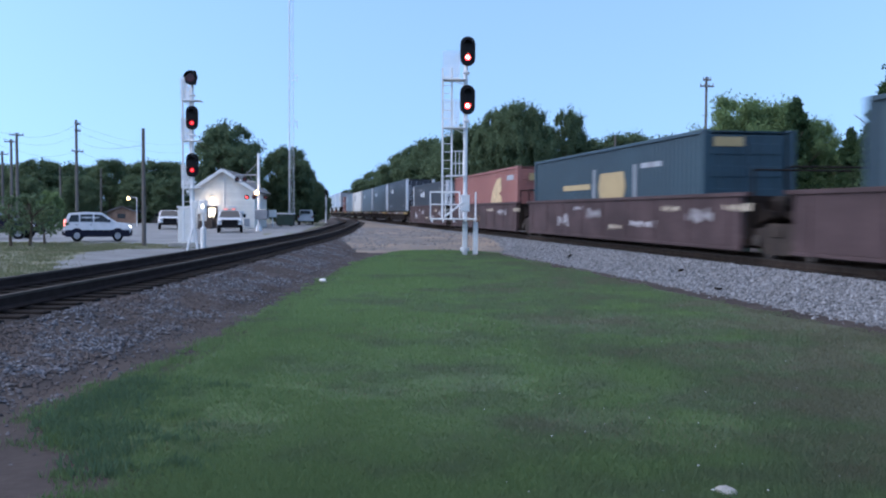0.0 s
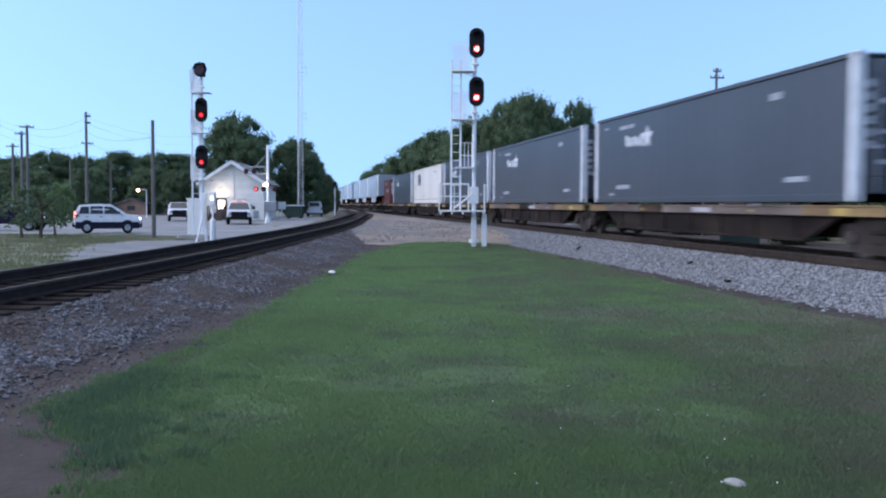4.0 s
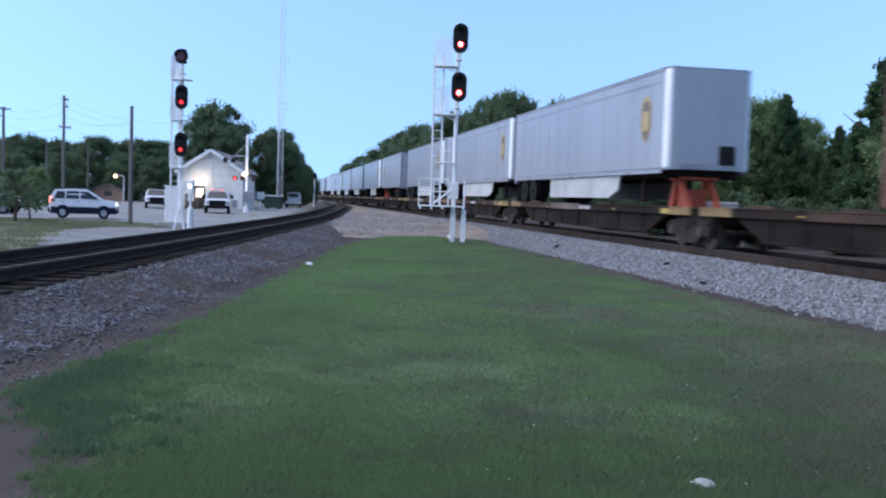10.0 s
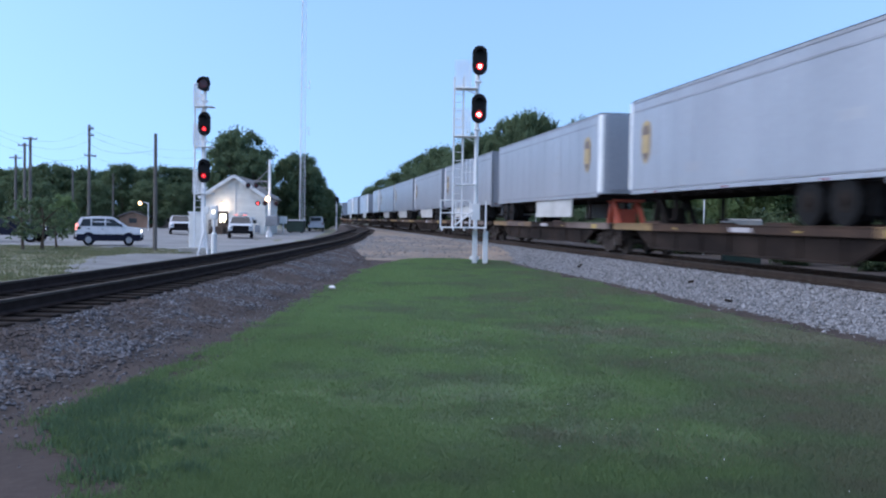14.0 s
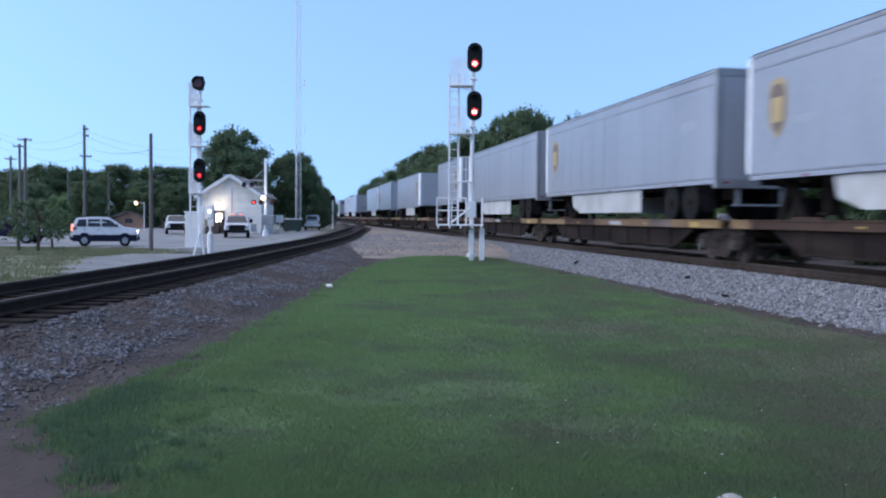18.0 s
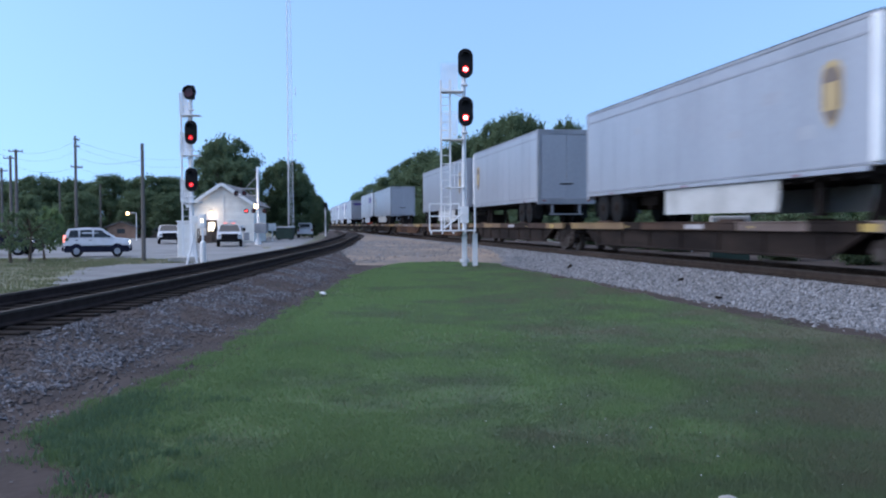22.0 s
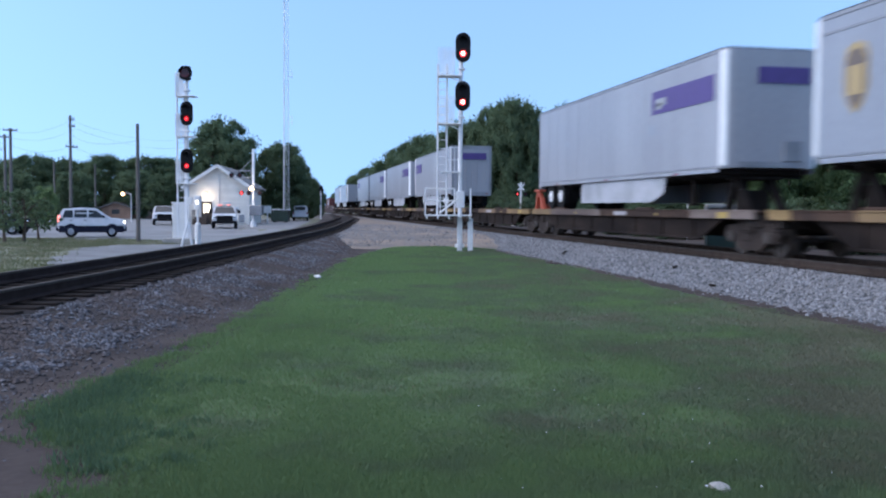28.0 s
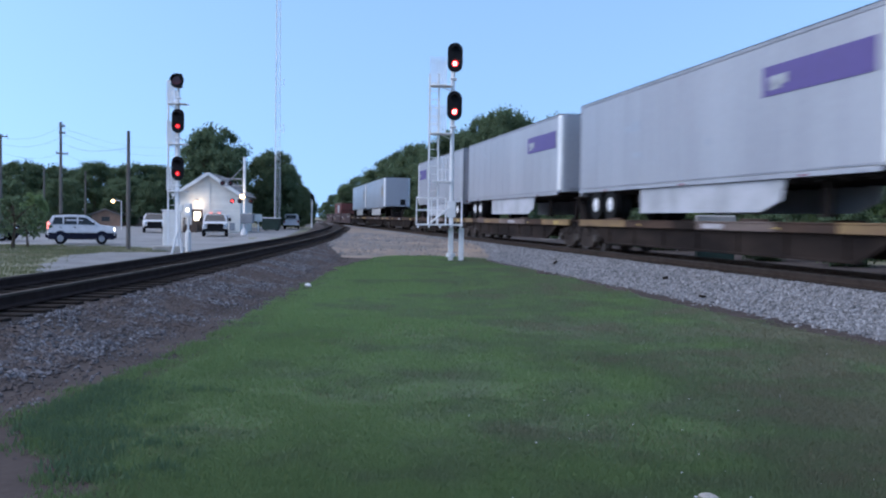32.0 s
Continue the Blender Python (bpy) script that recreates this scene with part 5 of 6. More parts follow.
def tree_kind(h, w, seed, leaf, low=0.06, cone=False, per=330, clumps=140, fine=1.0):
    """A trunk with limbs and a ragged crown, h high and w wide."""
    R = random.Random(seed)
    t = thing("tree", Matrix(), "leafy green tree", "tree")
    bm = nb()
    rod(bm, (0, 0, -0.2), (0.1, 0.05, h * 0.45), h * 0.022 + 0.05, 9, h * 0.015)
    rod(bm, (0.1, 0.05, h * 0.43), (0, 0.1, h * 0.85), h * 0.015, 7, 0.03)
    for k in range(9):
        a, z = R.uniform(0, 6.28), h * R.uniform(0.25, 0.7)
        l = w * R.uniform(0.22, 0.42)
        rod(bm, (0.05, 0.05, z), (l * math.cos(a), l * math.sin(a), z + l * R.uniform(0.3, 0.9)), h * 0.008, 5, 0.015)
    part("trunk", bm, M_BARK, t)
    cl = []
    for k in range(clumps):
        f = R.random()
        z = low + (1 - low) * f
        if cone:
            rad = (1 - f) ** 0.8 * 0.5 + 0.03
        else:
            rad = 0.5 * math.sin(math.pi * min(1, 0.12 + 0.80 * f)) ** 0.7
        a = R.uniform(0, 6.28)
        q = rad * (R.random() ** 0.45) * R.uniform(0.85, 1.12)
        cl.append((w * q * math.cos(a), w * q * math.sin(a), h * z * R.uniform(0.94, 1.0) - 0.4 * cone, w * R.uniform(0.055, 0.115) * (1.0 - 0.5 * f if cone else 1)))
    ob = new("crown", leaf_mesh("crown", cl, per, (0.07 + 0.008 * h) * fine, leaf))
    ob.parent = t
    return t


def place(px, top, depth, kind, wide=1.0, label="", base=0.0):
    """A copy of a tree at a bearing and depth, scaled to reach a height."""
    x = (px - 784) / 1607.4 * depth
    h = (376 - top) / 1607.4 * depth + 1.6 - base
    src, h0 = kind
    s = h / h0
    t = copy_thing(src, pose(x, depth, base, 0, 0, RNG.uniform(0, 360)))
    t.scale = (s * wide, s * wide, s)
    if label:
        t["label"] = label
    return t


OAK, OAK2, FRESH, PINE, BUSH, SAPLING = [(tree_kind(10, 8.5, 1, M_LEAF), 10), (tree_kind(10, 7.5, 2, M_LEAF), 10), (tree_kind(8, 7, 3, M_LEAF2, 0.03, per=620, clumps=160, fine=0.66), 8), (tree_kind(10, 5.5, 4, M_LEAF3, 0.04, True, 300, 230, 0.75), 10), (tree_kind(3, 3.6, 5, M_LEAF, 0.05, per=200, clumps=50), 3), (tree_kind(2.4, 2.6, 6, M_LEAF, 0.3, per=34, clumps=30), 2.4)]
T_FAR = "dark green broadleaf tree in a distant tree line"
for px, top, d in ((-60, 295, 150), (-15, 300, 150), (30, 296, 145), (70, 286, 140), (115, 292, 142), (160, 300, 150), (195, 288, 140), (235, 298, 148), (270, 291, 140), (305, 292, 142), (340, 300, 150), (-40, 330, 120), (50, 322, 120), (140, 318, 118), (250, 312, 120), (300, 318, 118)):
    place(px, top, d, RNG.choice((OAK, OAK2)), RNG.uniform(1.0, 1.35), T_FAR)
place(90, 342, 75, FRESH, 0.8, "small bright green tree beside the road", -0.1)
for px, top, d, w in ((388, 230, 106, 0.74), (408, 221, 108, 0.8), (430, 262, 104, 0.7), (492, 266, 112, 0.76), (514, 262, 110, 0.76), (530, 284, 114, 0.7), (548, 308, 120, 0.7), (560, 322, 130, 0.8), (570, 338, 150, 0.8)):
    place(px, top, d, OAK2, w, "tall dark green tree behind the station building")
T_LINE = "dark green broadleaf tree in the line beside the railway"
for px, top, d in ((603, 352, 330), (618, 338, 290), (640, 320, 250), (662, 305, 225), (690, 296, 195), (715, 272, 175), (742, 258, 158), (768, 250, 145), (800, 246, 134), (826, 240, 126), (850, 226, 118), (1040, 250, 118), (1066, 246, 112), (1108, 240, 112), (1150, 244, 110), (1200, 240, 108), (1232, 244, 104)):
    place(px, top, d, RNG.choice((OAK, OAK2)), RNG.uniform(0.95, 1.25), T_LINE)
for px, top, d, w in ((872, 198, 110, 0.5), (897, 185, 108, 0.55), (922, 188, 106, 0.5), (945, 200, 106, 0.45), (965, 226, 108, 0.4), (1000, 193, 110, 0.36), (1016, 206, 112, 0.34)):
    place(px, top, d, RNG.choice((OAK, OAK2)), w, "tall broadleaf tree beside the railway")
for px, top, d, k, w in ((1216, 326, 56, FRESH, 0.9), (1282, 224, 53, FRESH, 0.6), (1478, 262, 51, FRESH, 0.8), (1545, 250, 49, FRESH, 0.8), (1312, 172, 52, FRESH, 0.8), (1362, 182, 52, FRESH, 0.75), (1405, 160, 49, PINE, 0.75), (1432, 205, 50, FRESH, 0.6), (1502, 215, 47, PINE, 0.75), (1535, 205, 46, PINE, 0.8), (1578, 92, 43, PINE, 0.95), (1650, 110, 40, PINE, 1.1), (1630, 190, 42, FRESH, 0.8), (1720, 160, 38, FRESH, 1.0)):
    place(px, top, d, k, w, "fresh green bushy tree beside the railway" if k is FRESH else "tall dark conifer beside the railway")
for k in range(26):
    y = 24 + k * 4.2
    p = main_at(y, -RNG.uniform(8.5, 12))
    b = copy_thing(BUSH[0], pose(p.x, p.y, -0.05, 0, 0, RNG.uniform(0, 360)))
    s = RNG.uniform(0.6, 1.0)
    b.scale = (s * 1.2, s * 1.2, s)
    tagged(b, "low green shrub beside the railway", "shrub", "shrubs beside the railway")
for px, d, s in ((20, 40, 0.95), (52, 41, 1.0), (80, 43, 0.75)):
    b = copy_thing(SAPLING[0], pose((px - 784) / 1607.4 * d, d, -0.05, 0, 0, px * 7))
    b.scale = (s, s, s)
    tagged(b, "small dark sapling with thin foliage on the grass", "sapling", "saplings on the grass")
for k in (OAK, OAK2, FRESH, PINE, BUSH, SAPLING):
    for o in (*k[0].children_recursive, k[0]):
        bpy.data.objects.remove(o)


# ---- colour light signals ----
def grid_panel(bm, x0, x1, z0, z1, y, nx, nz, r=0.009):
    for i in range(nx + 1):
        x = x0 + (x1 - x0) * i / nx
        rod(bm, (x, y, z0), (x, y, z1), r, 4)
    for i in range(nz + 1):
        z = z0 + (z1 - z0) * i / nz
        rod(bm, (x0, y, z), (x1, y, z), r, 4)


def oval(w, h, n=7):
    r = w / 2
    s = h / 2 - r
    top = [(r * math.cos(a), s + r * math.sin(a)) for a in [math.pi * i / n for i in range(n + 1)]]
    return top + [(-x, -z) for x, z in top]


def signal(x, y, heads, tall, walk_z, label, foot=0.2, railed=True, wire=0.008, sx=0.0):
    """A steel mast with a ladder column, guarded platforms and oval lamp heads facing the lawn."""
    s = thing("railway_signal", pose(x, y, 0), label, "railway signal", "railway signals")
    bm = nb()
    rod(bm, (0, 0, 0.25), (0, 0, tall), 0.075, 12)
    rod(bm, (0, 0, 0.2), (0, 0, 0.32), 0.17, 12)
    part("mast", bm, M_GALV, s)
    for q in (-0.83 + sx, -0.5 + sx):
        bm = nb()
        bx(bm, (q - 0.035, -0.03, foot), (q + 0.035, 0.03, tall - 0.3), 0.006)
        part("ladder_rail", bm, M_GALV, s)
    for k in range(int((tall - 0.5 - foot) / 0.3)):
        bm = nb()
        rod(bm, (-0.82 + sx, 0, foot + 0.3 + 0.3 * k), (-0.5 + sx, 0, foot + 0.3 + 0.3 * k), 0.012, 5)
        part("rung", bm, M_GALV, s)
    for kind, hz, lit in heads:
        bm = nb()
        if kind == "oval":
            prism(bm, [(a + 0.06, hz + b) for a, b in oval(0.54, 1.06)], -0.3, -0.26)
        else:
            rod(bm, (0, -0.26, hz), (0, -0.3, hz), 0.31, 20)
        h = part("lamp_head", bm, M_BLACK, s, "black lamp head")
        bm = nb()
        bx(bm, (-0.12, -0.27, hz - 0.3), (0.2, -0.02, hz + 0.3), 0.03)
        part("lamp_case", bm, M_BLACK, h)
        spots = (0.24, -0.22) if kind == "oval" else (0.0,)
        for k, q in enumerate(spots):
            cx = 0.06 if kind == "oval" else 0.0
            on = lit and (k == len(spots) - 1)
            bm = nb()
            rod(bm, (cx, -0.31, hz + q), (cx, -0.325, hz + q), 0.105 if kind == "oval" else 0.2, 16)
            part("lens", bm, (M_REDFAR if lit == 2 else M_RED) if on else (M_REDDIM if kind != "oval" else M_BLACK), h, "lit red lens" if on else "dark lens")
            if on:
                bm = nb()
                rod(bm, (cx, -0.326, hz + q), (cx, -0.332, hz + q), 0.036 if lit == 2 else 0.055, 14)
                part("lamp", bm, M_RED if lit == 2 else M_REDCORE, h)
            # hood
            bm = nb()
            rr = 0.14 if kind == "oval" else 0.22
            n = 10
            ring = []
            for i in range(n + 1):
                a = math.pi * i / n
                ring.append([bm.verts.new((cx + rr * math.cos(a), yy, hz + q + rr * math.sin(a))) for yy in (-0.3, -0.52)])
            for i in range(n):
                bm.faces.new((ring[i][0], ring[i + 1][0], ring[i + 1][1], ring[i][1]))
            bmesh.ops.solidify(bm, geom=bm.faces[:], thickness=0.012)
            part("hood", bm, M_BLACK, h)
        # bracket below and its platform
        bm = nb()
        rod(bm, (0.03, -0.12, hz - 0.75), (0.03, -0.12, hz - 0.5), 0.05, 8)
        bx(bm, (-0.1, -0.2, hz - 0.78), (0.14, 0.1, hz - 0.7), 0.02)
        part("bracket", bm, M_GALV, h)
        zf = hz - 0.95
        bm = nb()
        bx(bm, (-0.82 + sx, -0.3, zf - 0.06), (sx, 0.3, zf - 0.02), 0.01)
        rod(bm, (-0.45, 0, zf - 0.05), (-0.06, 0, zf - 0.22), 0.018, 6)
        part("foot_platform", bm, M_GALV, s)
        for yy in (-0.3, 0.3):
            bm = nb()
            grid_panel(bm, -0.82 + sx, min(-0.14 + sx, -0.24), zf, zf + 0.95, yy, 9, 13, wire)
            tagged(part("guard_mesh", bm, M_GALV, s, "bright wire guard"), kind="stuff")
    if not railed:
        bm = nb()
        bx(bm, (-1.0, -0.4, -0.25), (0.4, 0.4, 0.22), 0.03)
        part("footing", bm, M_CONC, s)
        return s
    # lower railed walkway on two posts
    bm = nb()
    bx(bm, (-1.28, -0.45, walk_z - 0.05), (0.42, 0.45, walk_z), 0.012)
    for q in (-1.2, -0.8, -0.4, 0.0, 0.35):
        bx(bm, (q - 0.03, -0.45, walk_z - 0.14), (q + 0.03, 0.45, walk_z - 0.052))
    part("walkway", bm, M_GALV, s)
    for yy in (-0.43, 0.43):
        for q in (-1.26, -0.72, -0.2, 0.38):
            bm = nb()
            rod(bm, (q, yy, walk_z), (q, yy, walk_z + 0.95), 0.02, 6)
            part("rail_post", bm, M_GALV, s)
        for z in (0.5, 0.95):
            bm = nb()
            rod(bm, (-1.26, yy, walk_z + z), (-0.2, yy, walk_z + z), 0.02, 6)
            part("handrail", bm, M_GALV, s)
        bm = nb()
        rod(bm, (-0.75, yy, walk_z + 0.05), (-0.05, yy, walk_z + 0.6), 0.035, 6)
        part("brace", bm, M_GALV, s)
    bm = nb()
    bx(bm, (-0.16, -0.2, walk_z + 0.25), (0.16, -0.05, walk_z + 0.85), 0.02)
    part("junction_box", bm, M_GALV, s)
    for q in (0.0, 0.38):
        bm = nb()
        bx(bm, (q - 0.09, -0.1, -0.05), (q + 0.09, 0.1, walk_z - 0.142), 0.012)
        part("leg", bm, M_GALV, s)
    bm = nb()
    bx(bm, (-0.3, -0.3, -0.25), (0.6, 0.3, 0.03), 0.02)
    part("footing", bm, M_CONC, s)
    bm = nb()
    bx(bm, (-0.7, -0.2, walk_z + 1.52), (0.0, 0.28, walk_z + 1.56))
    part("foot_platform", bm, M_GALV, s)
    for q in (-0.48, -0.35, -0.21, -0.08):
        bm = nb()
        rod(bm, (q, 0.25, walk_z + 1.56), (q, 0.25, walk_z + 2.45), 0.016, 6)
        part("gate_bar", bm, M_GALV, s)
    for q in (2.0, 2.45):
        bm = nb()
        rod(bm, (-0.48, 0.25, walk_z + q), (-0.08, 0.25, walk_z + q), 0.016, 6)
        part("gate_rail", bm, M_GALV, s)
    return s


signal(0.80, 33.0, (("oval", 7.35, True), ("oval", 5.63, True)), 7.1, 1.38, "galvanised railway signal mast with two lit red lamps", 1.38, True, 0.0055)
signal(-11.0, 40.0, (("round", 7.4, False), ("oval", 5.65, 2), ("oval", 3.6, 2)), 7.3, 1.2, "galvanised railway signal mast with three heads, two lit red", 0.2, False, 0.0075, 0.4)
# far signal down the line
s = thing("railway_signal", pose(-16.6, 129, 0), "thin distant railway signal mast with a dark head", "railway signal", "railway signals")
bm = nb()
rod(bm, (0, 0, -0.1), (0, 0, 4.0), 0.12, 8)
part("mast", bm, M_GALV, s)
bm = nb()
prism(bm, [(a, 4.2 + b) for a, b in oval(0.6, 1.1)], -0.1, 0.1)
part("lamp_head", bm, M_BLACK, s)


# ---- the yard beyond the branch ----
def depot(x, y):
    """Small white clapboard station with a gable towards the tracks."""
    d = thing("station_building", pose(x, y, 0, 0, 0, 4), "small white clapboard station with a gable front", "building")
    w, e, pk, dp = 2.85, 3.5, 5.35, 9.0
    bm = nb()
    prism(bm, [(-w, 0), (w, 0), (w, e), (0, pk), (-w, e)], 0.06, 0.2)
    bx(bm, (-w, 0.2, 0), (-w + 0.2, dp, e))
    bx(bm, (w - 0.2, 0.2, 0), (w, dp, e))
    bx(bm, (-w, dp - 0.2, 0), (w, dp, e))
    wall = part("wall", bm, M_SIDING, d)
    k = 0
    z = 0.1
    while z < pk - 0.25:
        half = w if z < e else w * (pk - z) / (pk - e)
        for a, b in ((-half, -1.55), (-0.45, half)) if z < 2.05 else ((-half, half),):
            if b - a < 0.05:
                continue
            bm = nb()
            prism(bm, [(0.0, z + 0.01), (0.035, z), (0.06, z + 0.15), (0.06, z + 0.19)], a, b, "x")
            for v in bm.verts:
                v.co = (v.co.x, v.co.y, v.co.z)
            part("clapboard", bm, M_SIDING, wall)
        z += 0.19
    for s in (1, -1):
        bm = nb()
        n = Vector((s * (pk - e), 0, w)).normalized()
        a, b = Vector((s * (w + 0.35), 0, e - 0.35 * (pk - e) / w)), Vector((0, 0, pk + 0.02))
        vs = []
        for yy in (-0.45, dp + 0.3):
            for p in (a, b):
                for o in (0.02, 0.14):
                    vs.append(p + n * o + Vector((0, yy, 0)))
        V = [bm.verts.new(v) for v in vs]
        for f in ((0, 1, 3, 2), (4, 6, 7, 5), (0, 4, 5, 1), (2, 3, 7, 6), (1, 5, 7, 3), (0, 2, 6, 4)):
            bm.faces.new([V[i] for i in f])
        part("roof", bm, M_ROOF, d)
        bm = nb()
        vs = []
        for yy in (-0.5, -0.45):
            for p in (a, b):
                for o in (-0.12, 0.16):
                    vs.append(p + n * o + Vector((0, yy, 0)))
        V = [bm.verts.new(v) for v in vs]
        for f in ((0, 1, 3, 2), (4, 6, 7, 5), (0, 4, 5, 1), (2, 3, 7, 6), (1, 5, 7, 3), (0, 2, 6, 4)):
            bm.faces.new([V[i] for i in f])
        part("verge_board", bm, M_WHITE, d)
    bm = nb()
    bx(bm, (-1.5, -0.02, 0.05), (-0.5, 0.05, 2.1), 0.02)
    door = part("door", bm, M_DOOR, d)
    bm = nb()
    bx(bm, (-1.3, -0.04, 1.05), (-0.72, -0.018, 1.85))
    part("door_pane", bm, M_WARM, door, "lit glass pane")
    bm = nb()
    for xa, xb, za, zb in ((-1.62, -1.5, 0, 2.2), (-0.5, -0.38, 0, 2.2), (-1.62, -0.38, 2.1, 2.24)):
        bx(bm, (xa, -0.05, za), (xb, 0.04, zb), 0.01)
    part("door_frame", bm, M_WHITE, door)
    bm = nb()
    bx(bm, (0.05, -0.06, 0), (0.14, 0.0, 4.6), 0.02)
    part("downspout", bm, M_WHITE, d)
    bm = nb()
    bx(bm, (-1.12, -0.28, 2.88), (-0.88, 0.0, 3.02), 0.03)
    fx = part("wall_lamp", bm, M_TRIM, d)
    bm = nb()
    bx(bm, (-1.1, -0.26, 2.80), (-0.9, -0.06, 2.879), 0.02)
    part("lamp_glass", bm, M_AMBER, fx)
    bm = nb()
    bx(bm, (1.2, -0.12, 1.35), (1.9, 0.0, 1.6), 0.02)
    bx(bm, (0.5, -0.09, 1.9), (1.2, 0.0, 2.05), 0.02)
    part("notice_board", bm, M_MARK, d)
    for q in (0.8, 1.9):
        bm = nb()
        bx(bm, (q, -0.04, 0.2), (q + 0.5, 0.0, 0.9), 0.01)
        part("meter_box", bm, M_TRIM, d)
    return d


depot(-20.3, 84.0)
lamp = new("station_lamp", bpy.data.lights.new("station_lamp", "POINT"))
lamp.data.energy, lamp.data.color, lamp.data.shadow_soft_size = 34, (1.0, 0.82, 0.58), 0.2
lamp.location = (-21.2, 83.2, 2.7)


def hull(bm, rings):
    """Skins closed rings of points into a body."""
    R = [[bm.verts.new(p) for p in r] for r in rings]
    n = len(R[0])
    for a, b in zip(R, R[1:]):
        for i in range(n):
            bm.faces.new((a[i], a[(i + 1) % n], b[(i + 1) % n], b[i]))
    bm.faces.new(R[0][::-1])
    bm.faces.new(R[-1])


def car_wheel(v, x, y, r=0.36, name="wheel"):
    s = 1 if y > 0 else -1
    bm = nb()
    rod(bm, (x, y - s * 0.22, r), (x, y, r), r, 20)
    w = part(name, bm, M_RUBBER, v)
    bm = nb()
    rod(bm, (x, y - 0.02 * s, r), (x, y + s * 0.015, r), r * 0.56, 14)
    part("rim", bm, M_FADED, w)


def suv(x, y, rz, label):
    """A compact sport utility car, two-tone, four side windows, lamps lit."""
    v = thing("parked_suv", pose(x, y, dip(x, y) - 0.005, 0, 0, rz), label, "car")
    W = 0.88

    def ring(xx, zb, zt, w, wt):
        return [(xx, -w, zb), (xx, -w, (zb + zt) / 2), (xx, -wt, zt), (xx, wt, zt), (xx, w, (zb + zt) / 2), (xx, w, zb)]
    bm = nb()
    hull(bm, [ring(-2.15, 0.55, 1.0, W - .06, W - .1), ring(-2.1, 0.5, 1.14, W, W - .05), ring(-1.2, 0.5, 1.16, W, W - .04), ring(0.9, 0.5, 1.16, W, W - .05), ring(1.2, 0.5, 1.16, W, W - .09), ring(1.75, 0.5, 1.12, W - .01, W - .12), ring(2.08, 0.5, 1.06, W - .03, W - .15), ring(2.17, 0.55, 0.98, W - .08, W - .18)])
    body = part("body", bm, M_CARWHITE, v)
    bm = nb()
    hull(bm, [ring(-2.08, 1.14, 1.3, W - .06, W - .1), ring(-1.98, 1.14, 1.5, W - .07, W - .13), ring(-1.82, 1.14, 1.72, W - .07, W - .2), ring(-0.8, 1.14, 1.79, W - .06, W - .19), ring(0.1, 1.14, 1.77, W - .06, W - .19), ring(0.35, 1.14, 1.69, W - .07, W - .19), ring(1.2, 1.12, 1.17, W - .1, W - .15)])
    part("cabin", bm, M_CARWHITE, v)
    for s in (1, -1):
        for q in ([(-1.86, 1.2), (-1.2, 1.2), (-1.2, 1.63), (-1.7, 1.62)], [(-1.1, 1.2), (-0.3, 1.2), (-0.3, 1.65), (-1.1, 1.64)], [(-0.2, 1.2), (0.88, 1.2), (0.3, 1.61), (-0.2, 1.65)]):
            bm = nb()
            vs = []
            for xx, zz in q:
                yy = W - .045 - 0.11 * max(0, (zz - 1.42) / 0.35)
                vs.append((xx, s * yy, zz))
            a = [bm.verts.new(p) for p in vs]
            b = [bm.verts.new((p[0], p[1] + s * 0.02, p[2])) for p in vs]
            bm.faces.new(a)
            bm.faces.new(b)
            for i in range(4):
                bm.faces.new((a[i], a[(i + 1) % 4], b[(i + 1) % 4], b[i]))
            part("side_window", bm, M_GLASS, v)
        bm = nb()
        bx(bm, (-2.1, s * W - 0.04, 0.3), (2.1, s * W + 0.025, 0.7), 0.02)
        part("lower_cladding", bm, M_CARBLUE, v, "dark blue lower body")
        for xx in (-1.33, 1.3):
            bm = nb()
            prism(bm, [(xx + 0.47 * math.cos(a), 0.36 + 0.47 * math.sin(a)) for a in [math.pi * i / 8 for i in range(9)]], s * W - 0.02 if s > 0 else s * W - 0.032, s * W + 0.032 if s > 0 else s * W + 0.02)
            part("wheel_arch", bm, M_CARBLUE, v)
            car_wheel(v, xx, s * (W + 0.03))
        bm = nb()
        bx(bm, (2.0, s * 0.68 - 0.1, 0.82), (2.18, s * 0.68 + 0.1, 0.97), 0.03)
        part("headlamp", bm, M_HEAD, v, "lit headlamp")
        bm = nb()
        bx(bm, (-2.17, s * 0.76 - 0.1, 0.86), (-2.02, s * 0.76 + 0.1, 1.34), 0.03)
        part("tail_lamp", bm, M_TAILLIT, v)
        bm = nb()
        bx(bm, (0.72, s * (W + 0.09) - 0.09, 1.18), (0.84, s * (W + 0.09) + 0.09, 1.34), 0.03)
        part("wing_mirror", bm, M_CARBLUE, v)
        bm = nb()
        rod(bm, (-1.6, s * 0.6, 1.8), (0.0, s * 0.6, 1.82), 0.018, 6)
        part("roof_rail", bm, M_BLACK, v)
        for xx in (-0.3, -1.2):
            bm = nb()
            bx(bm, (xx - 0.2, s * W, 1.0), (xx - 0.05, s * W + 0.025, 1.04), 0.008)
            part("door_handle", bm, M_CARBLUE, v)
    bm = nb()
    bx(bm, (2.1, -0.8, 0.36), (2.27, 0.8, 0.68), 0.04)
    part("front_bumper", bm, M_CARBLUE, v)
    bm = nb()
    bx(bm, (-2.28, -0.8, 0.38), (-2.1, 0.8, 0.64), 0.04)
    part("rear_bumper", bm, M_CARBLUE, v)
    return v


suv(-20.5, 54.0, 19, "white compact SUV with dark lower body and lit lamps").scale = (0.85, 0.9, 0.97)


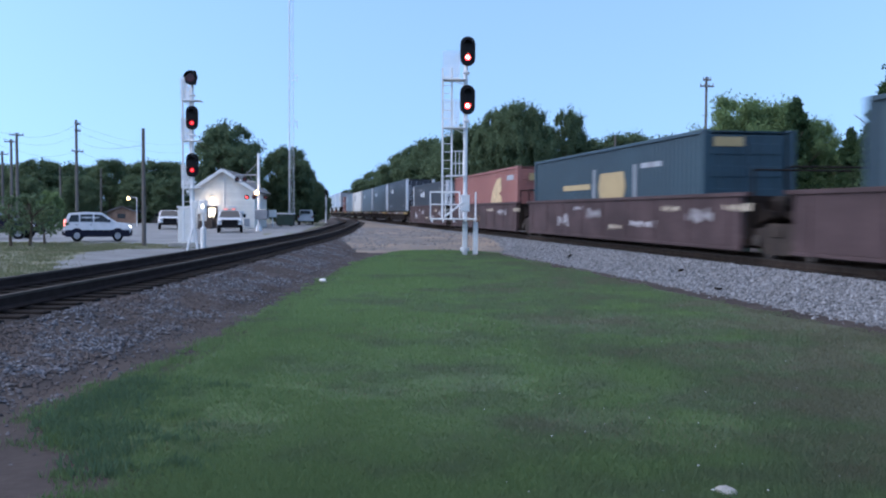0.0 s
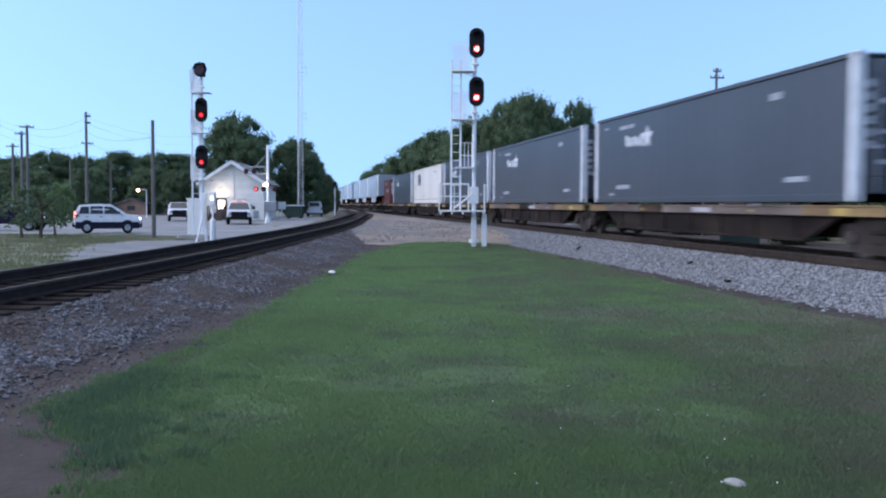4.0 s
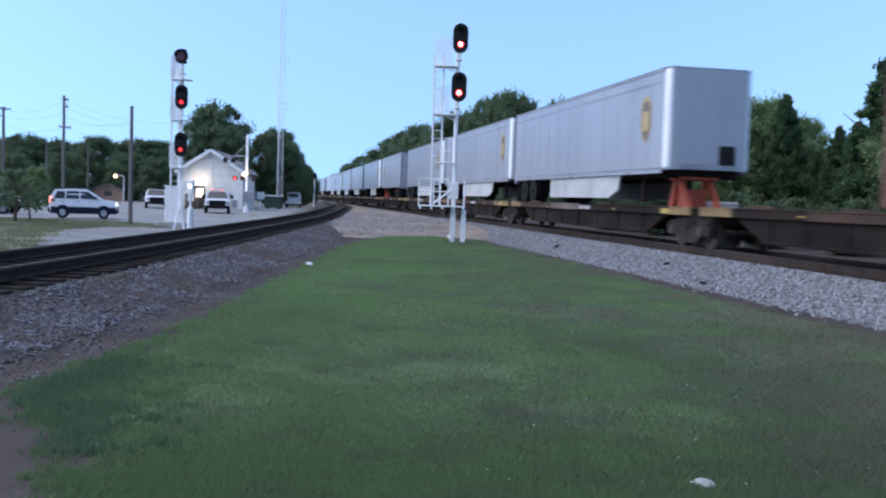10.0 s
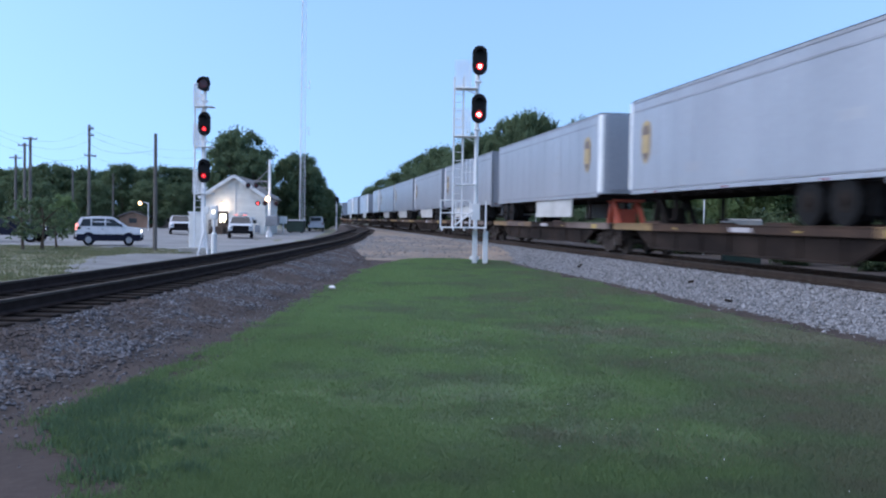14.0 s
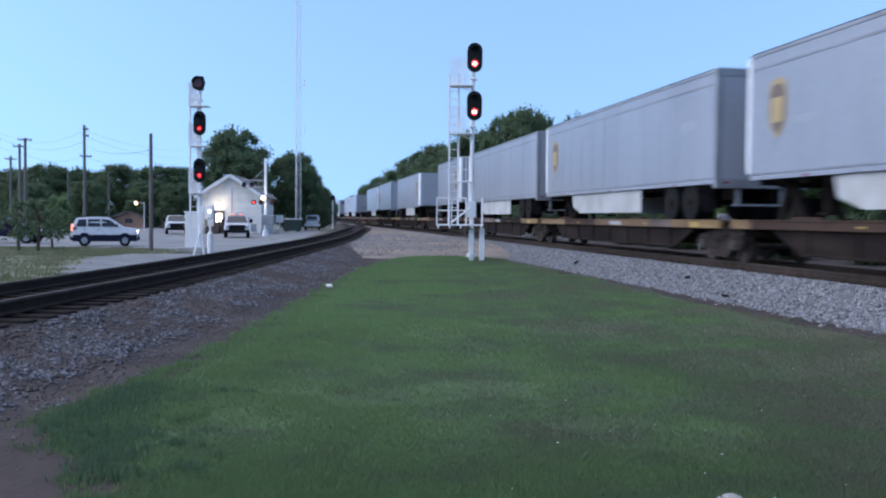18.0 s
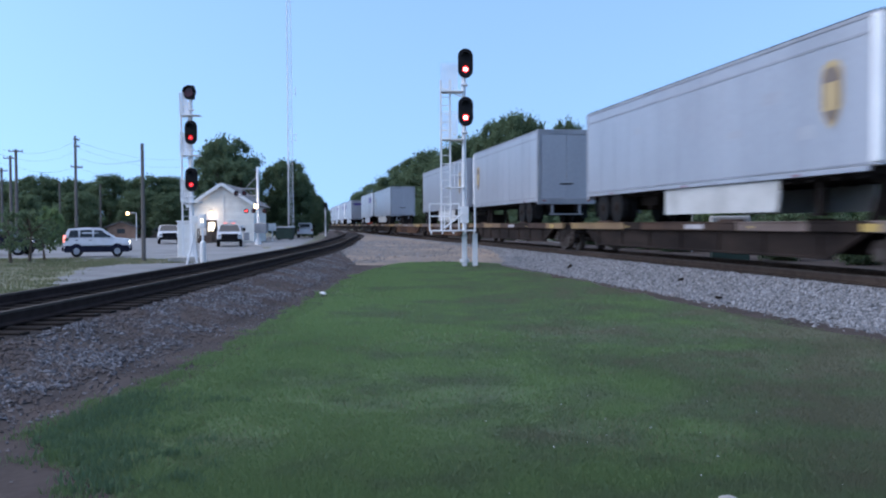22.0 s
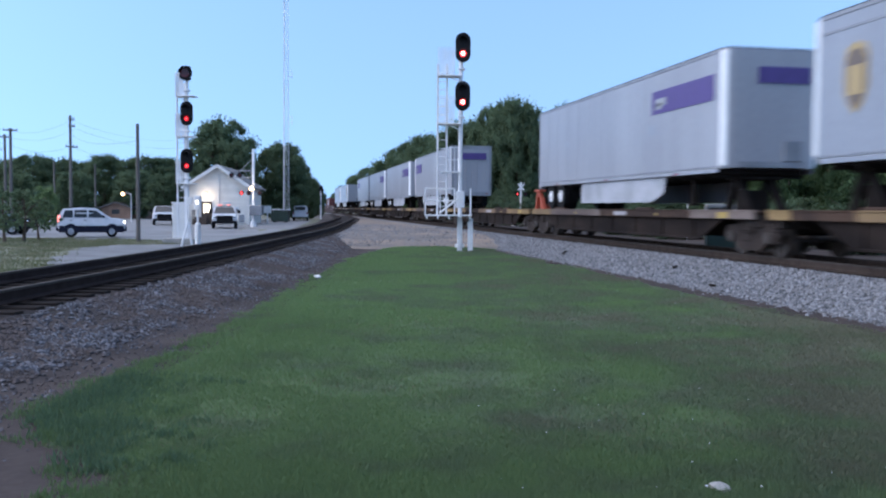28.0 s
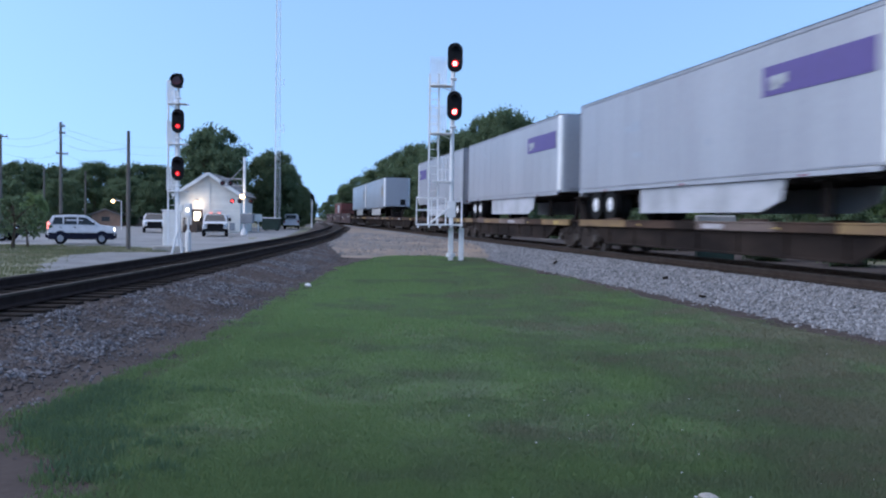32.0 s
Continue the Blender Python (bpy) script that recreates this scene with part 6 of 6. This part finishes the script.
def pickup(x, y, rz, label, cat="truck", van=False, beacon=False):
    """A working truck or van seen from the front."""
    v = thing("parked_truck" if not van else "parked_van", pose(x, y, dip(x, y) - 0.005, 0, 0, rz), label, cat, "vehicles by the station")
    v.scale = (1, 0.95, 0.9 if not van else 1.0)
    W = 0.98

    def ring(xx, zb, zt, w, wt):
        return [(xx, -w, zb), (xx, -w, (zb + zt) / 2), (xx, -wt, zt), (xx, wt, zt), (xx, w, (zb + zt) / 2), (xx, w, zb)]
    bm = nb()
    hull(bm, [ring(-2.9, 0.5, 1.15, W, W - .04), ring(1.0, 0.5, 1.2, W, W - .05), ring(2.4, 0.5, 1.14, W - .02, W - .12), ring(2.62, 0.5, 1.12, W - .05, W - .14), ring(2.7, 0.55, 1.08, W - .08, W - .16)])
    part("body", bm, M_CARWHITE, v)
    bm = nb()
    back = -2.8 if van else -1.0
    hull(bm, [ring(back, 1.2, 1.82, W - .06, W - .26), ring(0.3, 1.2, 1.84, W - .06, W - .26), ring(1.25, 1.18, 1.24, W - .06, W - .1)])
    part("cabin", bm, M_CARWHITE, v)
    bm = nb()
    a = [(0.4, -0.66, 1.78), (0.4, 0.66, 1.78), (1.18, 0.82, 1.25), (1.18, -0.82, 1.25)]
    f = [bm.verts.new((p[0] + 0.05, p[1], p[2] + 0.03)) for p in a]
    g = [bm.verts.new((p[0] - 0.05, p[1], p[2] - 0.03)) for p in a]
    bm.faces.new(f)
    bm.faces.new(g)
    for i in range(4):
        bm.faces.new((f[i], f[(i + 1) % 4], g[(i + 1) % 4], g[i]))
    part("windscreen", bm, M_GLASS, v)
    bm = nb()
    bx(bm, (2.6, -0.62, 0.62), (2.76, 0.62, 1.08), 0.02)
    for q in (0.78, 0.87, 0.96):
        bx(bm, (2.74, -0.6, q), (2.78, 0.6, q + 0.02))
    part("grille", bm, M_BLACK, v)
    bm = nb()
    bx(bm, (2.6, -0.95, 0.42), (2.85, 0.95, 0.66), 0.04)
    part("bumper", bm, M_BLACK if not van else M_TRIM, v)
    for s in (1, -1):
        bm = nb()
        bx(bm, (2.55, s * 0.76 - 0.12, 0.8), (2.72, s * 0.76 + 0.12, 1.02), 0.03)
        part("headlamp", bm, M_CHROME, v)
        bm = nb()
        bx(bm, (0.85, s * 1.12 - 0.12, 1.25), (0.95, s * 1.12 + 0.12, 1.55), 0.02)
        part("wing_mirror", bm, M_BLACK, v)
        bm = nb()
        bx(bm, (-0.8, s * (W - .03) - 0.02, 1.28), (0.5, s * (W - .03) + 0.02, 1.7), 0.01)
        part("side_window", bm, M_GLASS, v)
        for xx in (-1.9, 1.75):
            car_wheel(v, xx, s * 0.98, 0.4)
    if van:
        bm = nb()
        bx(bm, (-2.86, -0.6, 1.3), (-2.76, 0.6, 1.7), 0.02)
        part("rear_window", bm, M_GLASS, v)
        for s in (1, -1):
            bm = nb()
            bx(bm, (-2.94, s * 0.85 - 0.08, 0.8), (-2.88, s * 0.85 + 0.08, 1.1), 0.02)
            part("tail_lamp", bm, M_TAIL, v)
    if beacon:
        bm = nb()
        bx(bm, (-0.2, -0.5, 1.86), (0.0, 0.5, 1.92), 0.02)
        bar = part("light_bar", bm, M_BLACK, v)
        for q in (-0.35, 0.3):
            bm = nb()
            bx(bm, (-0.16, q - 0.14, 1.921), (-0.04, q + 0.14, 1.99), 0.03)
            part("beacon", bm, M_TAILLIT, bar)
    return v


pickup(-16.4, 70, -77, "white pickup truck parked before the station, facing the tracks", beacon=1)
pickup(-24.4, 81, -72, "white utility truck parked beside the station")
pickup(-16.9, 112, 98, "white van parked beside the tracks", "van", True)
v = pickup(-28.6, 58, 5, "dark car half hidden behind shrubs", "car")
for o in v.children_recursive:
    if o.name.split(".")[0] in ("body", "cabin"):
        o.data.materials[0] = M_CARBLUE


# ---- grade crossing signals ----
def flasher(bm_parent, x, z, lit, y=-0.1):
    bm = nb()
    rod(bm, (x, y + 0.06, z), (x, y + 0.02, z), 0.2, 16)
    b = part("lamp_disc", bm, M_BLACK, bm_parent)
    bm = nb()
    rod(bm, (x, y + 0.02, z), (x, y - 0.02, z), 0.07, 14)
    part("lens", bm, M_RED if lit else M_REDDIM, b)


def crossbuck(parent, z, y):
    for s in (1, -1):
        bm = nb()
        bx(bm, (-0.42, y - 0.02 * s - 0.012, -0.07), (0.42, y - 0.02 * s + 0.012, 0.07), 0.0, Matrix.Translation((0, 0, z)) @ Matrix.Rotation(s * 0.785, 4, "Y"))
        part("crossbuck_board", bm, M_WHITE, parent)


g = thing("crossing_signal", pose(-15.0, 74, 0), "grade crossing signal with a cantilever arm and red flashers", "crossing signal", "crossing signals")
bm = nb()
rod(bm, (0, 0, 0), (0, 0, 6.3), 0.11, 10)
rod(bm, (0, 0, -0.1), (0, 0, 0.5), 0.3, 12, 0.2)
part("mast", bm, M_GALV, g)
bm = nb()
for z in (4.0, 4.55):
    rod(bm, (0, 0, z), (-1.9, 0, z), 0.05, 8)
for k in range(5):
    rod(bm, (-0.38 * k, 0, 4.0), (-0.38 * k - 0.38, 0, 4.55), 0.02, 5)
rod(bm, (0, 0, 5.6), (-1.0, 0, 4.6), 0.03, 6)
part("cantilever_arm", bm, M_TRIM, g)
for x, z, lit in ((-1.75, 4.2, False), (-1.1, 4.2, False), (-0.95, 2.75, True), (-0.35, 2.75, False)):
    flasher(g, x, z, lit)
flasher(g, 0.55, 2.75, False)
bm = nb()
bx(bm, (-0.25, -0.4, 0.95), (0.75, 0.3, 1.75), 0.03)
part("relay_case", bm, M_TRIM, g)
bm = nb()
rod(bm, (-0.05, -0.2, 3.05), (-0.05, -0.5, 3.1), 0.09, 8)
a = part("flood_lamp", bm, M_TRIM, g)
bm = nb()
rod(bm, (-0.05, -0.5, 3.1), (-0.05, -0.55, 3.1), 0.17, 14)
part("lamp_glass", bm, M_AMBER, a)
lamp2 = new("crossing_lamp", bpy.data.lights.new("crossing_lamp", "POINT"))
lamp2.data.energy, lamp2.data.color, lamp2.data.shadow_soft_size = 40, (1.0, 0.85, 0.62), 0.12
lamp2.location = (-15.05, 73.2, 3.1)

g = thing("crossing_signal", pose(7.75, 85, 0), "white crossing signal with crossbuck and a lit red flasher", "crossing signal", "crossing signals")
bm = nb()
rod(bm, (0, 0, 0), (0, 0, 4.1), 0.1, 10)
bx(bm, (-0.9, -0.35, 0.0), (0.1, 0.35, 0.35), 0.04)
part("mast", bm, M_WHITE, g)
flasher(g, -0.35, 3.0, True)
flasher(g, 0.4, 3.0, False)
crossbuck(g, 3.65, -0.12)


# ---- poles, wires, lamps ----
def pole(x, y, h, arms, label, r=0.13, base=0.0):
    p = thing("utility_pole", pose(x, y, base), label, "utility pole", "utility poles")
    bm = nb()
    rod(bm, (0, 0, -0.3), (0, 0, h), r, 10, r * 0.7)
    part("post", bm, M_WOOD, p)
    for z, l, a in arms:
        bm = nb()
        m = Matrix.Translation((0, 0, z)) @ Matrix.Rotation(radians(a), 4, "Z")
        bx(bm, (-l, -r - 0.06, -0.06), (l, -r + 0.04, 0.06), 0.0, m)
        arm = part("crossarm", bm, M_WOOD, p)
        for k in (-0.9, -0.35, 0.35, 0.9):
            bm = nb()
            rod(bm, m @ Vector((l * k, -r, 0.06)), m @ Vector((l * k, -r, 0.24)), 0.05, 6, 0.03)
            part("insulator", bm, M_TRIM, arm)
    return p


def bear(px, d):
    return (px - 784) / 1607.4 * d


def up(py, d):
    return (376 - py) / 1607.4 * d + 1.6


pole(bear(255, 41.5), 41.5, up(231, 41.5), (), "plain weathered timber pole on the gravel", 0.1)
pole(bear(137, 92), 92, up(217, 92), ((up(224, 92), 0.4, 70), (up(236, 92), 0.4, 70), (up(272, 92), 0.7, 60)), "tall timber power pole with short arms", 0.17)
pole(bear(32, 96), 96, up(240, 96), ((up(244, 96), 0.7, 20),), "timber power pole in a row by the road", 0.19)
pole(bear(22, 104), 104, up(251, 104), ((up(256, 104), 0.7, 20),), "timber power pole in a row by the road", 0.19)
pole(bear(6, 112), 112, up(272, 112), ((up(278, 112), 0.7, 20),), "timber power pole in a row by the road", 0.19)
pole(bear(180, 112), 112, up(302, 112), (), "thin pole before the tree line", 0.12)
pole(bear(108, 112), 112, up(298, 112), (), "thin pole before the tree line", 0.14)
pole(bear(1246, 72), 72, up(136, 72), ((up(142, 72), 0.32, 5), (up(153, 72), 0.55, 5)), "tall timber pole with two crossarms behind the railway", 0.13)
pole(bear(1087, 62), 62, up(241, 62), (), "slim bare timber pole behind the railway", 0.09)


def wire(a, b, sag, label="thin black overhead wire"):
    cu = bpy.data.curves.new("overhead_wire", "CURVE")
    cu.dimensions, cu.bevel_depth = "3D", 0.008
    sp = cu.splines.new("POLY")
    sp.points.add(16)
    for i in range(17):
        t = i / 16
        p = Vector(a).lerp(Vector(b), t)
        sp.points[i].co = (p.x, p.y, p.z - sag * 4 * t * (1 - t), 1)
    cu.materials.append(M_BLACK)
    tagged(new("overhead_wire", cu), label, "wire", "overhead wires")


for z0, z1, dx in ((245, 226, 0), (258, 240, 0.5), (270, 272, 0)):
    wire((bear(32, 96) + dx, 96, up(z0, 96)), (bear(137, 92) + dx, 92, up(z1, 92)), 0.6)
    wire((bear(137, 92) + dx, 92, up(z1, 92)), (bear(340, 150) + dx, 150, up(z1 + 30, 150)), 1.0)
    wire((bear(32, 96) + dx, 96, up(z0, 96)), (bear(-120, 70) + dx, 70, up(z0 - 70, 70)), 0.5)
wire((bear(255, 41.5), 41.5, 4.6), (bear(137, 92), 92, up(250, 92)), 0.5)


def street_lamp(px, py, d, arm, label, energy=0):
    x, z = bear(px, d), up(py, d)
    p = thing("street_lamp", pose(x + arm, d, 0), label, "street lamp", "street lamps")
    bm = nb()
    rod(bm, (0, 0, -0.2), (0, 0, z + 0.05), 0.055, 8, 0.04)
    rod(bm, (0, 0, z), (-arm * 0.8, 0, z + 0.12), 0.03, 6)
    part("post", bm, M_GALV, p)
    bm = nb()
    bx(bm, (-arm - 0.22, -0.14, z + 0.04), (-arm + 0.22, 0.14, z + 0.17), 0.05)
    h = part("lamp_head", bm, M_TRIM, p)
    bm = nb()
    bmesh.ops.create_uvsphere(bm, u_segments=12, v_segments=8, radius=0.2, matrix=Matrix.Translation((-arm, 0, z)))
    part("lamp_glass", bm, M_AMBER, h, "lit amber lamp", True)


street_lamp(1197, 283, 50, 0.9, "lit amber street lamp behind the railway")
street_lamp(228, 354, 98, 0.9, "lit amber street lamp by the road")
street_lamp(126, 362, 120, 0.4, "small lit lamp before the tree line")

# radio mast
t = thing("radio_tower", pose(bear(515, 104), 104, 0), "tall slender lattice radio tower", "radio tower")
girth = lambda z: 0.4 - 0.0042 * z
for k in range(3):
    a = k * 2.094 + 0.3
    bm = nb()
    rod(bm, (girth(0) * math.cos(a), girth(0) * math.sin(a), -0.1), (girth(46) * math.cos(a), girth(46) * math.sin(a), 46), 0.024, 5)
    part("tower_leg", bm, M_GALV, t)
bm = nb()
for i in range(92):
    z, q = i * 0.5, i * 0.5 + 0.5
    for k in range(3):
        a, b = k * 2.094 + 0.3, (k + 1) * 2.094 + 0.3
        rod(bm, (girth(z) * math.cos(a), girth(z) * math.sin(a), z), (girth(q) * math.cos(b), girth(q) * math.sin(b), q), 0.013, 4, caps=False)
        rod(bm, (girth(z) * math.cos(a), girth(z) * math.sin(a), z), (girth(z) * math.cos(b), girth(z) * math.sin(b), z), 0.01, 4, caps=False)
part("lacing", bm, M_GALV, t)
for z in (11.3, 16.5):
    bm = nb()
    rod(bm, (0.3, 0, z), (0.75, 0, z), 0.025, 5)
    rod(bm, (0.3, 0, z + 0.55), (0.75, 0, z + 0.55), 0.025, 5)
    rod(bm, (0.75, 0, z - 0.25), (0.75, 0, z + 0.8), 0.03, 6)
    part("antenna", bm, M_GALV, t)

# ---- small things in the yard ----
c = thing("equipment_cabinet", pose(bear(331, 43), 43, 0), "tall white signal equipment cabinet", "cabinet")
bm = nb()
bx(bm, (-0.34, -0.3, 0.0), (0.34, 0.3, 1.75), 0.03)
part("body", bm, M_WHITE, c)
bm = nb()
bx(bm, (-0.3, -0.33, 0.1), (0.3, -0.302, 1.65), 0.01)
part("door", bm, M_WHITE, c)
bm = nb()
bx(bm, (-0.38, -0.36, 1.75), (0.38, 0.36, 1.82), 0.02)
part("lid", bm, M_GALV, c)
m = thing("marker_post", pose(bear(360, 35.5), 35.5, 0), "short white marker post beside the branch track", "post")
bm = nb()
rod(bm, (0, 0, -0.2), (0, 0, 0.92), 0.11, 14)
part("post", bm, M_WHITE, m)
bm = nb()
rod(bm, (0, 0, 0.92), (0, 0, 1.0), 0.11, 14, 0.05)
part("cap", bm, M_WHITE, m)
m = thing("switch_stand", pose(bear(345, 37), 37, 0), "white-painted switch stand with sloping legs", "switch stand")
for s in (-0.32, 0.1):
    bm = nb()
    rod(bm, (s, 0, 0), (-0.02, 0, 1.1), 0.05, 6)
    part("leg", bm, M_GALV, m)
bm = nb()
rod(bm, (0, 0, 1.0), (0, 0, 1.9), 0.035, 6)
bx(bm, (-0.12, -0.03, 1.7), (0.12, 0.03, 2.0), 0.02)
part("target", bm, M_WHITE, m)
d = thing("dumpster", pose(bear(506, 98), 98, 0), "dark green metal dumpster with a pale lid", "dumpster")
bm = nb()
prism(bm, [(-0.85, 0.1), (0.85, 0.1), (0.95, 1.3), (-0.95, 1.3)], -0.7, 0.7)
part("body", bm, M_GREENBOX, d)
bm = nb()
bx(bm, (-0.98, -0.75, 1.3), (0.98, 0.75, 1.42), 0.03)
part("lid", bm, M_MARK, d)
for x in (-0.6, 0.6):
    bm = nb()
    bx(bm, (x - 0.08, -0.6, 0), (x + 0.08, 0.6, 0.12))
    part("skid", bm, M_BLACK, d)
u = thing("utility_box", pose(bear(483, 92), 92, 0), "small white utility box on a post", "utility box")
bm = nb()
bx(bm, (-0.35, -0.2, 1.0), (0.35, 0.2, 1.75), 0.02)
part("box", bm, M_WHITE, u)
bm = nb()
rod(bm, (0, 0, -0.1), (0, 0, 1.0), 0.06, 6)
part("post", bm, M_GALV, u)
f = thing("board_fence", pose(-19.5, 137, 0), "pale board fence beyond the yard", "fence")
for k in range(9):
    bm = nb()
    bx(bm, (k * 0.22, -0.03, 0), (k * 0.22 + 0.2, 0.03, 1.5), 0.01)
    part("board", bm, M_CONC, f)
h = thing("house", pose(bear(216, 118), 118, 0, 0, 0, -8), "low reddish house with a shallow pitched roof", "house")
bm = nb()
prism(bm, [(-2.0, 0), (2.0, 0), (2.0, 1.4), (0, 2.05), (-2.0, 1.4)], 0, 8)
part("wall", bm, M_BRICK, h)
for s in (1, -1):
    bm = nb()
    prism(bm, [(0, 2.08), (s * 2.3, 1.33), (s * 2.3, 1.45), (0, 2.2)], -0.4, 8.3)
    part("roof", bm, M_ROOF, h)
bm = nb()
bx(bm, (-0.6, -0.04, 0.6), (0.5, -0.01, 1.2), 0.01)
part("window", bm, M_GLASS, h)

# lit box on a thin post beside the branch, steps at the station door, a pale box beyond the main line
m = thing("lamp_post_box", pose(bear(360, 36.5), 36.5, 0), "small white box with a lit pane on a thin post", "utility box")
bm = nb()
rod(bm, (0, 0, -0.1), (0, 0, 1.6), 0.04, 8)
part("post", bm, M_GALV, m)
bm = nb()
bx(bm, (-0.13, -0.1, 1.5), (0.13, 0.1, 2.05), 0.03)
b = part("box", bm, M_WHITE, m)
bm = nb()
bx(bm, (-0.05, -0.112, 1.72), (0.05, -0.1, 1.86), 0.01)
part("pane", bm, M_WARM, b, "lit pane")
st = thing("wooden_steps", pose(-21.75, 83.1, 0, 0, 0, 4), "brown timber steps with a rail at the station door", "steps")
for k in range(4):
    bm = nb()
    bx(bm, (-0.6, -0.3 + 0.26 * k, 0.0), (0.6, -0.04 + 0.26 * k, 0.17 * (k + 1)), 0.01)
    part("tread", bm, M_DOOR, st)
for q in (-0.58, 0.58):
    for yy in (-0.2, 0.55):
        bm = nb()
        bx(bm, (q - 0.04, yy - 0.04, 0), (q + 0.04, yy + 0.04, 1.3), 0.01)
        part("rail_post", bm, M_DOOR, st)
    bm = nb()
    bx(bm, (q - 0.05, -0.3, 1.2), (q + 0.05, 0.65, 1.28), 0.01)
    part("handrail", bm, M_DOOR, st)
w = thing("storage_box", pose(bear(1292, 36), 36, 0, 0, 0, -10), "dark metal storage box with a pale lid beyond the main line", "box")
bm = nb()
bx(bm, (-0.7, -0.5, 0.1), (0.7, 0.5, 1.56), 0.04)
part("body", bm, M_GREENBOX, w)
bm = nb()
bx(bm, (-0.74, -0.55, 1.56), (0.74, 0.55, 1.86), 0.06)
part("lid", bm, M_CONC, w)
for q in (-0.6, 0.6):
    bm = nb()
    bx(bm, (q - 0.1, -0.5, -0.1), (q + 0.1, 0.5, 0.1))
    part("skid", bm, M_TRIM, w)

# litter and stones on the ground
for x, y, z, s, m, lab in ((-2.72, 20.6, 0.02, 0.09, M_WHITE, "crumpled white scrap of litter on the ballast"), (1.62, 5.12, 0.0, 0.062, M_CONC, "pale flat stone in the lawn")):
    bm = nb()
    bmesh.ops.create_icosphere(bm, subdivisions=2, radius=s)
    for v in bm.verts:
        v.co *= 1 + 0.35 * noise.noise(v.co * 14)
        v.co.z *= 0.45
    ob = part("litter" if z > 0.01 else "stone", bm, m)
    ob.location = (x, y, z + 0.02)
    tagged(ob, lab, "litter" if z > 0.01 else "stone")
for y, off, l in ((22.4, 2.7, 0.38), (18.9, 3.5, 0.16), (30.4, 2.9, 0.36)):
    p = main_at(y, off)
    bm = nb()
    bx(bm, (-l / 2, -0.035, -0.03), (l / 2, 0.035, 0.02), 0.012)
    ob = part("track_scrap", bm, M_TIE)
    ob.matrix_world = pose(p.x, p.y, float(np.interp(off, [1.9, 3.0, 3.75], [0.34, 0.12, 0.0])) + 0.05, 4, 8, 20 * y)
    tagged(ob, "dark scrap of timber on the ballast", "scrap", "scraps on the ballast")


# ---- the train rolls in from the distance and past the lawn, slowing a little ----

def motions():
    times = [0, 0.5, 1, 1.5, 2, 3, 4, 5, 6, 8, 10, 12, 14, 16, 18, 20, 22, 24, 26, 28, 30, 31, 32]
    for ob, u in MOVERS:
        rows = []
        for t in times:
            p = main_at(u - run(t))
            rows.append((t, pose(p.x, p.y, RAIL_Z, 0, 0, TURN)))
        walk(ob, rows)
    # the wheels roll: distance over radius, a row for each thirtieth of a second
    spin = [(k / 30, Matrix.Rotation((run(k / 30) - run(0)) * K / 0.42 * -1, 4, "Y")) for k in range(0, 961)]
    # front and rear wheelsets are keyed once each; all the others roll with them
    done = {}
    for w in WHEELSETS:
        at = round(w.matrix_basis.translation.x, 3)
        if at not in done:
            base = Matrix.Translation(w.matrix_basis.translation)
            walk(w, [(t, base @ r) for t, r in spin])
            done[at] = w.animation_data
        else:
            w.rotation_mode = "QUATERNION"
            own = w.animation_data_create()
            own.action = done[at].action
            own.action_slot = done[at].action_slot


motions()
